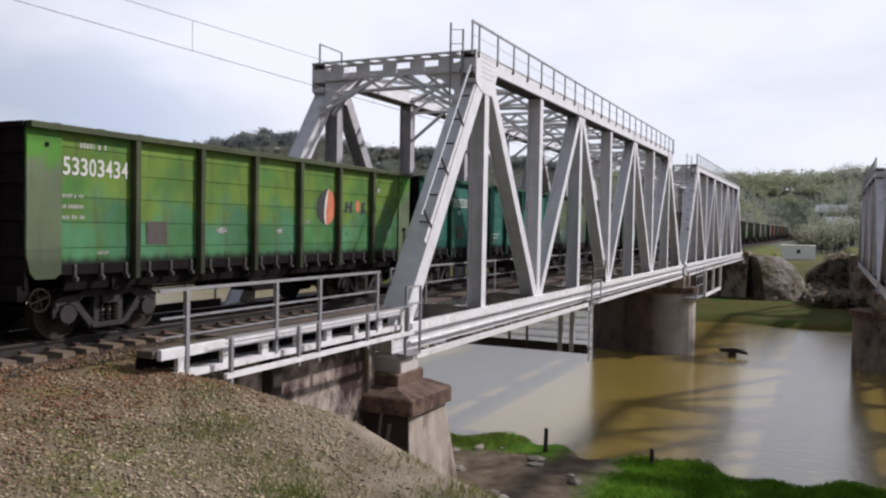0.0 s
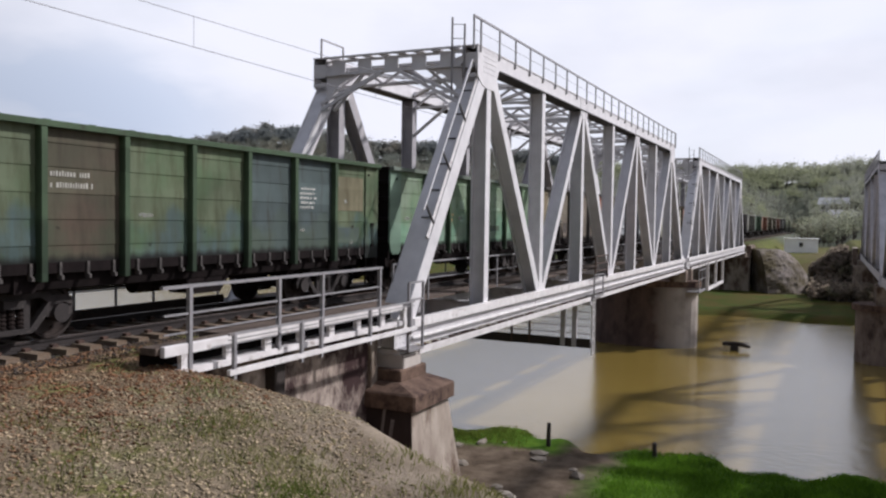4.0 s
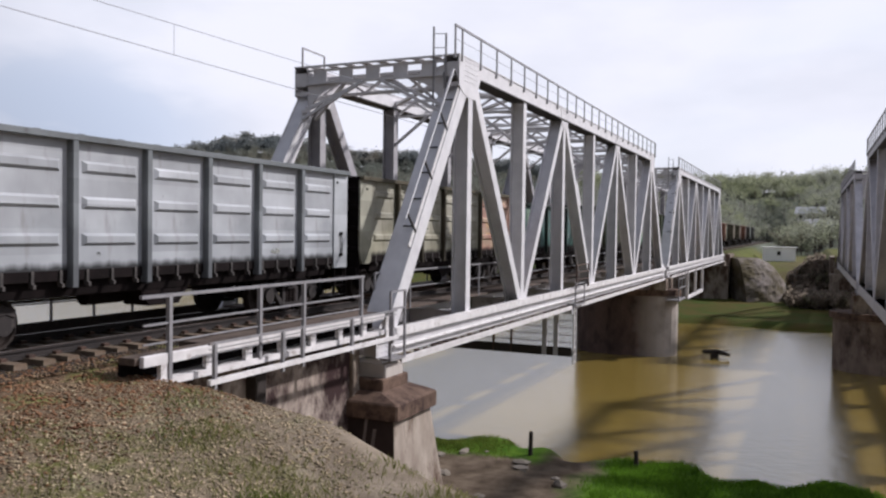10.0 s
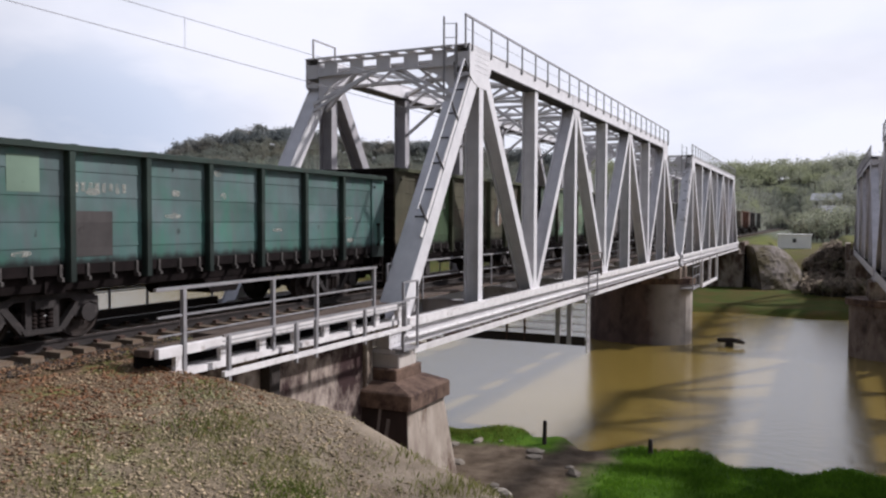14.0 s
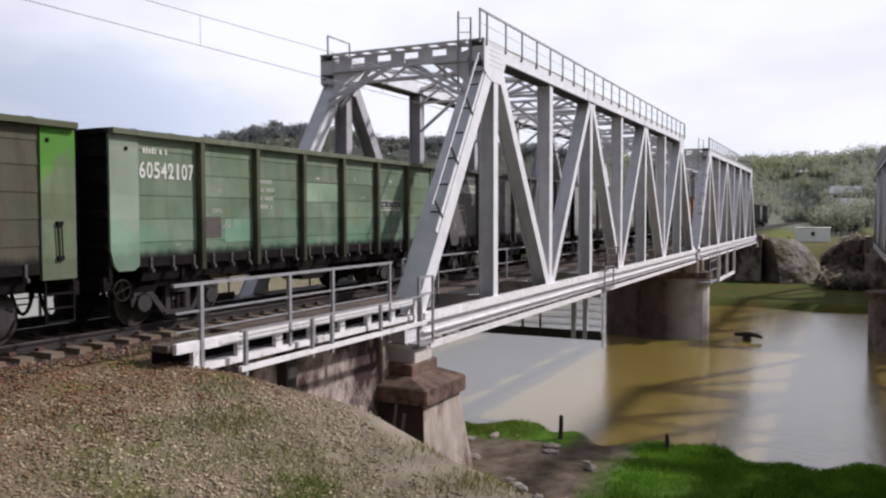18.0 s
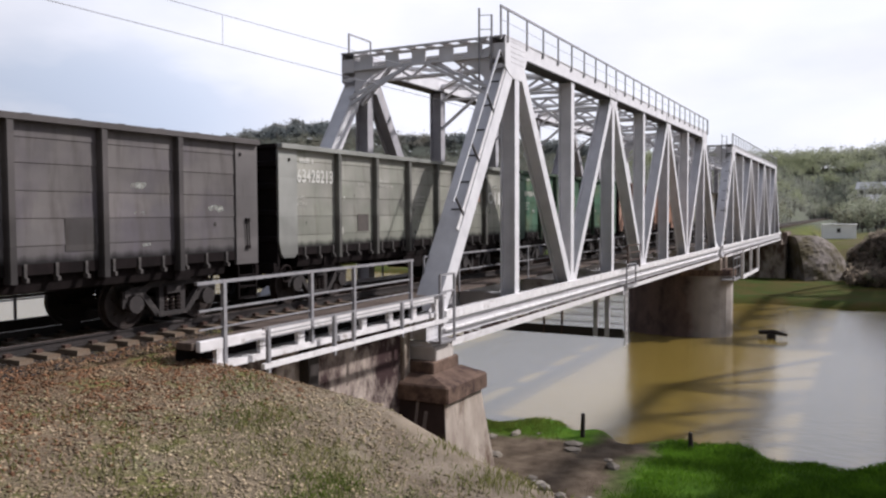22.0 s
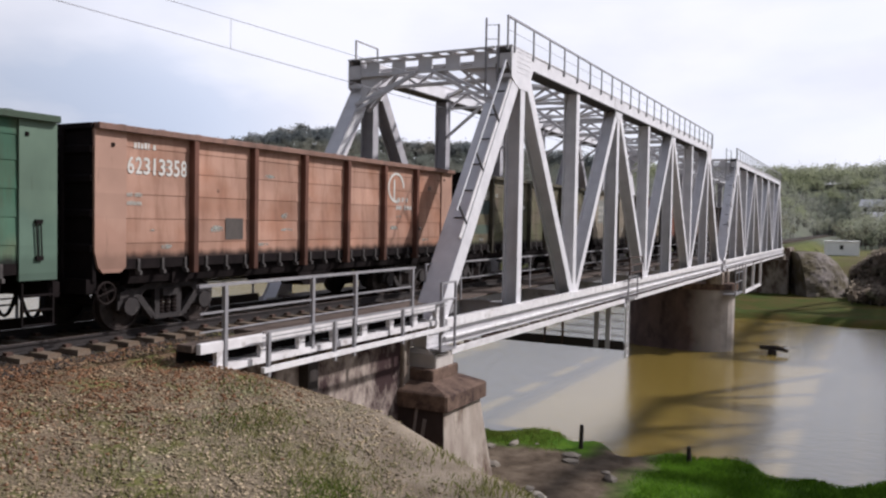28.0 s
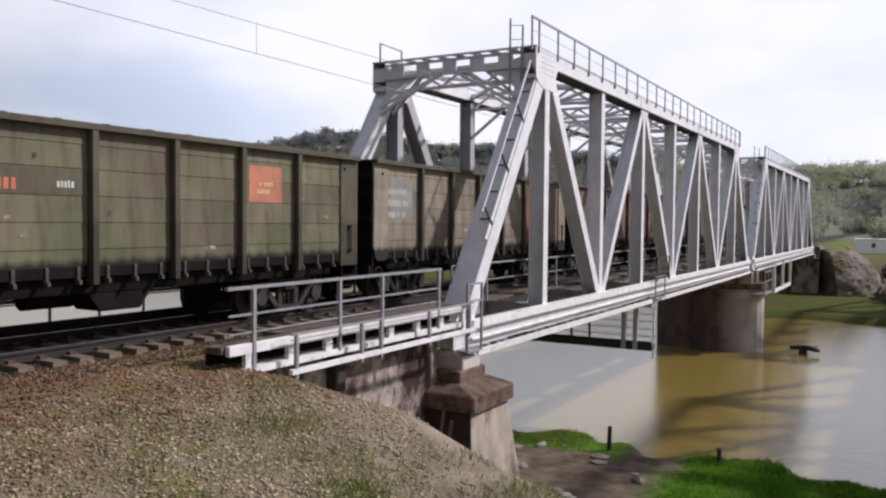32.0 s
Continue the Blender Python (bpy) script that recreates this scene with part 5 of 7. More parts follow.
    l.new(fade.outputs["Fac"], fv.inputs["Value"])
    hs = n.new("ShaderNodeHueSaturation")
    l.new(fv.outputs[0], both.inputs[0])
    l.new(both.outputs[0], hs.inputs["Value"])
    l.new(m2.outputs[2], hs.inputs["Color"])
    l.new(hs.outputs[0], m3.inputs[6])
    l.new(m3.outputs[2], p.inputs["Base Color"])
    p.inputs["Specular IOR Level"].default_value = 0.15
    c = n.new("ShaderNodeTexNoise")
    c.inputs["Scale"].default_value, c.inputs["Detail"].default_value = 24, 5
    l.new(co.outputs["Object"], c.inputs["Vector"])
    q = n.new("ShaderNodeMapRange")
    q.inputs["To Min"].default_value, q.inputs["To Max"].default_value = rough - 0.12, rough + 0.2
    l.new(c.outputs["Fac"], q.inputs["Value"])
    l.new(q.outputs[0], p.inputs["Roughness"])
    d = n.new("ShaderNodeBump")
    d.inputs["Strength"].default_value, d.inputs["Distance"].default_value = 0.35, 0.03
    l.new(a.outputs["Fac"], d.inputs["Height"])
    l.new(d.outputs[0], p.inputs["Normal"])
    return m


def wagon_meshes(top=3.74):
    """All pieces of an open wagon whose sides reach up to top; y = 0 is the leading end of its body, the rail heads lie at z = 0."""
    k = {}
    for size in ("end", "mid"):
        b = (POSTS[1] - POSTS[0] if size == "end" else POSTS[2] - POSTS[1]) - 0.13
        o = [(1.42, 1.36), (1.49, 1.36)]
        for z in (1.66, 2.10, 2.54, 2.98, 3.38):
            if z + 0.05 < top - 0.105:
                o += [(1.486, z), (1.497, z + 0.006), (1.497, z + 0.03), (1.490, min(z + 0.20, top - 0.115))]
        k["ribbed_" + size] = Shape().slab(o + [(1.49, top - 0.105), (1.42, top - 0.105)], "y", 0, b).mesh("panel")
        k["pressed_" + size] = Shape().box(1.42, 1.49, 0, b, 1.36, top - 0.105).mesh("panel")
        for z in (1.80, 2.45, 3.08):
            k[f"pressing_{size}_{z}"] = Shape().solid(
                [(1.488, 0.16, z), (1.488, b - 0.16, z), (1.488, b - 0.16, z + 0.22), (1.488, 0.16, z + 0.22),
                 (1.545, 0.24, z + 0.05), (1.545, b - 0.24, z + 0.05), (1.545, b - 0.24, z + 0.17), (1.545, 0.24, z + 0.17)],
                [(3, 2, 1, 0), (4, 5, 6, 7), (0, 1, 5, 4), (1, 2, 6, 5), (2, 3, 7, 6), (3, 0, 4, 7)]).mesh("pressing")
    k["post"] = Shape().slab([(1.46, -0.075), (1.60, -0.068), (1.625, -0.055), (1.625, 0.055), (1.60, 0.068), (1.46, 0.075)], "z", 1.08, top - 0.085).mesh("side_post")
    lugs = Shape().box(1.40, 1.64, 0.0, BODY, top - 0.105, top, 0.012)
    for i in range(14):
        lugs.box(1.44, 1.56, 0.5 + 0.9 * i, 0.62 + 0.9 * i, top - 0.005, top + 0.02)
    k["top_rail"] = lugs.mesh("top_rail")
    k["sill"] = Shape().box(1.36, 1.50, 0.3, BODY - 0.3, 1.20, 1.38).mesh("side_sill")
    k["corner_front"] = Shape().slab([(0.0, 1.55), (0.07, 1.26), (0.17, 1.15), (0.54, 1.15), (0.66, 1.24), (0.66, top - 0.105), (0.0, top - 0.105)], "x", 1.46, 1.53).mesh("corner_plate")
    k["corner_rear"] = Shape().slab([(BAY1, 1.10), (BODY, 1.10), (BODY, top - 0.105), (BAY1, top - 0.105)], "x", 1.46, 1.53).mesh("corner_plate")
    k["latch"] = Shape().slab([(1.45, 1.38), (1.53, 1.38), (1.53, 1.17), (1.58, 1.15), (1.58, 1.09), (1.48, 1.09), (1.45, 1.15)], "y", -0.026, 0.026).mesh("hatch_latch")
    # added skirt stands in for the black band of gear and shade below
    k["lower_beam"] = Shape().slab([(1.12, 1.24), (1.40, 1.24), (1.34, 0.92), (1.16, 0.88)], "y", 0.85, BODY - 0.85).mesh("lower_beam")
    k["hatch"] = Shape().box(0.25, 1.44, 0.10, 1.62, 1.22, 1.30).mesh("floor_hatch")
    k["floor"] = Shape().box(-1.46, 1.46, 0.05, BODY - 0.05, 1.30, 1.36).mesh("floor")
    o = [(0.07, 1.0), (0.0, 1.0)]
    for z in (1.5, 2.1, 2.7, 3.2):
        o += [(0.0, z), (-0.05, z + 0.03), (-0.05, z + 0.13), (0.0, z + 0.16)]
    k["end_wall"] = Shape().slab(o + [(0.0, top - 0.105), (0.07, top - 0.105)], "x", -1.48, 1.48).mesh("end_wall")
    k["end_post"] = Shape().box(-0.08, 0.08, -0.10, -0.04, 1.0, top - 0.105).mesh("end_post")
    k["end_rail"] = Shape().box(-1.5, 1.5, -0.06, 0.12, top - 0.105, top - 0.01).mesh("end_rail")
    k["end_beam"] = Shape().box(-1.45, 1.45, -0.1, 0.1, 0.80, 1.05).mesh("end_beam")
    k["centre_sill"] = Shape().box(-0.2, 0.2, 0.0, BODY, 0.90, 1.22).box(-1.40, 1.40, 1.85, 2.25, 0.88, 1.2).box(-1.40, 1.40, BODY - 2.25, BODY - 1.85, 0.88, 1.2).mesh("centre_sill")
    k["cross_beam"] = Shape().slab([(-1.45, 1.22), (1.45, 1.22), (1.45, 1.05), (0.3, 0.82), (-0.3, 0.82), (-1.45, 1.05)], "y", -0.06, 0.06).mesh("cross_beam")
    k["coupler"] = Shape().box(-0.1, 0.1, -0.36, 0.1, 0.96, 1.16, 0.01).slab([(-0.24, -0.60), (0.10, -0.60), (0.22, -0.50), (0.22, -0.34), (-0.24, -0.34)], "z", 0.86, 1.22).box(-0.26, 0.26, -0.12, 0.0, 0.86, 1.24).mesh("coupler")
    hose = Shape()
    pts = [Vector((0.35, -0.05 - 0.55 * i / 8, 0.95 - 0.62 * math.sin(math.pi * i / 8) ** 0.8)) for i in range(9)]
    hose.tube(pts, 0.035)
    k["hose"] = hose.mesh("air_hose")
    k["cylinder"] = Shape().rod((0.62, 5.0, 0.82), (0.62, 5.9, 0.82), 0.19, 14).rod((-0.7, 6.6, 0.8), (-0.7, 7.7, 0.8), 0.22, 14).bar((0.5, 3.4, 0.78), (0.5, 9.3, 0.78), 0.05, 0.05).mesh("brake_gear")
    k["hopper"] = Shape().slab([(5.5, 1.2), (7.3, 1.2), (6.8, 0.58), (6.0, 0.58)], "x", 0.65, 1.32).mesh("brake_box")
    ring = Shape()
    for i in range(16):
        a, b = 2 * math.pi * i / 16, 2 * math.pi * (i + 1) / 16
        ring.rod((1.50, 0.26 + 0.19 * math.cos(a), 0.80 + 0.19 * math.sin(a)), (1.50, 0.26 + 0.19 * math.cos(b), 0.80 + 0.19 * math.sin(b)), 0.018, 6)
    for i in range(4):
        a = math.pi * i / 2 + 0.3
        ring.rod((1.50, 0.26, 0.80), (1.50, 0.26 + 0.19 * math.cos(a), 0.80 + 0.19 * math.sin(a)), 0.014, 6)
    ring.rod((1.50, 0.26, 0.80), (1.1, 0.26, 1.0), 0.02, 6)
    k["hand_wheel"] = ring.mesh("hand_wheel")
    lad = Shape()
    for y in (BAY1 + 0.06, BODY - 0.06):
        lad.bar((1.50, y, 0.36), (1.50, y, 1.06), 0.05, 0.03, (0, 1, 0))
    for z in (0.38, 0.62, 0.86):
        lad.bar((1.50, BAY1 + 0.06, z), (1.50, BODY - 0.06, z), 0.06, 0.03)
    k["step"] = lad.mesh("step_ladder")
    k["lever"] = Shape().bar((1.56, BAY1 + 0.30, 1.48), (1.56, BAY1 + 0.27, 2.02), 0.018, 0.018, (1, 0, 0)).bar((1.56, BAY1 + 0.37, 1.48), (1.56, BAY1 + 0.35, 2.02), 0.018, 0.018, (1, 0, 0)).box(1.53, 1.575, BAY1 + 0.26, BAY1 + 0.38, 2.0, 2.07).box(1.53, 1.575, BAY1 + 0.27, BAY1 + 0.39, 1.42, 1.49).mesh("uncoupling_lever")
    k["bolt_rear"] = Shape().box(1.525, 1.55, BAY1 + 0.10, BAY1 + 0.16, 3.38 - 3.74 + top, 3.44 - 3.74 + top, 0.004).mesh("bracket_bolt")
    k["bolt"] = Shape().box(1.525, 1.555, 0.34, 0.40, 3.36 - 3.74 + top, 3.42 - 3.74 + top, 0.004).mesh("bracket_bolt")
    k["square"] = Shape().box(1.496, 1.503, 0.72, 1.24, 1.70, 2.14).mesh("data_plate")
    # bogie, about its own middle
    fr = Shape()
    outline = [(-1.16, 0.60), (-1.16, 0.74), (-0.98, 0.80), (-0.74, 0.80), (-0.5, 0.90), (0.5, 0.90), (0.74, 0.80), (0.98, 0.80), (1.16, 0.74), (1.16, 0.60), (0.98, 0.66), (0.74, 0.62), (0.55, 0.76), (-0.55, 0.76), (-0.74, 0.62), (-0.98, 0.66)]
    fr.slab(outline, "x", -0.07, 0.07)
    fr.slab([(-0.36, 0.18), (0.36, 0.18), (0.42, 0.27), (-0.42, 0.27)], "x", -0.08, 0.08)
    for sgn in (-1, 1):
        fr.bar((0, sgn * 0.74, 0.66), (0, sgn * 0.38, 0.24), 0.12, 0.13, (1, 0, 0)).bar((0, sgn * 0.27, 0.22), (0, sgn * 0.27, 0.80), 0.12, 0.10, (1, 0, 0))
        fr.slab([(sgn * 0.925 + 0.17 * math.cos(a), 0.475 + 0.17 * math.sin(a)) for a in [2 * math.pi * i / 12 for i in range(12)]], "x", -0.03, 0.11)
        fr.bar((0, sgn * 0.925 - 0.2, 0.42), (0, sgn * 0.925 - 0.2, 0.72), 0.12, 0.07, (1, 0, 0)).bar((0, sgn * 0.925 + 0.2, 0.42), (0, sgn * 0.925 + 0.2, 0.72), 0.12, 0.07, (1, 0, 0))
    k["side_frame"] = fr.mesh("side_frame")
    prof = [(0.02, 0.28)]
    for j in range(5):
        prof += [(0.045, 0.28 + 0.07 * j), (0.07, 0.295 + 0.07 * j), (0.07, 0.325 + 0.07 * j), (0.045, 0.34 + 0.07 * j)]
    k["spring"] = Shape().lathe(prof + [(0.02, 0.62)], 10).mesh("spring")
    k["bolster"] = Shape().slab([(-1.18, 0.62), (1.18, 0.62), (1.18, 0.76), (0.4, 0.86), (-0.4, 0.86), (-1.18, 0.76)], "y", -0.2, 0.2).mesh("bolster")
    wh = Shape()
    for sx in (-1, 1):
        prof = [(0.475, 0.73), (0.470, 0.86), (0.42, 0.86), (0.40, 0.81), (0.16, 0.83), (0.14, 0.90), (0.09, 0.90), (0.09, 0.66), (0.14, 0.66), (0.16, 0.72), (0.40, 0.74), (0.42, 0.70), (0.505, 0.70), (0.505, 0.73)]
        wh.lathe([(r, sx * x) for r, x in prof], 28)
        for i in range(6):
            a = 2 * math.pi * i / 6
            wh.rod((sx * 0.82, 0.28 * math.cos(a), 0.28 * math.sin(a)), (sx * 0.85, 0.28 * math.cos(a), 0.28 * math.sin(a)), 0.03, 6)
    wh.rod((-1.0, 0, 0), (1.0, 0, 0), 0.08, 12)
    k["wheelset"] = wh.mesh("wheelset")
    return k


TALL = wagon_meshes()
MIDDLE = wagon_meshes(3.67)
LOW = wagon_meshes(3.43)
WM = TALL
MIRROR = Matrix.Rotation(math.pi, 4, "Z")
WHEELS = []


def other_side(y):
    """Turns a piece of the right side onto the left side; y: the sum of both ends of its stretch."""
    return Matrix.Translation((0, y, 0)) @ MIRROR


def text_mesh(words, size):
    cu = bpy.data.curves.new("writing", "FONT")
    cu.body, cu.size, cu.extrude, cu.offset = words, size, 0.001, 0.008
    ob = bpy.data.objects.new("writing", cu)
    scene.collection.objects.link(ob)
    me = bpy.data.meshes.new_from_object(ob)
    bpy.data.objects.remove(ob)
    bpy.data.curves.remove(cu)
    return me


FACE = Matrix(((0, 0, 1, 0), (1, 0, 0, 0), (0, 1, 0, 0), (0, 0, 0, 1)))


DIGITS = {}


def writing(wagon, words, y, z, width, mat):
    """A stencilled fleet number, figure by figure."""
    pitch = width / len(words)
    for i, c in enumerate(words):
        if c not in DIGITS:
            DIGITS[c] = text_mesh(c, 0.5)
            DIGITS[c].materials.append(mat)
        me = DIGITS[c]
        lo, hi = min(v.co.x for v in me.vertices), max(v.co.x for v in me.vertices)
        wide = pitch * (0.30 if c == "1" else 0.82)
        o = part("digit", None, mat, wagon, mesh=me)
        tall = max(v.co.y for v in me.vertices)
        o.matrix_basis = Matrix.Translation((1.4995, y + pitch * i + (pitch - wide) / 2, z + 0.20)) @ FACE @ Matrix.Diagonal((wide / (hi - lo), 0.30 / tall, 1, 1)) @ Matrix.Translation((-lo, 0, 0))


def bars(wagon, y, z, rows, width, height_, mat, gap=1.9, seed=1):
    """Lines of writing too faint to read, as short bars."""
    rnd = random.Random(seed)
    s = Shape()
    zz = z + 0.1 * (z - 1.4) + (0.12 if z > 3.0 else 0.0)
    height_ = height_ * (0.75 if z > 3.0 else 1.0)
    for i in range(rows):
        at, end = y, y + width * rnd.uniform(0.7, 1.0)
        while at < end - 0.05:
            w = height_ * rnd.uniform(0.22, 0.46)
            z0 = zz - i * height_ * gap
            if rnd.random() < 0.86:
                s.box(1.498, 1.4995, at, min(at + w, end), z0, z0 + height_ * rnd.uniform(0.75, 1.0))
            at += w + height_ * 0.22
    if s.v:
        tagged(part("stencil", s, mat, wagon), kind="stuff")


def disc(wagon, y, z, ry, rz, mat, name="round_mark", y_shift=0.0, inner=0.0, lift=0.0):
    s = Shape()
    z = z + 0.1 * (z - 1.4)
    ring = [(y + y_shift + ry * math.cos(2 * math.pi * i / 28), z + rz * math.sin(2 * math.pi * i / 28)) for i in range(28)]
    if inner:
        small = [(y + (a - y) * inner, z + (b - z) * inner) for a, b in ring]
        pts = [(x, a, b) for x in (1.498, 1.501) for loop in (ring, small) for a, b in loop]
        faces = []
        for i in range(28):
            j = (i + 1) % 28
            faces += [(i, j, 28 + j, 28 + i), (56 + i, 84 + i, 84 + j, 56 + j), (i, 56 + i, 56 + j, j), (28 + i, 28 + j, 84 + j, 84 + i)]
        s.solid(pts, faces)
    else:
        s.slab(ring, "x", 1.498, 1.4995 + lift * 0.5)
    part(name, s, mat, wagon)


def mark(wagon, outline, mat, lift=0.0, name="mark"):
    """A flat painted shape on the side, from (y, z) pairs."""
    part(name, Shape().slab(outline, "x", 1.496, 1.4995 + lift), mat, wagon)


def box_mark(wagon, y0, y1, z0, z1, mat, lift=0.0):
    mark(wagon, [(y0, z0), (y1, z0), (y1, z1), (y0, z1)], mat, lift)


def crescent(wagon, y, z, h, disc_mat, k=1.0):
    """A black crescent with a white rim that holds a coloured disc."""
    tip = y + 0.48 * k
    turns = [math.pi * (i / 14 - 0.5) for i in range(15)]

    def bow(a, lean=0.12):
        return [(tip + lean * h * math.sin(q) - a * math.cos(q), z + h * math.sin(q)) for q in turns]
    mark(wagon, bow(0.48 * k) + bow(0.14 * k)[::-1], M_MARK_BLACK, 0.0, "black_crescent")
    mark(wagon, bow(0.15 * k) + bow(0.06 * k)[::-1], M_LETTER, 0.001, "white_rim")
    mark(wagon, bow(0.07 * k) + [(tip + 0.34 * k * math.cos(q), z + 0.95 * h * math.sin(q)) for q in turns[1:-1]][::-1], disc_mat, 0.0005, "round_mark")


def worn(name, colour, at_):
    """A thin worn film: only flecks and smears of it are left on the steel."""
    m = surface(name, lin(*colour, 0.58), lin(*[0.86 * c for c in colour], 0.58), 3.0, 0.8, 0.0, 0.0, 30)
    n, l = m.node_tree.nodes, m.node_tree.links
    co = n.new("ShaderNodeTexCoord")
    t = n.new("ShaderNodeTexNoise")
    t.inputs["Scale"].default_value, t.inputs["Detail"].default_value, t.inputs["Roughness"].default_value = 5.0, 6, 0.7
    l.new(co.outputs["Object"], t.inputs["Vector"])
    r = n.new("ShaderNodeMapRange")
    r.inputs["From Min"].default_value, r.inputs["From Max"].default_value = at_ - 0.1, at_ + 0.14
    r.inputs["To Max"].default_value = 0.85
    l.new(t.outputs["Fac"], r.inputs["Value"])
    l.new(r.outputs[0], n["Principled BSDF"].inputs["Alpha"])
    return m


M_SCUFF_PALE = worn("pale_scuffed_film", (206, 208, 198), 0.5)
M_SCUFF_DARK = worn("sooty_scuffed_film", (78, 72, 66), 0.62)


def scuffs(wagon, seed, pale, dark):
    """Scraped and smeared places on the side, mostly lying along the seams."""
    rnd = random.Random(seed)
    places = [(b, z) for b in range(BAYS) for z in (1.5, 1.84, 2.13, 2.57, 3.01)]
    for i, (b, z) in enumerate(rnd.sample(places, pale + dark)):
        y0 = POSTS[b] + rnd.uniform(0.12, 1.0)
        z0 = z + rnd.uniform(0, 0.08)
        w_, h_ = (rnd.uniform(0.12, 0.5), rnd.uniform(0.04, 0.15)) if i < pale else (rnd.uniform(0.05, 0.14), rnd.uniform(0.10, 0.19))
        w_, h_ = min(w_, POSTS[b + 1] - 0.1 - y0), min(h_, 3.5 - z0)
        edge = [(0, 0.2), (0.3, 0), (0.75, 0.06), (1, 0.3), (0.94, 0.8), (0.6, 1), (0.22, 0.9), (0.03, 0.7)]
        mark(wagon, [(y0 + w_ * (a + rnd.uniform(-0.05, 0.05)), z0 + h_ * (c + rnd.uniform(-0.1, 0.1))) for a, c in edge], M_SCUFF_PALE if i < pale else M_SCUFF_DARK, -0.0004, "scuff_mark")


def board_mark(wagon, y0, y1, z0, z1, seed):
    """A black painted board with a pale outline and a line of faint writing."""
    box_mark(wagon, y0, y1, z0, z1, M_LETTER_DIM)
    box_mark(wagon, y0 + 0.02, y1 - 0.02, z0 + 0.02, z1 - 0.02, M_MARK_BLACK, 0.001)
    rnd = random.Random(seed)
    y = y0 + 0.08
    while y < y1 - 0.12:
        w_ = rnd.uniform(0.03, 0.07)
        if rnd.random() < 0.8:
            box_mark(wagon, y, y + w_, z0 + 0.06, z1 - rnd.uniform(0.06, 0.09), M_LETTER_DIM, 0.002)
        y += w_ + 0.025


def digits(wagon, y, z, width, tall, mat):
    """A row of eight worn numerals that cannot be read, as plain bars."""
    for i in range(8):
        step = width / 8
        box_mark(wagon, y + i * step, y + (i + 0.62) * step, z + 0.02 * (i % 3), z + tall, mat)


def patch(wagon, i, f, width, z0, z1, paint):
    """A stretch of side that was painted over in another tone."""
    o = part("paint_patch", Shape().box(1.45, 1.4976, POSTS[i] + f, POSTS[i] + f + width, z0, z1), paint, wagon)


def bogie(wagon, y):
    b = part("bogie", None, M_BOGIE, wagon, "dusty two-axle bogie", mesh=WM["bolster"], at=pose(0, y, 0))
    for sx in (-1, 1):
        part("side_frame", None, M_BOGIE, b, mesh=WM["side_frame"], at=Matrix.Translation((1.05 * sx, 0, 0)) @ (Matrix() if sx > 0 else MIRROR))
        for dy in (-0.16, 0.0, 0.16):
            part("spring", None, M_SPRING, b, mesh=WM["spring"], at=pose(sx * 1.06, dy, 0, 0, -90, 0))
    for dy in (-0.925, 0.925):
        w = part("wheelset", None, M_WHEEL, b, mesh=WM["wheelset"], at=pose(0, dy, 0.475))
        WHEELS.append((w, dy))


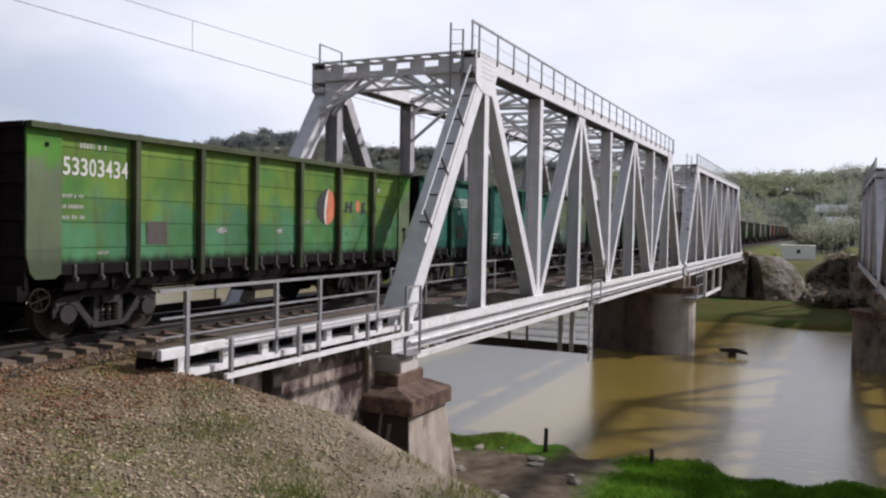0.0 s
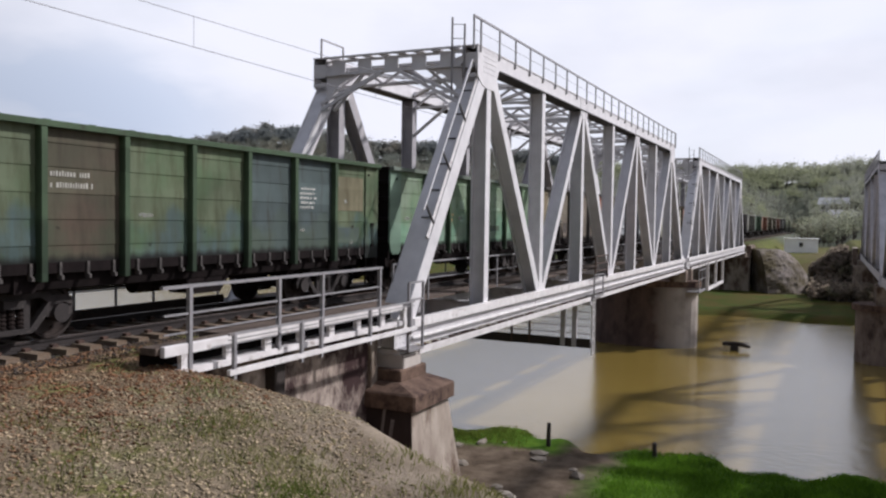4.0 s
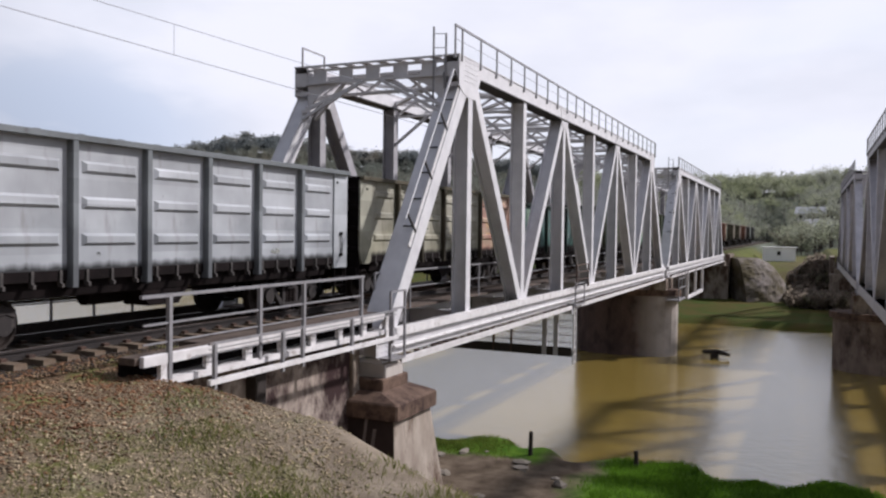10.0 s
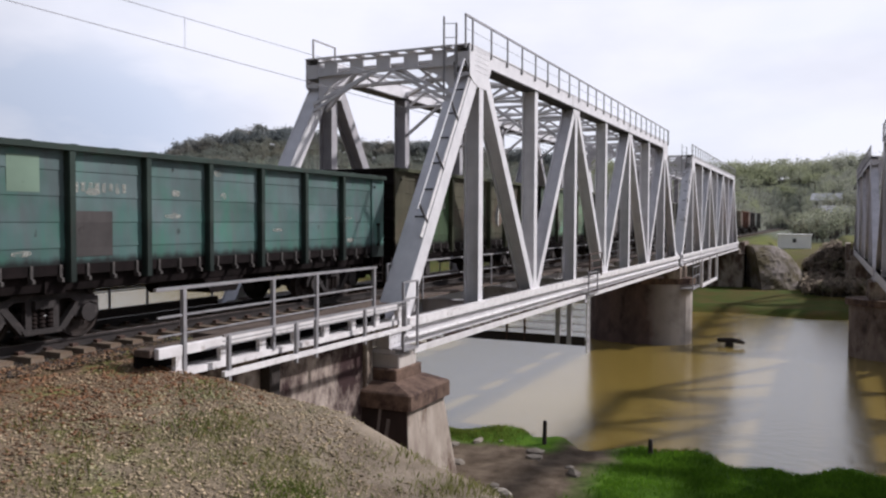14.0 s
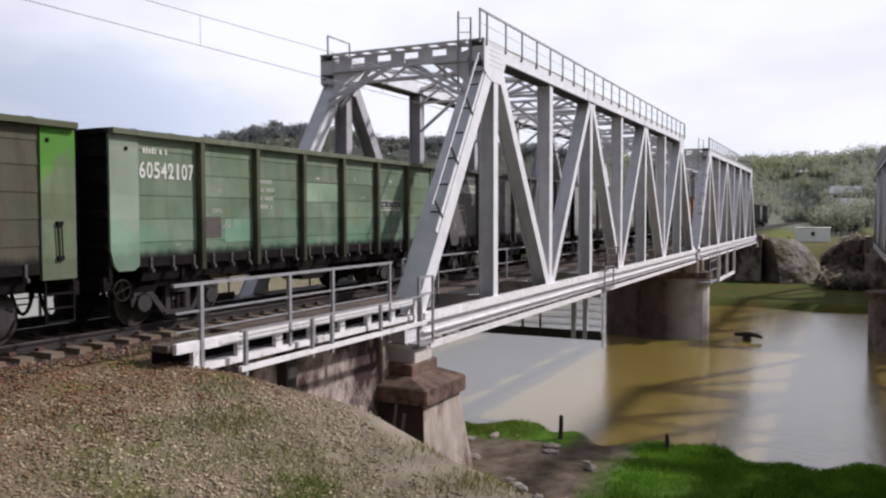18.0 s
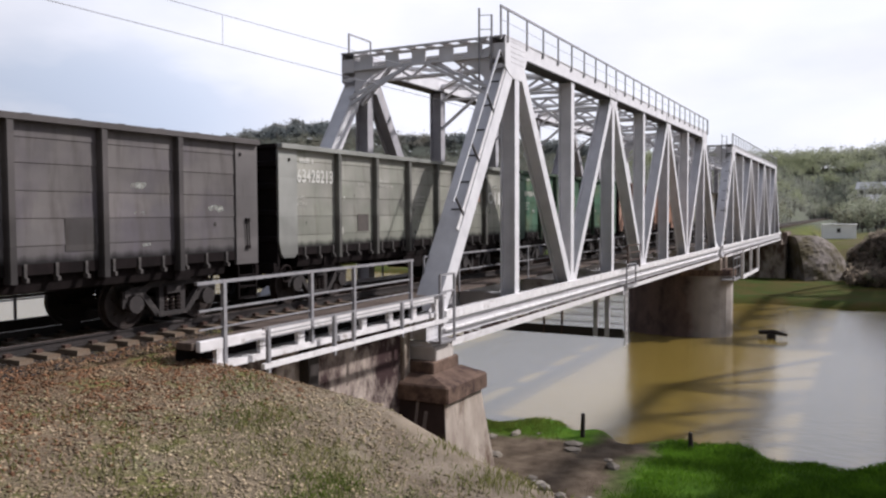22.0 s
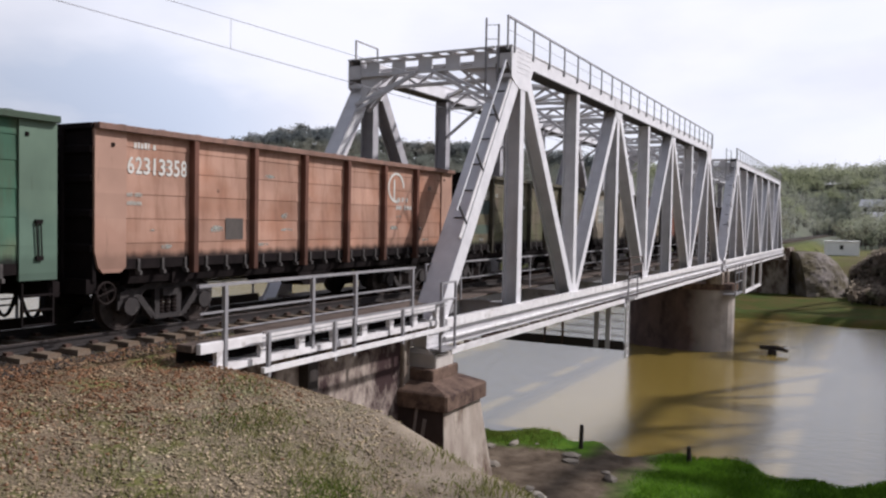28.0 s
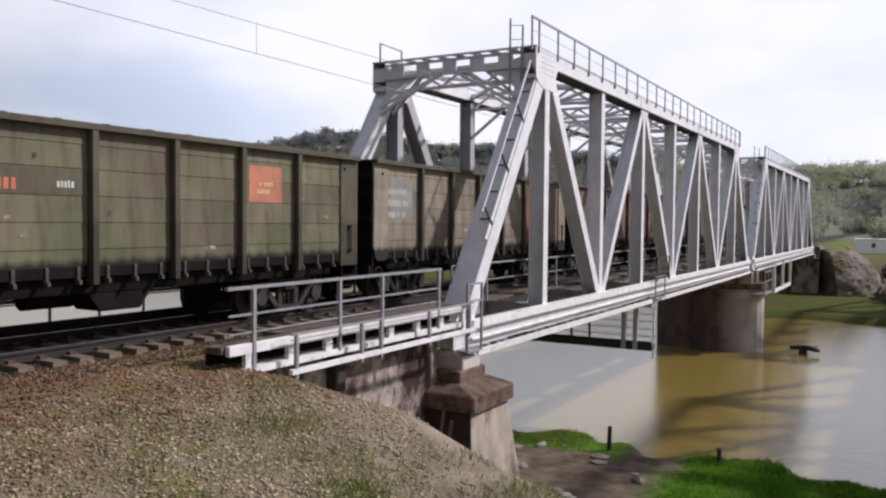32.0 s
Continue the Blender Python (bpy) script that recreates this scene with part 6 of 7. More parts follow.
def open_wagon(label, main, bays=None, corner=None, posts=None, pressed=False, rear=None, kit=None, rail=None):
    """One four-axle open wagon. bays: paints of single bays by number, counted from its leading end."""
    WM = kit or TALL
    w = thing("open_freight_wagon", label, "freight wagon", "wagons of the moving train")
    part("floor", None, M_UNDER, w, mesh=WM["floor"])
    part("centre_sill", None, M_UNDER, w, mesh=WM["centre_sill"])
    for y in POSTS[1:-1]:
        part("cross_beam", None, M_UNDER, w, mesh=WM["cross_beam"], at=pose(0, y, 0))
    part("brake_gear", None, M_UNDER, w, mesh=WM["cylinder"])
    part("brake_box", None, M_UNDER, w, mesh=WM["hopper"])
    dark = posts or main
    for side in (0, 1):
        for i in range(BAYS):
            y, size = POSTS[i] + 0.065, "end" if i in (0, BAYS - 1) else "mid"
            wide = POSTS[i + 1] - POSTS[i] - 0.13
            m = Matrix.Translation((0, y, 0)) if not side else Matrix.Translation((0, y + wide, 0)) @ MIRROR
            paint = (bays or {}).get(i, main)
            o = part("side_panel", None, main, w, mesh=WM[("pressed_" if pressed else "ribbed_") + size], at=m)
            paint_over(o, paint)
            if pressed:
                for z in (1.80, 2.45, 3.08):
                    paint_over(part("pressing", None, main, o, mesh=WM[f"pressing_{size}_{z}"]), paint)
            part("floor_hatch", None, M_UNDER, w, mesh=WM["hatch"], at=m)
        for i in range(1, BAYS):
            o = part("side_post", None, main, w, mesh=WM["post"], at=Matrix.Translation((0, POSTS[i], 0)) @ (MIRROR if side else Matrix()))
            paint_over(o, dark)
        for i in range(21):
            part("hatch_latch", None, M_LATCH, w, mesh=WM["latch"], at=Matrix.Translation((0, 0.95 + 0.56 * i, 0)) @ (MIRROR if side else Matrix()))
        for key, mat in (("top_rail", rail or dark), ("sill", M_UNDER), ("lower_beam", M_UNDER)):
            o = part(WM[key].name.split(".")[0], None, mat, w, mesh=WM[key], at=other_side(BODY) if side else None)
            paint_over(o, mat)
        for key, mat in (("corner_front", corner or main), ("corner_rear", rear or corner or main)):
            o = part("corner_plate", None, mat, w, mesh=WM[key], at=other_side(BODY) if side else None)
            paint_over(o, mat)
        part("hand_wheel", None, M_SPRING, w, mesh=WM["hand_wheel"], at=other_side(BODY) if side else None)
        part("step_ladder", None, M_UNDER, w, mesh=WM["step"], at=other_side(BODY) if side else None)
        part("bracket_bolt", None, M_UNDER, w, mesh=WM["bolt"], at=other_side(BODY) if side else None)
        part("bracket_bolt", None, M_UNDER, w, mesh=WM["bolt_rear"], at=other_side(BODY) if side else None)
        part("uncoupling_lever", None, M_UNDER, w, mesh=WM["lever"], at=other_side(BODY) if side else None)
        turn = other_side(BODY) if side else Matrix()
        # end walls are near-black: their shade is put into the colour
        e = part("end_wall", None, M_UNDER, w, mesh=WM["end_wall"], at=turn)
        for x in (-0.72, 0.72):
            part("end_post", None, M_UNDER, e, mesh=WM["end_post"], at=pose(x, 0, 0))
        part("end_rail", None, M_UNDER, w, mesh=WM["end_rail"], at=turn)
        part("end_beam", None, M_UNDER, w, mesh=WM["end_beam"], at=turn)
        part("coupler", None, M_BOGIE, w, mesh=WM["coupler"], at=other_side(BODY) if side else None)
        part("air_hose", None, M_RUBBER, w, mesh=WM["hose"], at=other_side(BODY) if side else None)
    bogie(w, 2.035)
    bogie(w, BODY - 2.035)
    return w


def bay(i, f=0.12):
    return POSTS[i] + f


P_LIME = wagon_paint("lime_green_coat", (122, 154, 64), (92, 148, 108), 2.5, grime=(104, 112, 68), grime_at=0.58, blotch=(78, 132, 66))
P_LIMECORNER = wagon_paint("bright_green_coat", (92, 148, 58), (116, 128, 100), 3.1, grime=(98, 108, 82), grime_at=0.6, sooty=False)
P_MOSS = wagon_paint("moss_brown_coat", (86, 92, 66), (74, 78, 58), grime_at=0.6, sooty=False)
P_TEAL = wagon_paint("teal_green_coat", (62, 124, 110), (54, 116, 104), grime=(48, 88, 80), grime_at=0.62, blotch=(74, 136, 118))
P_TEALPOST = wagon_paint("dark_teal_coat", (52, 100, 80), (44, 86, 70), sooty=False)
P_BLUEGREEN = wagon_paint("faded_blue_green_coat", (118, 130, 104), (98, 118, 116), 2.2, grime=(88, 92, 66), grime_at=0.54, blotch=(92, 116, 84))
P_BLUEGREY = wagon_paint("blue_grey_coat", (98, 112, 112), (98, 112, 100), 2.2, grime_at=0.62, blotch=(94, 108, 106))
P_MINT = wagon_paint("pale_mint_coat", (142, 168, 136), (128, 166, 140), 2.4, grime=(108, 120, 88), grime_at=0.6, blotch=(168, 186, 164))
P_MINTPLATE = wagon_paint("mint_grey_coat", (148, 174, 154), (138, 168, 148), grime_at=0.72, sooty=False)
P_MINTPOST = wagon_paint("green_post_coat", (84, 104, 80), (66, 84, 66), sooty=False)
P_TAUPE = wagon_paint("grey_brown_coat", (164, 156, 140), (152, 143, 130), grime=(122, 104, 96), grime_at=0.55, blotch=(146, 132, 124))
P_ORANGE = wagon_paint("orange_coat", (214, 138, 108), (198, 118, 92), 2.0, grime=(140, 98, 78), grime_at=0.6, blotch=(190, 132, 108))
P_TAN = wagon_paint("tan_coat", (156, 142, 116), (140, 126, 104), grime_at=0.66, sooty=False)
P_SILVER = wagon_paint("white_grey_coat", (214, 217, 222), (202, 206, 211), grime=(160, 154, 148), grime_at=0.66)
P_BEIGE = wagon_paint("beige_grey_coat", (200, 196, 180), (184, 180, 160), grime=(146, 138, 116), grime_at=0.6, blotch=(206, 204, 190))
P_PINK = wagon_paint("salmon_pink_coat", (212, 170, 156), (194, 144, 130), 2.3, grime=(196, 180, 154), grime_at=0.6, blotch=(216, 196, 168))
P_PALECORNER = wagon_paint("pale_corner_coat", (206, 204, 186), (190, 188, 168), grime_at=0.7, sooty=False)
P_FERNCORNER = wagon_paint("pale_fern_coat", (158, 172, 152), (144, 172, 148), grime_at=0.68, sooty=False)
P_SEA = wagon_paint("faded_teal_coat", (112, 134, 134), (96, 130, 126), 2.4, grime=(112, 122, 124), grime_at=0.52, blotch=(84, 134, 118))
P_SEAPOST = wagon_paint("teal_black_coat", (58, 72, 66), (48, 60, 56), sooty=False)
P_OLIVE = wagon_paint("dull_olive_coat", (102, 99, 82), (94, 97, 79), grime=(82, 76, 62), grime_at=0.56, blotch=(108, 92, 80))
P_OLIVEGREEN = wagon_paint("olive_green_coat", (92, 122, 84), (84, 106, 78), grime=(84, 82, 62), grime_at=0.58)
P_FERN = wagon_paint("fern_green_coat", (124, 142, 116), (112, 146, 120), 2.2, grime=(120, 124, 104), grime_at=0.58, blotch=(146, 158, 138))
P_FERNPOST = wagon_paint("fern_post_coat", (92, 94, 74), (78, 82, 64), sooty=False)
P_CHARCOAL = wagon_paint("charcoal_coat", (132, 126, 124), (122, 117, 116), grime=(100, 93, 90), grime_at=0.58, blotch=(112, 106, 112))
P_CHARPOST = wagon_paint("black_grey_coat", (98, 93, 92), (84, 80, 79), sooty=False)
P_GREY = wagon_paint("olive_grey_coat", (176, 174, 164), (166, 166, 154), grime=(140, 136, 122), grime_at=0.62, blotch=(160, 162, 148))
P_GREYPLATE = wagon_paint("light_grey_coat", (172, 172, 166), (162, 162, 156), grime_at=0.72, sooty=False)
P_GREYPOST = wagon_paint("grey_post_coat", (128, 127, 121), (114, 112, 107), sooty=False)
P_PINE = wagon_paint("pine_green_coat", (84, 126, 102), (92, 128, 106), grime=(92, 98, 78), grime_at=0.56, blotch=(118, 128, 100))
P_PINEPOST = wagon_paint("dark_pine_coat", (76, 92, 76), (66, 80, 66), sooty=False)
P_CLAY = wagon_paint("clay_brown_coat", (212, 168, 146), (206, 162, 140), grime=(170, 126, 104), grime_at=0.56, blotch=(190, 138, 112))
P_CLAYPOST = wagon_paint("dark_clay_coat", (128, 88, 74), (110, 76, 64), sooty=False)
P_KHAKI = wagon_paint("khaki_coat", (132, 127, 103), (122, 122, 94), 2.2, grime=(96, 88, 66), grime_at=0.56, blotch=(134, 120, 106))
P_KHAKIPLATE = wagon_paint("grass_green_plate_coat", (122, 128, 110), (108, 118, 96), grime_at=0.66, sooty=False)
P_KHAKIPOST = wagon_paint("khaki_post_coat", (100, 94, 80), (88, 82, 70), sooty=False)
P_CREAM = wagon_paint("cream_grey_coat", (172, 160, 142), (158, 146, 130), grime=(118, 104, 88), grime_at=0.56)
P_RED = wagon_paint("faded_red_coat", (164, 108, 88), (146, 92, 76), grime=(140, 112, 96), grime_at=0.58)
P_ROSE = wagon_paint("rose_grey_coat", (148, 132, 124), (138, 122, 114), grime=(126, 104, 94), grime_at=0.58)
P_PALETEAL = wagon_paint("pale_teal_coat", (168, 178, 172), (150, 166, 158), grime_at=0.62)

M_MARK_DULL = surface("dull_red_mark", lin(128, 104, 88, 0.58), lin(112, 96, 80, 0.58), 3.0, 0.8, 0.0, 0.0, 30)

P_TEALCORNER = wagon_paint("clean_teal_coat", (64, 130, 110), (57, 122, 104), grime_at=0.7, sooty=False)
P_PINECORNER = wagon_paint("clean_pine_coat", (116, 138, 120), (108, 132, 116), grime_at=0.7, sooty=False)
P_CLAYCORNER = wagon_paint("clean_clay_coat", (206, 166, 146), (200, 158, 138), grime_at=0.66, sooty=False)
P_SILVERPOST = wagon_paint("blue_grey_post_coat", (146, 151, 154), (132, 136, 140), grime=(104, 102, 100), grime_at=0.66, sooty=False)
P_SILVERCORNER = wagon_paint("clean_silver_coat", (212, 216, 220), (204, 208, 212), grime_at=0.72, sooty=False)
P_CHARCORNER = wagon_paint("clean_charcoal_coat", (126, 121, 120), (118, 113, 112), grime_at=0.68, sooty=False)
P_MINTRAIL = wagon_paint("dusty_mint_rail_coat", (138, 150, 138), (130, 142, 130), grime=(104, 104, 96), grime_at=0.58, sooty=False)
P_MINTPATCH = wagon_paint("pale_mint_patch_coat", (160, 184, 160), (152, 180, 162), grime=(130, 146, 124), grime_at=0.56, sooty=False)
P_FERNRAIL = wagon_paint("dusty_fern_rail_coat", (122, 126, 106), (114, 118, 100), grime=(92, 90, 78), grime_at=0.58, sooty=False)
P_CLAYRAIL = wagon_paint("dusty_clay_rail_coat", (158, 124, 110), (146, 114, 102), grime=(104, 88, 80), grime_at=0.58, sooty=False)

TRAIN = []


def join_train(w):
    TRAIN.append(w)
    return w


w = join_train(open_wagon("lime and teal green open wagon with an orange round mark", P_LIME, corner=P_LIMECORNER, posts=P_MOSS))
writing(w, "53303434", bay(0, 0.09), 2.72, 1.43, M_LETTER)
bars(w, bay(0, 0.45), 3.1, 1, 0.8, 0.15, M_LETTER_DIM)
bars(w, bay(0, 0.1), 2.42, 3, 0.6, 0.07, M_LETTER_DIM, 2.6)
crescent(w, POSTS[4] + 0.80, 2.6, 0.47, M_MARK_ORANGE)
mark(w, [(POSTS[5] + a, 2.45 + b) for a, b in ((0.36, 0.0), (0.48, 0.02), (0.50, 0.12), (0.60, 0.13), (0.60, 0.0), (0.72, 0.02), (0.76, 0.33), (0.64, 0.32), (0.62, 0.22), (0.52, 0.21), (0.52, 0.31), (0.40, 0.3))], M_MARK_BLACK)
box_mark(w, POSTS[5] + 0.92, POSTS[5] + 1.1, 2.5, 2.8, M_MARK_ORANGE)
mark(w, [(POSTS[5] + a, 2.42 + b) for a, b in ((1.18, 0.0), (1.28, 0.0), (1.30, 0.14), (1.42, 0.02), (1.44, 0.1), (1.36, 0.2), (1.42, 0.36), (1.22, 0.34))], M_MARK_BLACK)
part("data_plate", None, M_PLATE, w, mesh=WM["square"], at=pose(0, bay(1, -0.4), 0))

w = join_train(open_wagon("dark teal green open wagon with crisp white stencils", P_TEAL, corner=P_TEALCORNER, posts=P_TEALPOST))
writing(w, "52927530", bay(1, 0.09), 2.62, 1.43, M_LETTER)
bars(w, bay(1, 0.75), 2.45, 1, 0.2, 0.16, M_LETTER, seed=70)
bars(w, bay(0, 0.6), 1.95, 1, 0.35, 0.1, M_LETTER, seed=71)
bars(w, bay(2, 0.4), 2.62, 1, 0.4, 0.07, M_LETTER, seed=72)
bars(w, bay(2, 0.6), 1.65, 2, 0.5, 0.07, M_LETTER, seed=73)
bars(w, bay(0, 0.2), 3.0, 1, 0.9, 0.18, M_LETTER)
bars(w, bay(0, 0.5), 2.4, 2, 0.6, 0.08, M_LETTER)
bars(w, bay(2, 0.5), 2.1, 2, 0.7, 0.06, M_LETTER, seed=3)
bars(w, bay(3, 0.2), 1.8, 2, 1.1, 0.07, M_LETTER, seed=5)
bars(w, bay(5, 0.3), 2.2, 6, 0.8, 0.05, M_LETTER, seed=6)
crescent(w, POSTS[4] + 0.78, 2.65, 0.42, M_MARK_DULL, 0.8)
bars(w, bay(5, 0.2), 2.75, 1, 1.1, 0.3, M_MARK_BLACK, seed=8)
part("data_plate", None, M_PLATE, w, mesh=WM["square"], at=pose(0, bay(1, -0.1), 0))

w = join_train(open_wagon("faded blue-green open wagon with patched panels", P_BLUEGREEN, {1: P_OLIVE, 4: P_BLUEGREY, 5: P_BLUEGREY}, posts=P_MINTPOST))
bars(w, bay(5, 0.3), 2.75, 5, 0.8, 0.06, M_LETTER, seed=11)
bars(w, bay(1, 0.2), 2.7, 2, 1.0, 0.1, M_LETTER_DIM, seed=12)
patch(w, 5, 0.1, 1.5, 2.35, 3.05, P_BLUEGREY)
patch(w, 6, 0.1, 1.4, 2.4, 3.3, P_KHAKI)
patch(w, 6, 0.1, 1.2, 1.55, 1.95, P_BLUEGREY)

w = join_train(open_wagon("pale mint green open wagon with faded stencils", P_MINT, rail=P_MINTRAIL, corner=P_MINTPLATE, posts=P_MINTPOST))
digits(w, bay(1, 0.08), 2.78, 1.25, 0.22, M_LETTER_DIM)
patch(w, 1, 0.1, 0.6, 2.6, 2.74, P_MINTPATCH)
patch(w, 1, 0.85, 0.6, 1.5, 1.85, P_MINTPATCH)
patch(w, 2, 0.1, 0.5, 2.58, 2.9, P_MINTPATCH)
patch(w, 2, 0.98, 0.45, 2.58, 2.9, P_MINTPATCH)
patch(w, 2, 1.1, 0.28, 2.15, 2.42, P_MINTPATCH)
patch(w, 3, 0.35, 0.8, 1.5, 1.92, P_MINTPATCH)
patch(w, 4, 0.15, 1.15, 2.58, 2.68, P_MINTPATCH)
patch(w, 4, 0.2, 1.1, 1.8, 2.0, P_BLUEGREEN)
bars(w, bay(2, 0.1), 2.25, 2, 0.55, 0.09, M_MARK_CREAM, seed=14)
bars(w, bay(3, 0.7), 2.25, 2, 0.3, 0.07, M_LETTER_DIM, seed=15)
board_mark(w, bay(5, 0.08), bay(5, 1.28), 2.36, 2.54, 17)
part("data_plate", None, M_PLATE, w, mesh=WM["square"], at=pose(0, bay(1, -0.5), 0))

w = join_train(open_wagon("grey-brown open wagon with orange rear panels", P_TAUPE, {5: P_ORANGE, 6: P_ORANGE}, corner=P_TAN, posts=P_CHARPOST, rear=P_TAN))
writing(w, "62832234", bay(0, 0.09), 2.75, 1.43, M_LETTER)
bars(w, bay(0, 0.3), 3.1, 1, 0.8, 0.15, M_LETTER_DIM)
mark(w, [(9.80, 2.62), (9.80, 2.52), (10.0, 2.52), (10.0, 1.9), (10.16, 1.96), (10.18, 2.62)], M_MARK_CREAM)
for y0, y1, z0, z1 in ((10.40, 10.47, 2.2, 2.55), (10.50, 10.57, 2.2, 2.5), (10.62, 10.70, 2.2, 2.52), (11.02, 11.10, 2.22, 2.5)):
    box_mark(w, y0, y1, z0, z1, M_MARK_CREAM)
disc(w, 11.38, 2.42, 0.28, 0.32, M_MARK_CREAM, "ring_mark", inner=0.62)
part("paint_patch", Shape().slab([(bay(4, 1.0), 1.42), (bay(4, 1.53), 1.42), (bay(4, 1.53), 3.3)], "x", 1.45, 1.4976), P_ORANGE, w)
part("data_plate", None, M_PLATE, w, mesh=WM["square"], at=pose(0, bay(1, 0.2), 0))

w = join_train(open_wagon("white-grey open wagon with pressed side panels", P_SILVER, corner=P_SILVERCORNER, posts=P_SILVERPOST, pressed=True))
w = join_train(open_wagon("beige open wagon with pressed panels, salmon pink at the rear", P_BEIGE, {5: P_PINK, 6: P_PINK}, corner=P_PALECORNER, rear=P_PINK, posts=P_KHAKIPOST, pressed=True, kit=MIDDLE))
bars(w, bay(5, 0.8), 2.2, 2, 0.6, 0.2, M_MARK_CREAM, seed=20)
bars(w, bay(6, 0.3), 2.4, 2, 0.6, 0.2, M_MARK_CREAM, seed=21)
w = join_train(open_wagon("faded teal open wagon with peeling paint", P_SEA, posts=P_SEAPOST, kit=LOW))
digits(w, bay(1, 0.12), 2.62, 1.2, 0.18, M_SCUFF_PALE)
patch(w, 1, 0.1, 0.85, 1.5, 2.3, P_CHARPOST)
patch(w, 0, 0.5, 0.6, 2.6, 3.2, P_MINTPLATE)
w = join_train(open_wagon("dull olive open wagon with a pale round mark", P_OLIVE, {1: P_OLIVEGREEN}, posts=P_FERNPOST, rear=P_LIMECORNER))
crescent(w, POSTS[4] + 0.80, 2.38, 0.45, M_MARK_DULL, 0.9)
patch(w, 3, 0.5, 1.0, 2.3, 3.0, P_BLUEGREEN)
digits(w, bay(1, 0.15), 2.55, 1.25, 0.2, M_SCUFF_PALE)
w = join_train(open_wagon("fern green open wagon with dusty posts", P_FERN, rail=P_FERNRAIL, corner=P_FERNCORNER, posts=P_FERNPOST, rear=P_FERN))
writing(w, "60542107", bay(0, 0.09), 2.68, 1.43, M_LETTER)
bars(w, bay(0, 0.2), 3.05, 1, 0.9, 0.16, M_LETTER)
bars(w, bay(2, 0.2), 2.75, 4, 0.6, 0.1, M_LETTER_DIM, seed=25)
patch(w, 1, 0.75, 0.9, 1.6, 2.1, P_MINT)
patch(w, 3, 0.1, 1.5, 2.5, 2.96, P_MINT)
board_mark(w, bay(5, 0.06), bay(5, 1.42), 2.38, 2.58, 26)
box_mark(w, bay(5, 0.06), bay(5, 1.42), 2.29, 2.34, M_LETTER_DIM)
patch(w, 6, 0.1, 0.45, 2.2, 3.3, P_BLUEGREEN)
part("data_plate", None, M_PLATE, w, mesh=WM["square"], at=pose(0, bay(1, -0.6), 0))
w = join_train(open_wagon("charcoal grey open wagon with white stencils", P_CHARCOAL, corner=P_CHARCORNER, posts=P_CHARPOST))
writing(w, "63403000", bay(0, 0.09), 2.72, 1.43, M_LETTER)
bars(w, bay(0, 0.2), 2.35, 2, 0.5, 0.08, M_LETTER_DIM)
bars(w, bay(0, 0.4), 3.08, 1, 0.5, 0.14, M_LETTER_DIM)
bars(w, bay(0, 1.2), 2.4, 1, 0.2, 0.14, M_LETTER_DIM)
disc(w, bay(0, 0.72), 1.85, 0.15, 0.24, M_SCUFF_PALE, "chalk_smear")
disc(w, 0.36, 1.78, 0.1, 0.16, M_SCUFF_PALE, "chalk_smear", lift=0.07)
bars(w, bay(1, 0.2), 2.75, 1, 1.1, 0.08, M_LETTER_DIM, seed=28)
bars(w, bay(3, 0.2), 3.0, 1, 1.1, 0.2, M_MARK_DULL, seed=29)
bars(w, bay(3, 0.2), 2.7, 2, 1.0, 0.07, M_LETTER_DIM, seed=30)
patch(w, 3, 0.15, 1.4, 3.36, 3.56, P_ROSE)
patch(w, 4, 1.0, 0.6, 1.55, 2.1, P_CHARPOST)
w = join_train(open_wagon("light olive-grey open wagon with a faded red patch", P_GREY, rail=P_GREYPLATE, corner=P_GREYPLATE, posts=P_GREYPOST))
writing(w, "63428213", bay(0, 0.09), 2.70, 1.43, M_LETTER)
bars(w, bay(0, 0.2), 3.06, 1, 0.9, 0.18, M_LETTER)
bars(w, bay(0, 0.1), 2.4, 2, 0.5, 0.08, M_LETTER_DIM, seed=31)
bars(w, bay(2, 0.1), 2.85, 2, 1.0, 0.07, M_LETTER_DIM, seed=32)
bars(w, bay(3, 0.4), 2.5, 3, 0.8, 0.06, M_LETTER_DIM, seed=33)
patch(w, 5, 0.35, 1.1, 2.54, 3.0, P_PINK)
bars(w, bay(5, 0.4), 2.75, 1, 0.9, 0.12, M_MARK_RED, 1.2, seed=34)
disc(w, 11.44, 2.56, 0.23, 0.20, M_LETTER, "ring_mark", inner=0.66)
box_mark(w, 11.76, 11.84, 2.45, 2.88, M_LETTER)
mark(w, [(12.02, 2.45), (12.33, 2.45), (12.26, 2.68), (12.33, 2.88), (12.02, 2.88), (12.09, 2.68)], M_LETTER)
bars(w, bay(1, 0.32), 2.42, 1, 0.09, 0.09, M_LETTER, seed=47)
bars(w, bay(1, 0.12), 1.62, 1, 0.2, 0.18, M_LETTER_DIM, seed=48)
bars(w, bay(1, 0.95), 2.74, 1, 0.42, 0.1, M_LETTER_DIM, seed=49)
part("data_plate", None, M_PLATE, w, mesh=WM["square"], at=pose(0, bay(1, 0.2), 0))
w = join_train(open_wagon("pine green open wagon with worn stencils", P_PINE, corner=P_PINECORNER, posts=P_PINEPOST))
digits(w, bay(0, 0.15), 2.78, 1.3, 0.2, M_LETTER_DIM)
patch(w, 1, 0.15, 1.2, 3.0, 3.3, P_ROSE)
patch(w, 3, 0.2, 0.8, 2.6, 2.9, P_ROSE)
bars(w, bay(3, 0.2), 2.75, 2, 0.9, 0.07, M_LETTER_DIM, seed=50)
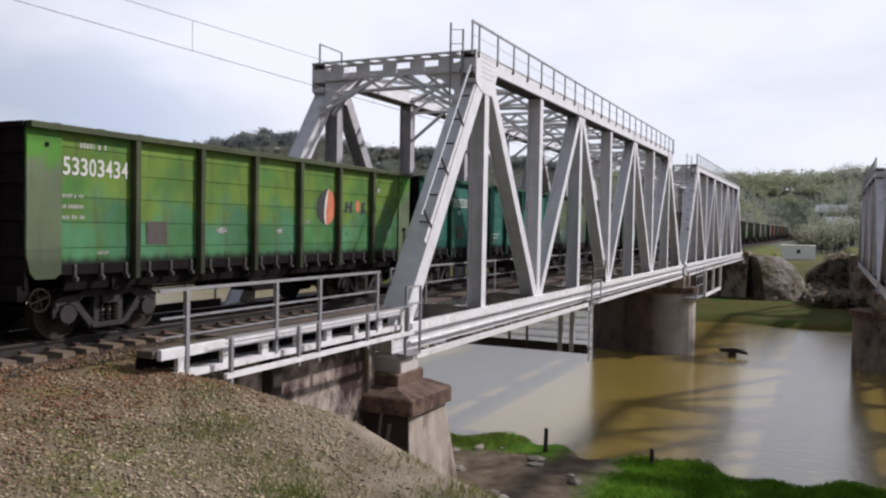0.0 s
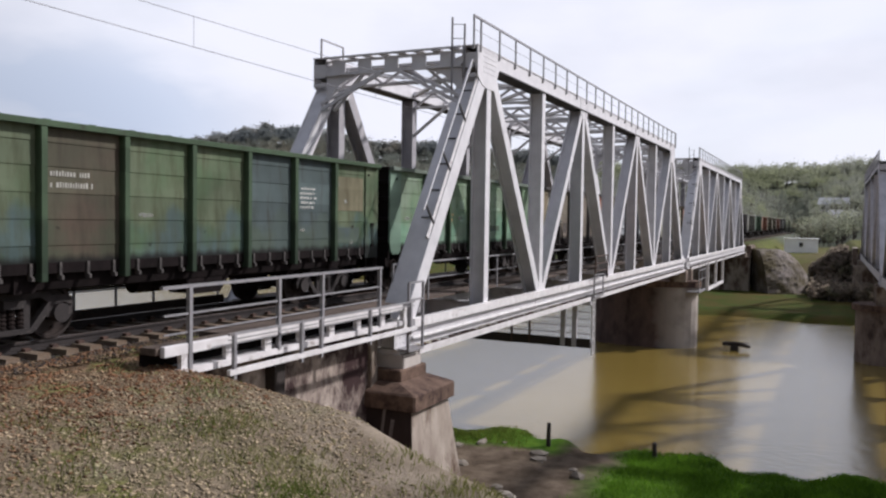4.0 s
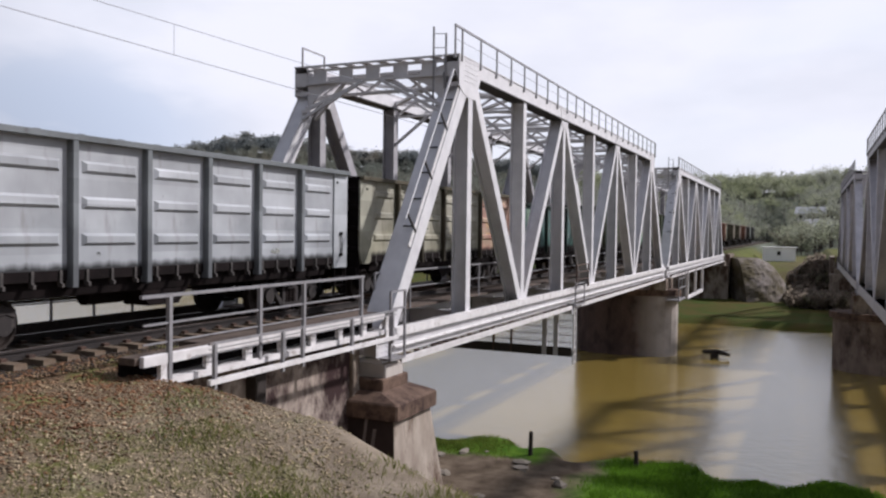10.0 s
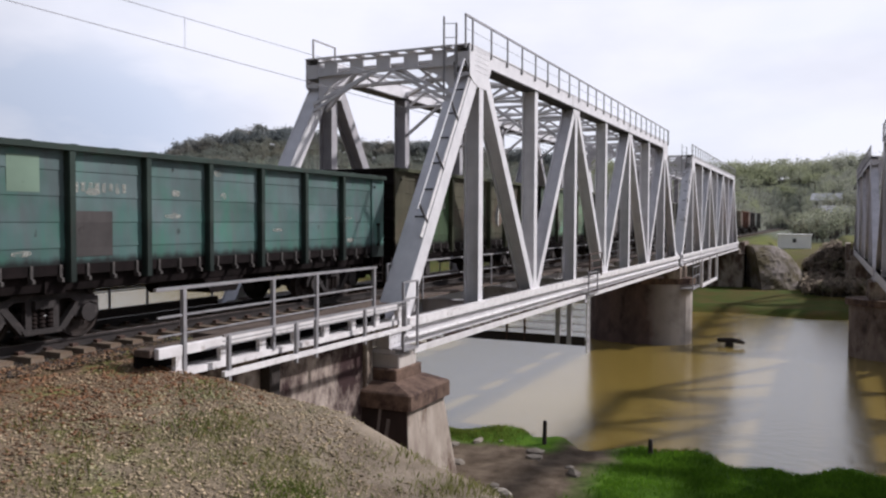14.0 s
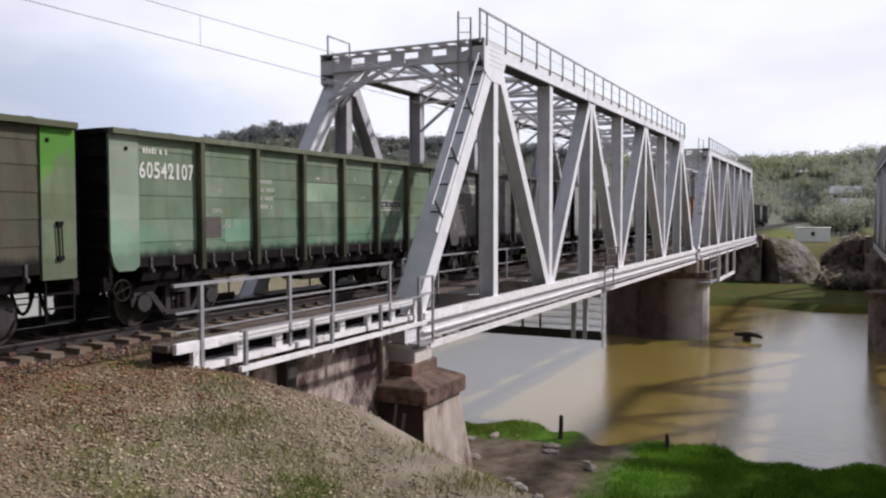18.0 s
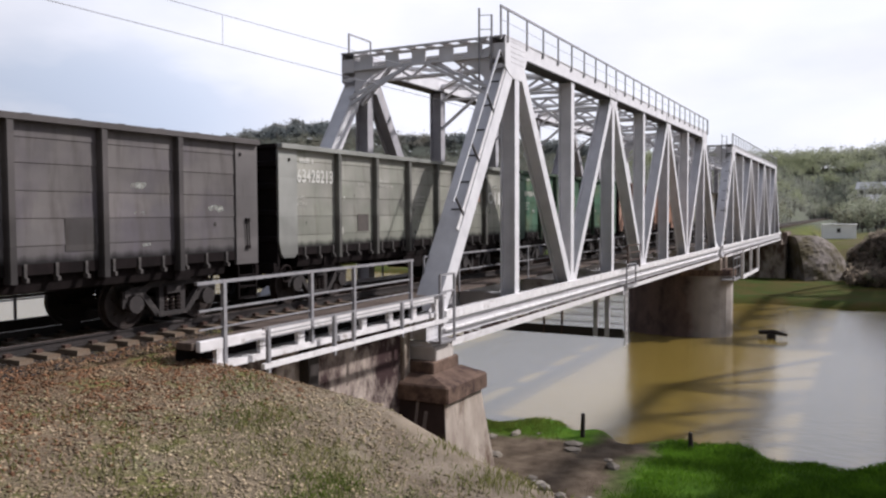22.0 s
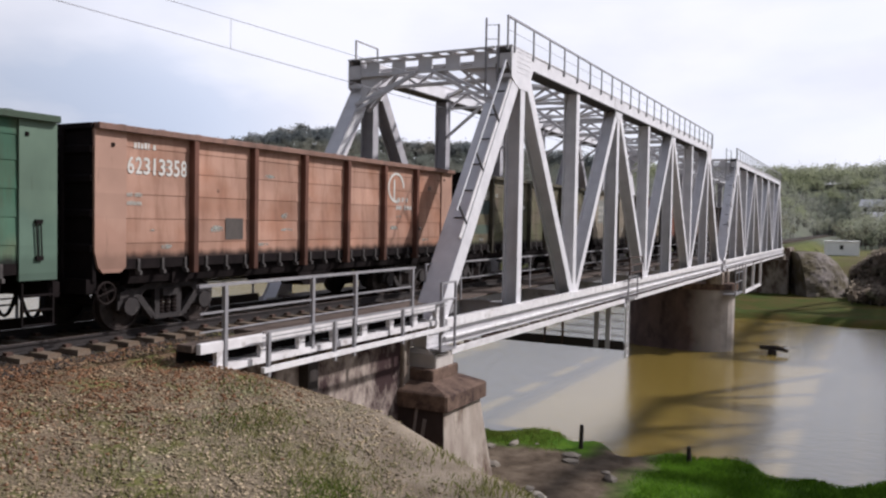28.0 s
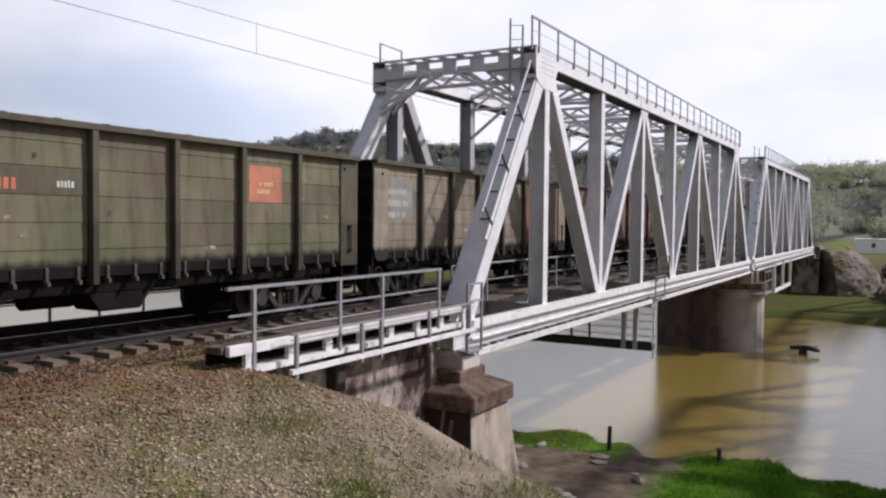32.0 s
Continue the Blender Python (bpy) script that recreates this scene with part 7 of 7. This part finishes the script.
bars(w, bay(1, 0.3), 2.4, 2, 0.5, 0.06, M_LETTER_DIM, seed=51)
bars(w, bay(0, 0.2), 2.4, 3, 0.5, 0.06, M_LETTER_DIM, seed=52)
bars(w, bay(0, 0.3), 3.1, 1, 0.8, 0.14, M_LETTER_DIM, seed=37)
bars(w, bay(3, 0.3), 2.4, 3, 0.8, 0.06, M_LETTER_DIM, seed=38)
patch(w, 1, 0.1, 1.5, 2.2, 2.96, P_OLIVEGREEN)
patch(w, 2, 0.2, 1.3, 1.6, 2.1, P_OLIVE)
part("data_plate", None, M_PLATE, w, mesh=WM["square"], at=pose(0, bay(1, 0.3), 0))
w = join_train(open_wagon("clay brown open wagon with dark posts and a white ring mark", P_CLAY, rail=P_CLAYRAIL, corner=P_CLAYCORNER, posts=P_CLAYPOST))
writing(w, "62313358", bay(0, 0.09), 2.72, 1.43, M_LETTER)
bars(w, bay(0, 0.25), 3.08, 1, 0.85, 0.17, M_LETTER)
bars(w, bay(0, 0.1), 2.4, 2, 0.5, 0.08, M_LETTER_DIM, seed=39)
turns = [math.radians(-70 - 290 * i / 24) for i in range(25)]
mark(w, [(9.84 + 0.43 * math.cos(q), 3.06 + 0.42 * math.sin(q)) for q in turns] + [(9.84 + 0.36 * math.cos(q), 3.06 + 0.35 * math.sin(q)) for q in reversed(turns)], M_LETTER, 0.0, "ring_mark")
box_mark(w, 9.70, 9.77, 2.72, 3.28, M_LETTER, 0.001)
bars(w, 9.90, 2.56, 1, 0.85, 0.13, M_LETTER, seed=40)
bars(w, 9.86, 2.36, 1, 0.9, 0.13, M_LETTER, seed=46)
part("data_plate", None, M_PLATE, w, mesh=WM["square"], at=pose(0, bay(1, 0.2), 0))
w = join_train(open_wagon("khaki green open wagon with an orange painted bay", P_KHAKI, corner=P_KHAKIPLATE, posts=P_KHAKIPOST, rear=P_KHAKIPOST))
writing(w, "60485889", bay(0, 0.09), 2.70, 1.43, M_LETTER)
bars(w, bay(0, 0.3), 3.05, 1, 0.9, 0.16, M_LETTER_DIM)
bars(w, bay(0, 0.1), 2.4, 3, 0.6, 0.07, M_LETTER_DIM, seed=42)
bars(w, bay(2, 0.1), 2.5, 1, 0.5, 0.2, M_MARK_ORANGE, seed=43)
patch(w, 0, 0.1, 1.5, 2.42, 2.88, P_BLUEGREY)
patch(w, 0, 0.45, 1.1, 1.75, 2.05, P_BLUEGREY)
patch(w, 2, 0.1, 1.5, 2.54, 2.96, P_OLIVE)
bars(w, bay(1, 1.2), 2.6, 1, 0.3, 0.1, M_LETTER, seed=60)
bars(w, bay(2, 1.1), 2.55, 1, 0.4, 0.12, M_LETTER, seed=61)
patch(w, 5, 0.25, 1.0, 2.54, 3.3, P_ORANGE)
bars(w, bay(5, 0.5), 2.75, 2, 0.6, 0.1, M_MARK_CREAM, 1.6, seed=44)
w = join_train(open_wagon("cream-grey open wagon with a red rear bay", P_CREAM, {5: P_RED, 6: P_ROSE}, posts=P_KHAKIPOST))
patch(w, 0, 0.15, 1.1, 2.2, 3.3, P_GREYPLATE)
bars(w, bay(0, 0.1), 2.75, 3, 1.1, 0.16, M_LETTER_DIM, seed=45)
w = join_train(open_wagon("faded red and orange open wagon", P_ROSE, {1: P_RED}, posts=P_CLAYPOST))
w = join_train(open_wagon("rose-grey open wagon with dark posts", P_ROSE, posts=P_CHARPOST))
w = join_train(open_wagon("pale teal-grey open wagon at the train's tail", P_PALETEAL, posts=P_CHARPOST))
for i, (pale, dark) in enumerate([(6, 4), (5, 3), (6, 8), (10, 5), (9, 6), (2, 3), (4, 16), (9, 10), (8, 8), (12, 6), (10, 4), (7, 4), (12, 8), (14, 8), (9, 8), (5, 5), (5, 5), (4, 4)]):
    scuffs(TRAIN[i], 300 + i, pale, dark)


# small departures from the even run, by whole seconds, that fit the camera's view
FIT_OFFSETS = [-0.07, 0.10, -0.04, 0, 0, -0.12, 0.20, 0.135, -0.11, -0.09, -0.07, -0.045, 0.03, 0.165, -0.02, 0, 0, -0.07, 0, 0, 0.12, -0.095, -0.085, -0.09, 0.11, -0.055, 0, 0, 0.045, 0.215, -0.05, -0.055, -0.055]


def train_at(t):
    """Where the leading end of the first body stands: the train rolls towards -y and slows a little."""
    return -9.8694 - 7.60285 * t + 0.042418 * t * t + 1.7823e-5 * t ** 3


def fit_offset_at(t):
    return float(np.interp(t, range(33), FIT_OFFSETS))


# ---------------------------------------------------------------- small things on the banks
def stake(x, y, h, r, lean):
    z = float(height(x, y))
    part_ = Shape().rod((0, 0, -0.4), (lean, 0.0, h), r, 10, r * 0.85).rod((lean, 0, h), (lean * 1.02, 0, h + 0.03), r * 0.85, 10, r * 0.6)
    ob = part("wooden_stake", part_, M_WET_WOOD, at=pose(x, y, z))
    tagged(ob, "dark weathered wooden stake standing in the river bank", "stake", "stakes on the bank")


stake(2.95, 12.7, 0.95, 0.10, 0.03)
stake(7.25, 12.9, 0.62, 0.10, -0.03)

log = thing("driftwood", "dark driftwood snag sticking out of the river", "driftwood", at=pose(7.0, 45.3, WATER))
part("trunk", Shape().rod((-1.05, 0.2, 0.42), (0.1, 0, 0.50), 0.15, 8, 0.20).rod((0.1, 0, 0.50), (0.95, -0.2, 0.34), 0.20, 8, 0.11), M_WET_WOOD, log)
part("stump", Shape().rod((-0.25, 0, -0.6), (-0.15, 0, 0.40), 0.36, 9, 0.30), M_WET_WOOD, log)
part("branch", Shape().rod((0.3, 0, 0.5), (0.75, 0.2, 0.66), 0.06, 6, 0.03), M_WET_WOOD, log)



def rock_mesh(rnd, size):
    bm = bmesh.new()
    bmesh.ops.create_icosphere(bm, subdivisions=1, radius=1.0)
    k = Vector((rnd.uniform(0.7, 1.5), rnd.uniform(0.7, 1.2), rnd.uniform(0.4, 0.7))) * size
    for v in bm.verts:
        j = 1 + rnd.uniform(-0.25, 0.25)
        v.co = Vector((v.co.x * k.x * j, v.co.y * k.y * j, v.co.z * k.z * j))
    me = bpy.data.meshes.new("rubble_block")
    bm.to_mesh(me)
    bm.free()
    return me


rnd = random.Random(7)
for i in range(18):
    x = rnd.uniform(9.6, 12.6)
    y = float(np.interp(x, EDGE_X, EDGE_Y)) + rnd.uniform(-0.2, 0.6)
    me = rock_mesh(rnd, rnd.uniform(0.05, 0.16))
    me.materials.append(M_RUBBLE)
    tagged(new("rubble_block", me), "pale broken concrete block on the edge of the embankment", "rubble", "rubble blocks").matrix_basis = pose(x, y, float(height(x, y)) + 0.03, 0, 0, rnd.uniform(0, 360))
for i in range(16):
    x, y = rnd.uniform(-0.5, 6.5), rnd.uniform(5.5, 12.5)
    me = rock_mesh(rnd, rnd.uniform(0.07, 0.36))
    me.materials.append(M_RUBBLE)
    tagged(new("rubble_block", me), "pale stone slab lying on the muddy bank", "rubble", "rubble blocks").matrix_basis = pose(x, y, float(height(x, y)), 0, 0, rnd.uniform(0, 360))


def scatter(name, label, count, place, size, mat, seed, kind_of="stone"):
    """Thousands of small stones or grass blades in one mesh."""
    g = np.random.default_rng(seed)
    x, y = place(g, count)
    z = height(x, y)
    n = len(x)
    s = g.uniform(size[0], size[1], n)
    if kind_of == "stone":
        s = size[0] + (size[1] - size[0]) * g.uniform(0, 1, n) ** 2.2
        base = np.array([(1, 0, 0), (-1, 0, 0), (0, 1, 0), (0, -1, 0), (0, 0, 0.8), (0, 0, -0.8)], float)
        faces = np.array([(0, 2, 4), (2, 1, 4), (1, 3, 4), (3, 0, 4), (2, 0, 5), (1, 2, 5), (3, 1, 5), (0, 3, 5)])
        v = base[None] * g.uniform(0.55, 1.25, (n, 6, 1)) * s[:, None, None]
        a = g.uniform(0, 2 * np.pi, n)
        c, d = np.cos(a)[:, None], np.sin(a)[:, None]
        v = np.stack([v[..., 0] * c - v[..., 1] * d, v[..., 0] * d + v[..., 1] * c, v[..., 2] * 0.6 + s[:, None] * 0.2], -1)
    else:
        w, h = s * 0.06, s
        a = g.uniform(0, 2 * np.pi, n)
        lean = g.normal(0, 0.35, (n, 2)) * h[:, None]
        dx, dy = np.cos(a) * w, np.sin(a) * w
        zero = np.zeros(n)
        v = np.stack([np.stack([-dx, -dy, zero - 0.02], -1), np.stack([dx, dy, zero - 0.02], -1),
                      np.stack([lean[:, 0] * 0.4 + dx * 0.7, lean[:, 1] * 0.4 + dy * 0.7, h * 0.6], -1),
                      np.stack([lean[:, 0], lean[:, 1], h], -1)], 1)
        faces = np.array([(0, 1, 2), (0, 2, 3)])
    k = v.shape[1]
    v = v + np.stack([x, y, z], -1)[:, None]
    f = faces[None] + (np.arange(n) * k)[:, None, None]
    me = bpy.data.meshes.new(name)
    me.vertices.add(n * k)
    me.vertices.foreach_set("co", v.reshape(-1))
    me.loops.add(f.size)
    me.loops.foreach_set("vertex_index", f.reshape(-1).astype(np.int32))
    me.polygons.add(f.size // 3)
    me.polygons.foreach_set("loop_start", np.arange(0, f.size, 3, dtype=np.int32))
    me.update(calc_edges=True)
    me.validate()
    me.materials.append(mat)
    return tagged(new(name, me), label, name.replace("_", " "), kind="stuff")


def on_slope(g, n):
    x, y = g.uniform(-3.0, 24.0, n), g.uniform(-24.0, -7.4, n)
    # thick on the shoulder before the bridge, thinning out further off
    share = (1 - 0.9 * smooth(11.0, 17.0, x)) * (1 - 0.9 * smooth(-15.5, -20.5, y))
    keep = (g.uniform(0, 1, n) < share) & (y < np.interp(x, EDGE_X, EDGE_Y) + 0.5) & ((x > 1.5) | (y < 0)) & (np.abs(x) > 1.42)
    return x[keep], y[keep]


def between_rails(g, n):
    return g.uniform(-2.2, 2.2, n), g.uniform(-30.0, -1.0, n)


def rusty_part(g, n):
    x, y = on_slope(g, n)
    keep = (x + g.normal(0, 0.9, len(x)) < 4.6) & (x > 1.3)
    return x[keep], y[keep]


def grey_part(g, n):
    x, y = on_slope(g, n)
    keep = (x + g.normal(0, 1.0, len(x)) > 4.0) & (y < np.interp(x, EDGE_X, EDGE_Y) - 0.9 * smooth(6, 9, x) + g.normal(0, 0.3, len(x)))
    return x[keep], y[keep]


scatter("gravel", "loose grey-brown gravel covering the embankment", 260000, grey_part, (0.008, 0.042), M_GRAVEL, 3)
scatter("gravel", "rust-stained gravel beside the track", 250000, rusty_part, (0.009, 0.047), M_BALLAST, 9)
scatter("ballast", "dark ballast between the sleepers", 30000, between_rails, (0.02, 0.045), M_DARK_BALLAST, 4)


def clumps(g, n, x0, x1, y0, y1, count, spread):
    cx, cy = g.uniform(x0, x1, count), g.uniform(y0, y1, count)
    i = g.integers(0, count, n)
    return cx[i] + g.normal(0, spread, n), cy[i] + g.normal(0, spread, n)


def slope_tufts(g, n):
    x, y = clumps(g, n, 4.0, 12.0, -17.5, -9.0, 90, 0.30)
    keep = y < np.interp(x, EDGE_X, EDGE_Y) + 0.3
    return x[keep], y[keep]


def bank_grass(g, n):
    x, y = clumps(g, n, 6.0, 15.5, 5.0, 14.4, 260, 0.42)
    keep = (y < near_shore(x) - 0.4 + 0.2 * np.sin(x * 5)) & (x + 0.7 * np.sin(y * 2.1) > 5.9)
    return x[keep], y[keep]


def bank_grass_left(g, n):
    x, y = clumps(g, n, -3.0, 1.9, 11.8, 14.6, 60, 0.35)
    keep = y < near_shore(x) - 0.3
    return x[keep], y[keep]


def shoulder_tufts(g, n):
    x, y = clumps(g, n, 7.6, 9.8, -12.9, -11.3, 34, 0.16)
    keep = y < np.interp(x, EDGE_X, EDGE_Y) - 0.5
    return x[keep], y[keep]


scatter("grass_tufts", "yellow-green grass tufts on the gravel shoulder", 6000, shoulder_tufts, (0.02, 0.07), M_TUFT, 12, "blade")
scatter("dry_grass", "thin dry grass tufts in the gravel", 16000, slope_tufts, (0.03, 0.10), M_DRY, 5, "blade")
scatter("bank_grass", "bright spring grass on the river bank", 42000, bank_grass, (0.05, 0.2), M_BLADE, 6, "blade")
scatter("bank_grass", "yellow-green spring grass beside the abutment", 9000, bank_grass_left, (0.05, 0.16), M_TUFT, 8, "blade")


# ---------------------------------------------------------------- far bank
def hut():
    z = float(height(8.5, 130.0)) - 0.1
    h = thing("trackside_hut", "small white flat-roofed hut on the far bank", "hut", at=pose(8.5, 131.0, z, 0, 0, 2))
    part("wall", Shape().box(-2.6, 2.6, -1.6, 1.6, -0.6, 2.35), M_HUT, h)
    part("roof", Shape().box(-2.75, 2.75, -1.75, 1.75, 2.35, 2.47), M_HUT, h)
    win = part("window", Shape().box(-0.3, 0.25, -1.63, -1.58, 1.1, 1.75), M_DARK, h)
    part("window_sill", Shape().box(-0.36, 0.31, -1.70, -1.6, 1.04, 1.1), M_WALLWHITE, win)


hut()


def house(x, y, w, d, h, turn, roof, label):
    z = float(height(x, y)) - 0.3
    o = thing("village_house", label, "house", "houses on the far hillside", at=pose(x, y, z, 0, 0, turn))
    part("wall", Shape().box(-w / 2, w / 2, -d / 2, d / 2, -1.5, h), M_WALLWHITE, o)
    part("roof", Shape().slab([(-d / 2 - 0.5, h - 0.1), (d / 2 + 0.5, h - 0.1), (0, h + d * 0.36)], "x", -w / 2 - 0.4, w / 2 + 0.4), roof, o)
    for i in range(max(2, int(w / 2.6))):
        xx = -w / 2 + (i + 0.5) * w / max(2, int(w / 2.6))
        part("window", Shape().box(xx - 0.5, xx + 0.5, -d / 2 - 0.04, -d / 2 + 0.02, 1.0, 2.2), M_DARK, o)
    part("chimney", Shape().box(w * 0.2, w * 0.2 + 0.6, -0.3, 0.3, h, h + d * 0.36 + 0.8), M_ROOF, o)


M_ROOF_PALE = surface("pale_slate_roof", lin(196, 198, 202), lin(170, 172, 178), 0.8, 0.8, 0.0, 0.2, 8)
house(15.2, 232.0, 6, 5, 2.2, 8, M_ROOF_PALE, "low white house with a pale slate roof")
house(13.5, 262.0, 8, 6, 2.6, -8, M_ROOF_PALE, "white house with a pale roof among trees")
house(26.0, 268.0, 8, 6, 2.6, 20, M_ROOF, "white house with a grey roof")


def far_trees(name, label, spots, size, leaves, mat, seed, leaf=(0.5, 1.1)):
    """Woods far off: each tree has a trunk, limbs and a ragged crown of leaf sprays."""
    g = np.random.default_rng(seed)
    x, y = spots(g)
    z = height(x, y)
    n = len(x)
    hgt = g.uniform(size[0], size[1], n)
    wide = hgt * g.uniform(0.26, 0.42, n)
    # crown: sprays gathered round a few limb ends
    limbs = 7
    la = g.uniform(0, 2 * np.pi, (n, limbs))
    lr = np.sqrt(g.uniform(0.05, 1, (n, limbs))) * wide[:, None]
    lh = hgt[:, None] * g.uniform(0.42, 0.95, (n, limbs))
    taper = 1.15 - 0.55 * (lh / hgt[:, None])
    lx, ly = lr * np.cos(la) * taper, lr * np.sin(la) * taper
    pick = g.integers(0, limbs, (n, leaves))
    rows = np.arange(n)[:, None]
    spread = wide[:, None] * 0.30
    cx = lx[rows, pick] + g.normal(0, 1, (n, leaves)) * spread
    cy = ly[rows, pick] + g.normal(0, 1, (n, leaves)) * spread
    cz = np.clip(lh[rows, pick] + g.normal(0, 1, (n, leaves)) * spread * 0.9, hgt[:, None] * 0.18, None)
    centre = np.stack([x[:, None] + cx, y[:, None] + cy, z[:, None] + cz], -1).reshape(-1, 3)
    m = len(centre)
    s = g.uniform(leaf[0], leaf[1], (m, 1))
    a, b = g.normal(0, 1, (m, 3)), g.normal(0, 1, (m, 3))
    a /= np.linalg.norm(a, axis=1, keepdims=True)
    b -= (a * b).sum(1, keepdims=True) * a
    b /= np.linalg.norm(b, axis=1, keepdims=True)
    quad = np.stack([centre - a * s, centre - b * s * 0.7, centre + a * s * 0.9, centre + b * s * 0.7], 1)
    me = bpy.data.meshes.new(name)
    me.vertices.add(m * 4)
    me.vertices.foreach_set("co", quad.reshape(-1))
    me.loops.add(m * 4)
    me.loops.foreach_set("vertex_index", np.arange(m * 4, dtype=np.int32))
    me.polygons.add(m)
    me.polygons.foreach_set("loop_start", np.arange(0, m * 4, 4, dtype=np.int32))
    me.update(calc_edges=True)
    me.materials.append(mat)
    woods = tagged(new(name, me), label, "woods", kind="stuff")
    s = Shape()
    for i in range(n):
        base, tip = Vector((x[i], y[i], z[i] - 0.5)), Vector((x[i], y[i], z[i] + hgt[i] * 0.75))
        s.rod(base, tip, 0.16, 4, 0.05)
        for j in range(3):
            f = base.lerp(tip, 0.45 + 0.15 * j)
            s.rod(f, Vector((x[i] + lx[i, j], y[i] + ly[i, j], z[i] + lh[i, j])), 0.06, 3, 0.02)
    me2 = bpy.data.meshes.new("trunks")
    me2.from_pydata([tuple(p) for p in s.v], [], s.f)
    me2.materials.append(M_BARK)
    t = new("trunks", me2)
    t.parent = woods
    return woods


def polar(g, n, az0, az1, r0, r1):
    az, r = np.radians(g.uniform(az0, az1, n)), g.uniform(r0, r1, n)
    return 13.2 - np.sin(az) * r, -18.7 + np.cos(az) * r


def dry_land(x, y, clear=10.0):
    line = ((np.abs(x) > 7) | (y > 275)) & ((np.abs(x - XR) > 6) | (y > 150))
    return (y > far_shore(x) + 12) & line & (np.hypot(x - 8.5, y - 131) > clear)


def ridge_woods(g):
    x, y = polar(g, 760, 17, 50, 366, 416)
    keep = dry_land(x, y)
    return x[keep], y[keep]


def hazy_ridge(g):
    x, y = polar(g, 1000, -14, 17, 366, 416)
    keep = dry_land(x, y)
    return x[keep], y[keep]


def slope_woods(g):
    x, y = polar(g, 2000, 17, 50, 175, 385)
    keep = dry_land(x, y) & (y > 160)
    return x[keep], y[keep]


def village_slope(g):
    x, y = polar(g, 2600, -14, 17, 185, 385)
    keep = dry_land(x, y) & (np.hypot(x - 16, y - 232) > 13) & (y > 160)
    return x[keep], y[keep]


def village_trees(g):
    x, y = polar(g, 420, -12, 14, 140, 260)
    keep = dry_land(x, y, 22) & (y > 148)
    return x[keep], y[keep]


far_trees("ridge_woods", "bare spring woods along the ridge, greyed by painted distance haze", ridge_woods, (3.5, 9.0), 280, M_LEAF_B, 21, (0.24, 0.6))
far_trees("ridge_woods", "spring woods along the ridge beyond the village, paled by painted haze", hazy_ridge, (4.5, 9.5), 120, M_LEAF_C, 25, (0.2, 0.5))
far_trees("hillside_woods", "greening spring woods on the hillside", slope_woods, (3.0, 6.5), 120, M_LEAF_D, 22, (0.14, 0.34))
far_trees("hillside_woods", "young-leaved trees on the hillside above the village, haze painted into their colour", village_slope, (3.5, 6.5), 150, M_LEAF_C, 27, (0.10, 0.27))


# bushes, also spread over the second embankment to stand in for its shade
def bank_bushes(g):
    x, y = g.uniform(10.8, 20.5, 1250), g.uniform(80.5, 104, 1250)
    keep = (height(x, y) < -1.9) & (x + 0.16 * (y - 80) + g.normal(0, 0.5, 1250) > 12.4)
    return x[keep], y[keep]


far_trees("bank_bushes", "dark bare bushes on the far bank", bank_bushes, (0.6, 1.6), 110, M_BUSH, 24, (0.12, 0.34))
far_trees("village_trees", "young green trees and orchards round the village", village_trees, (3.0, 6.5), 150, M_LEAF_A, 23, (0.12, 0.3))


# ---------------------------------------------------------------- movement
def motions():
    """The train rolls out of the bridge and past the camera; every wheelset turns with it."""
    for k, wagon in enumerate(TRAIN):
        walk(wagon, [(t, pose(0, train_at(t) + FIT_OFFSETS[t] + PITCH * k, 0)) for t in range(33)])
    start = train_at(0) + FIT_OFFSETS[0]
    for wheel, dy in WHEELS:
        rows = []
        for i in range(0, 481):
            t = i / 15
            turn = (train_at(t) + fit_offset_at(t) - start) / 0.475
            rows.append((t, Matrix.Translation((0, dy, 0.475)) @ Matrix.Rotation(-turn, 4, "X")))
        walk(wheel, rows)


motions()
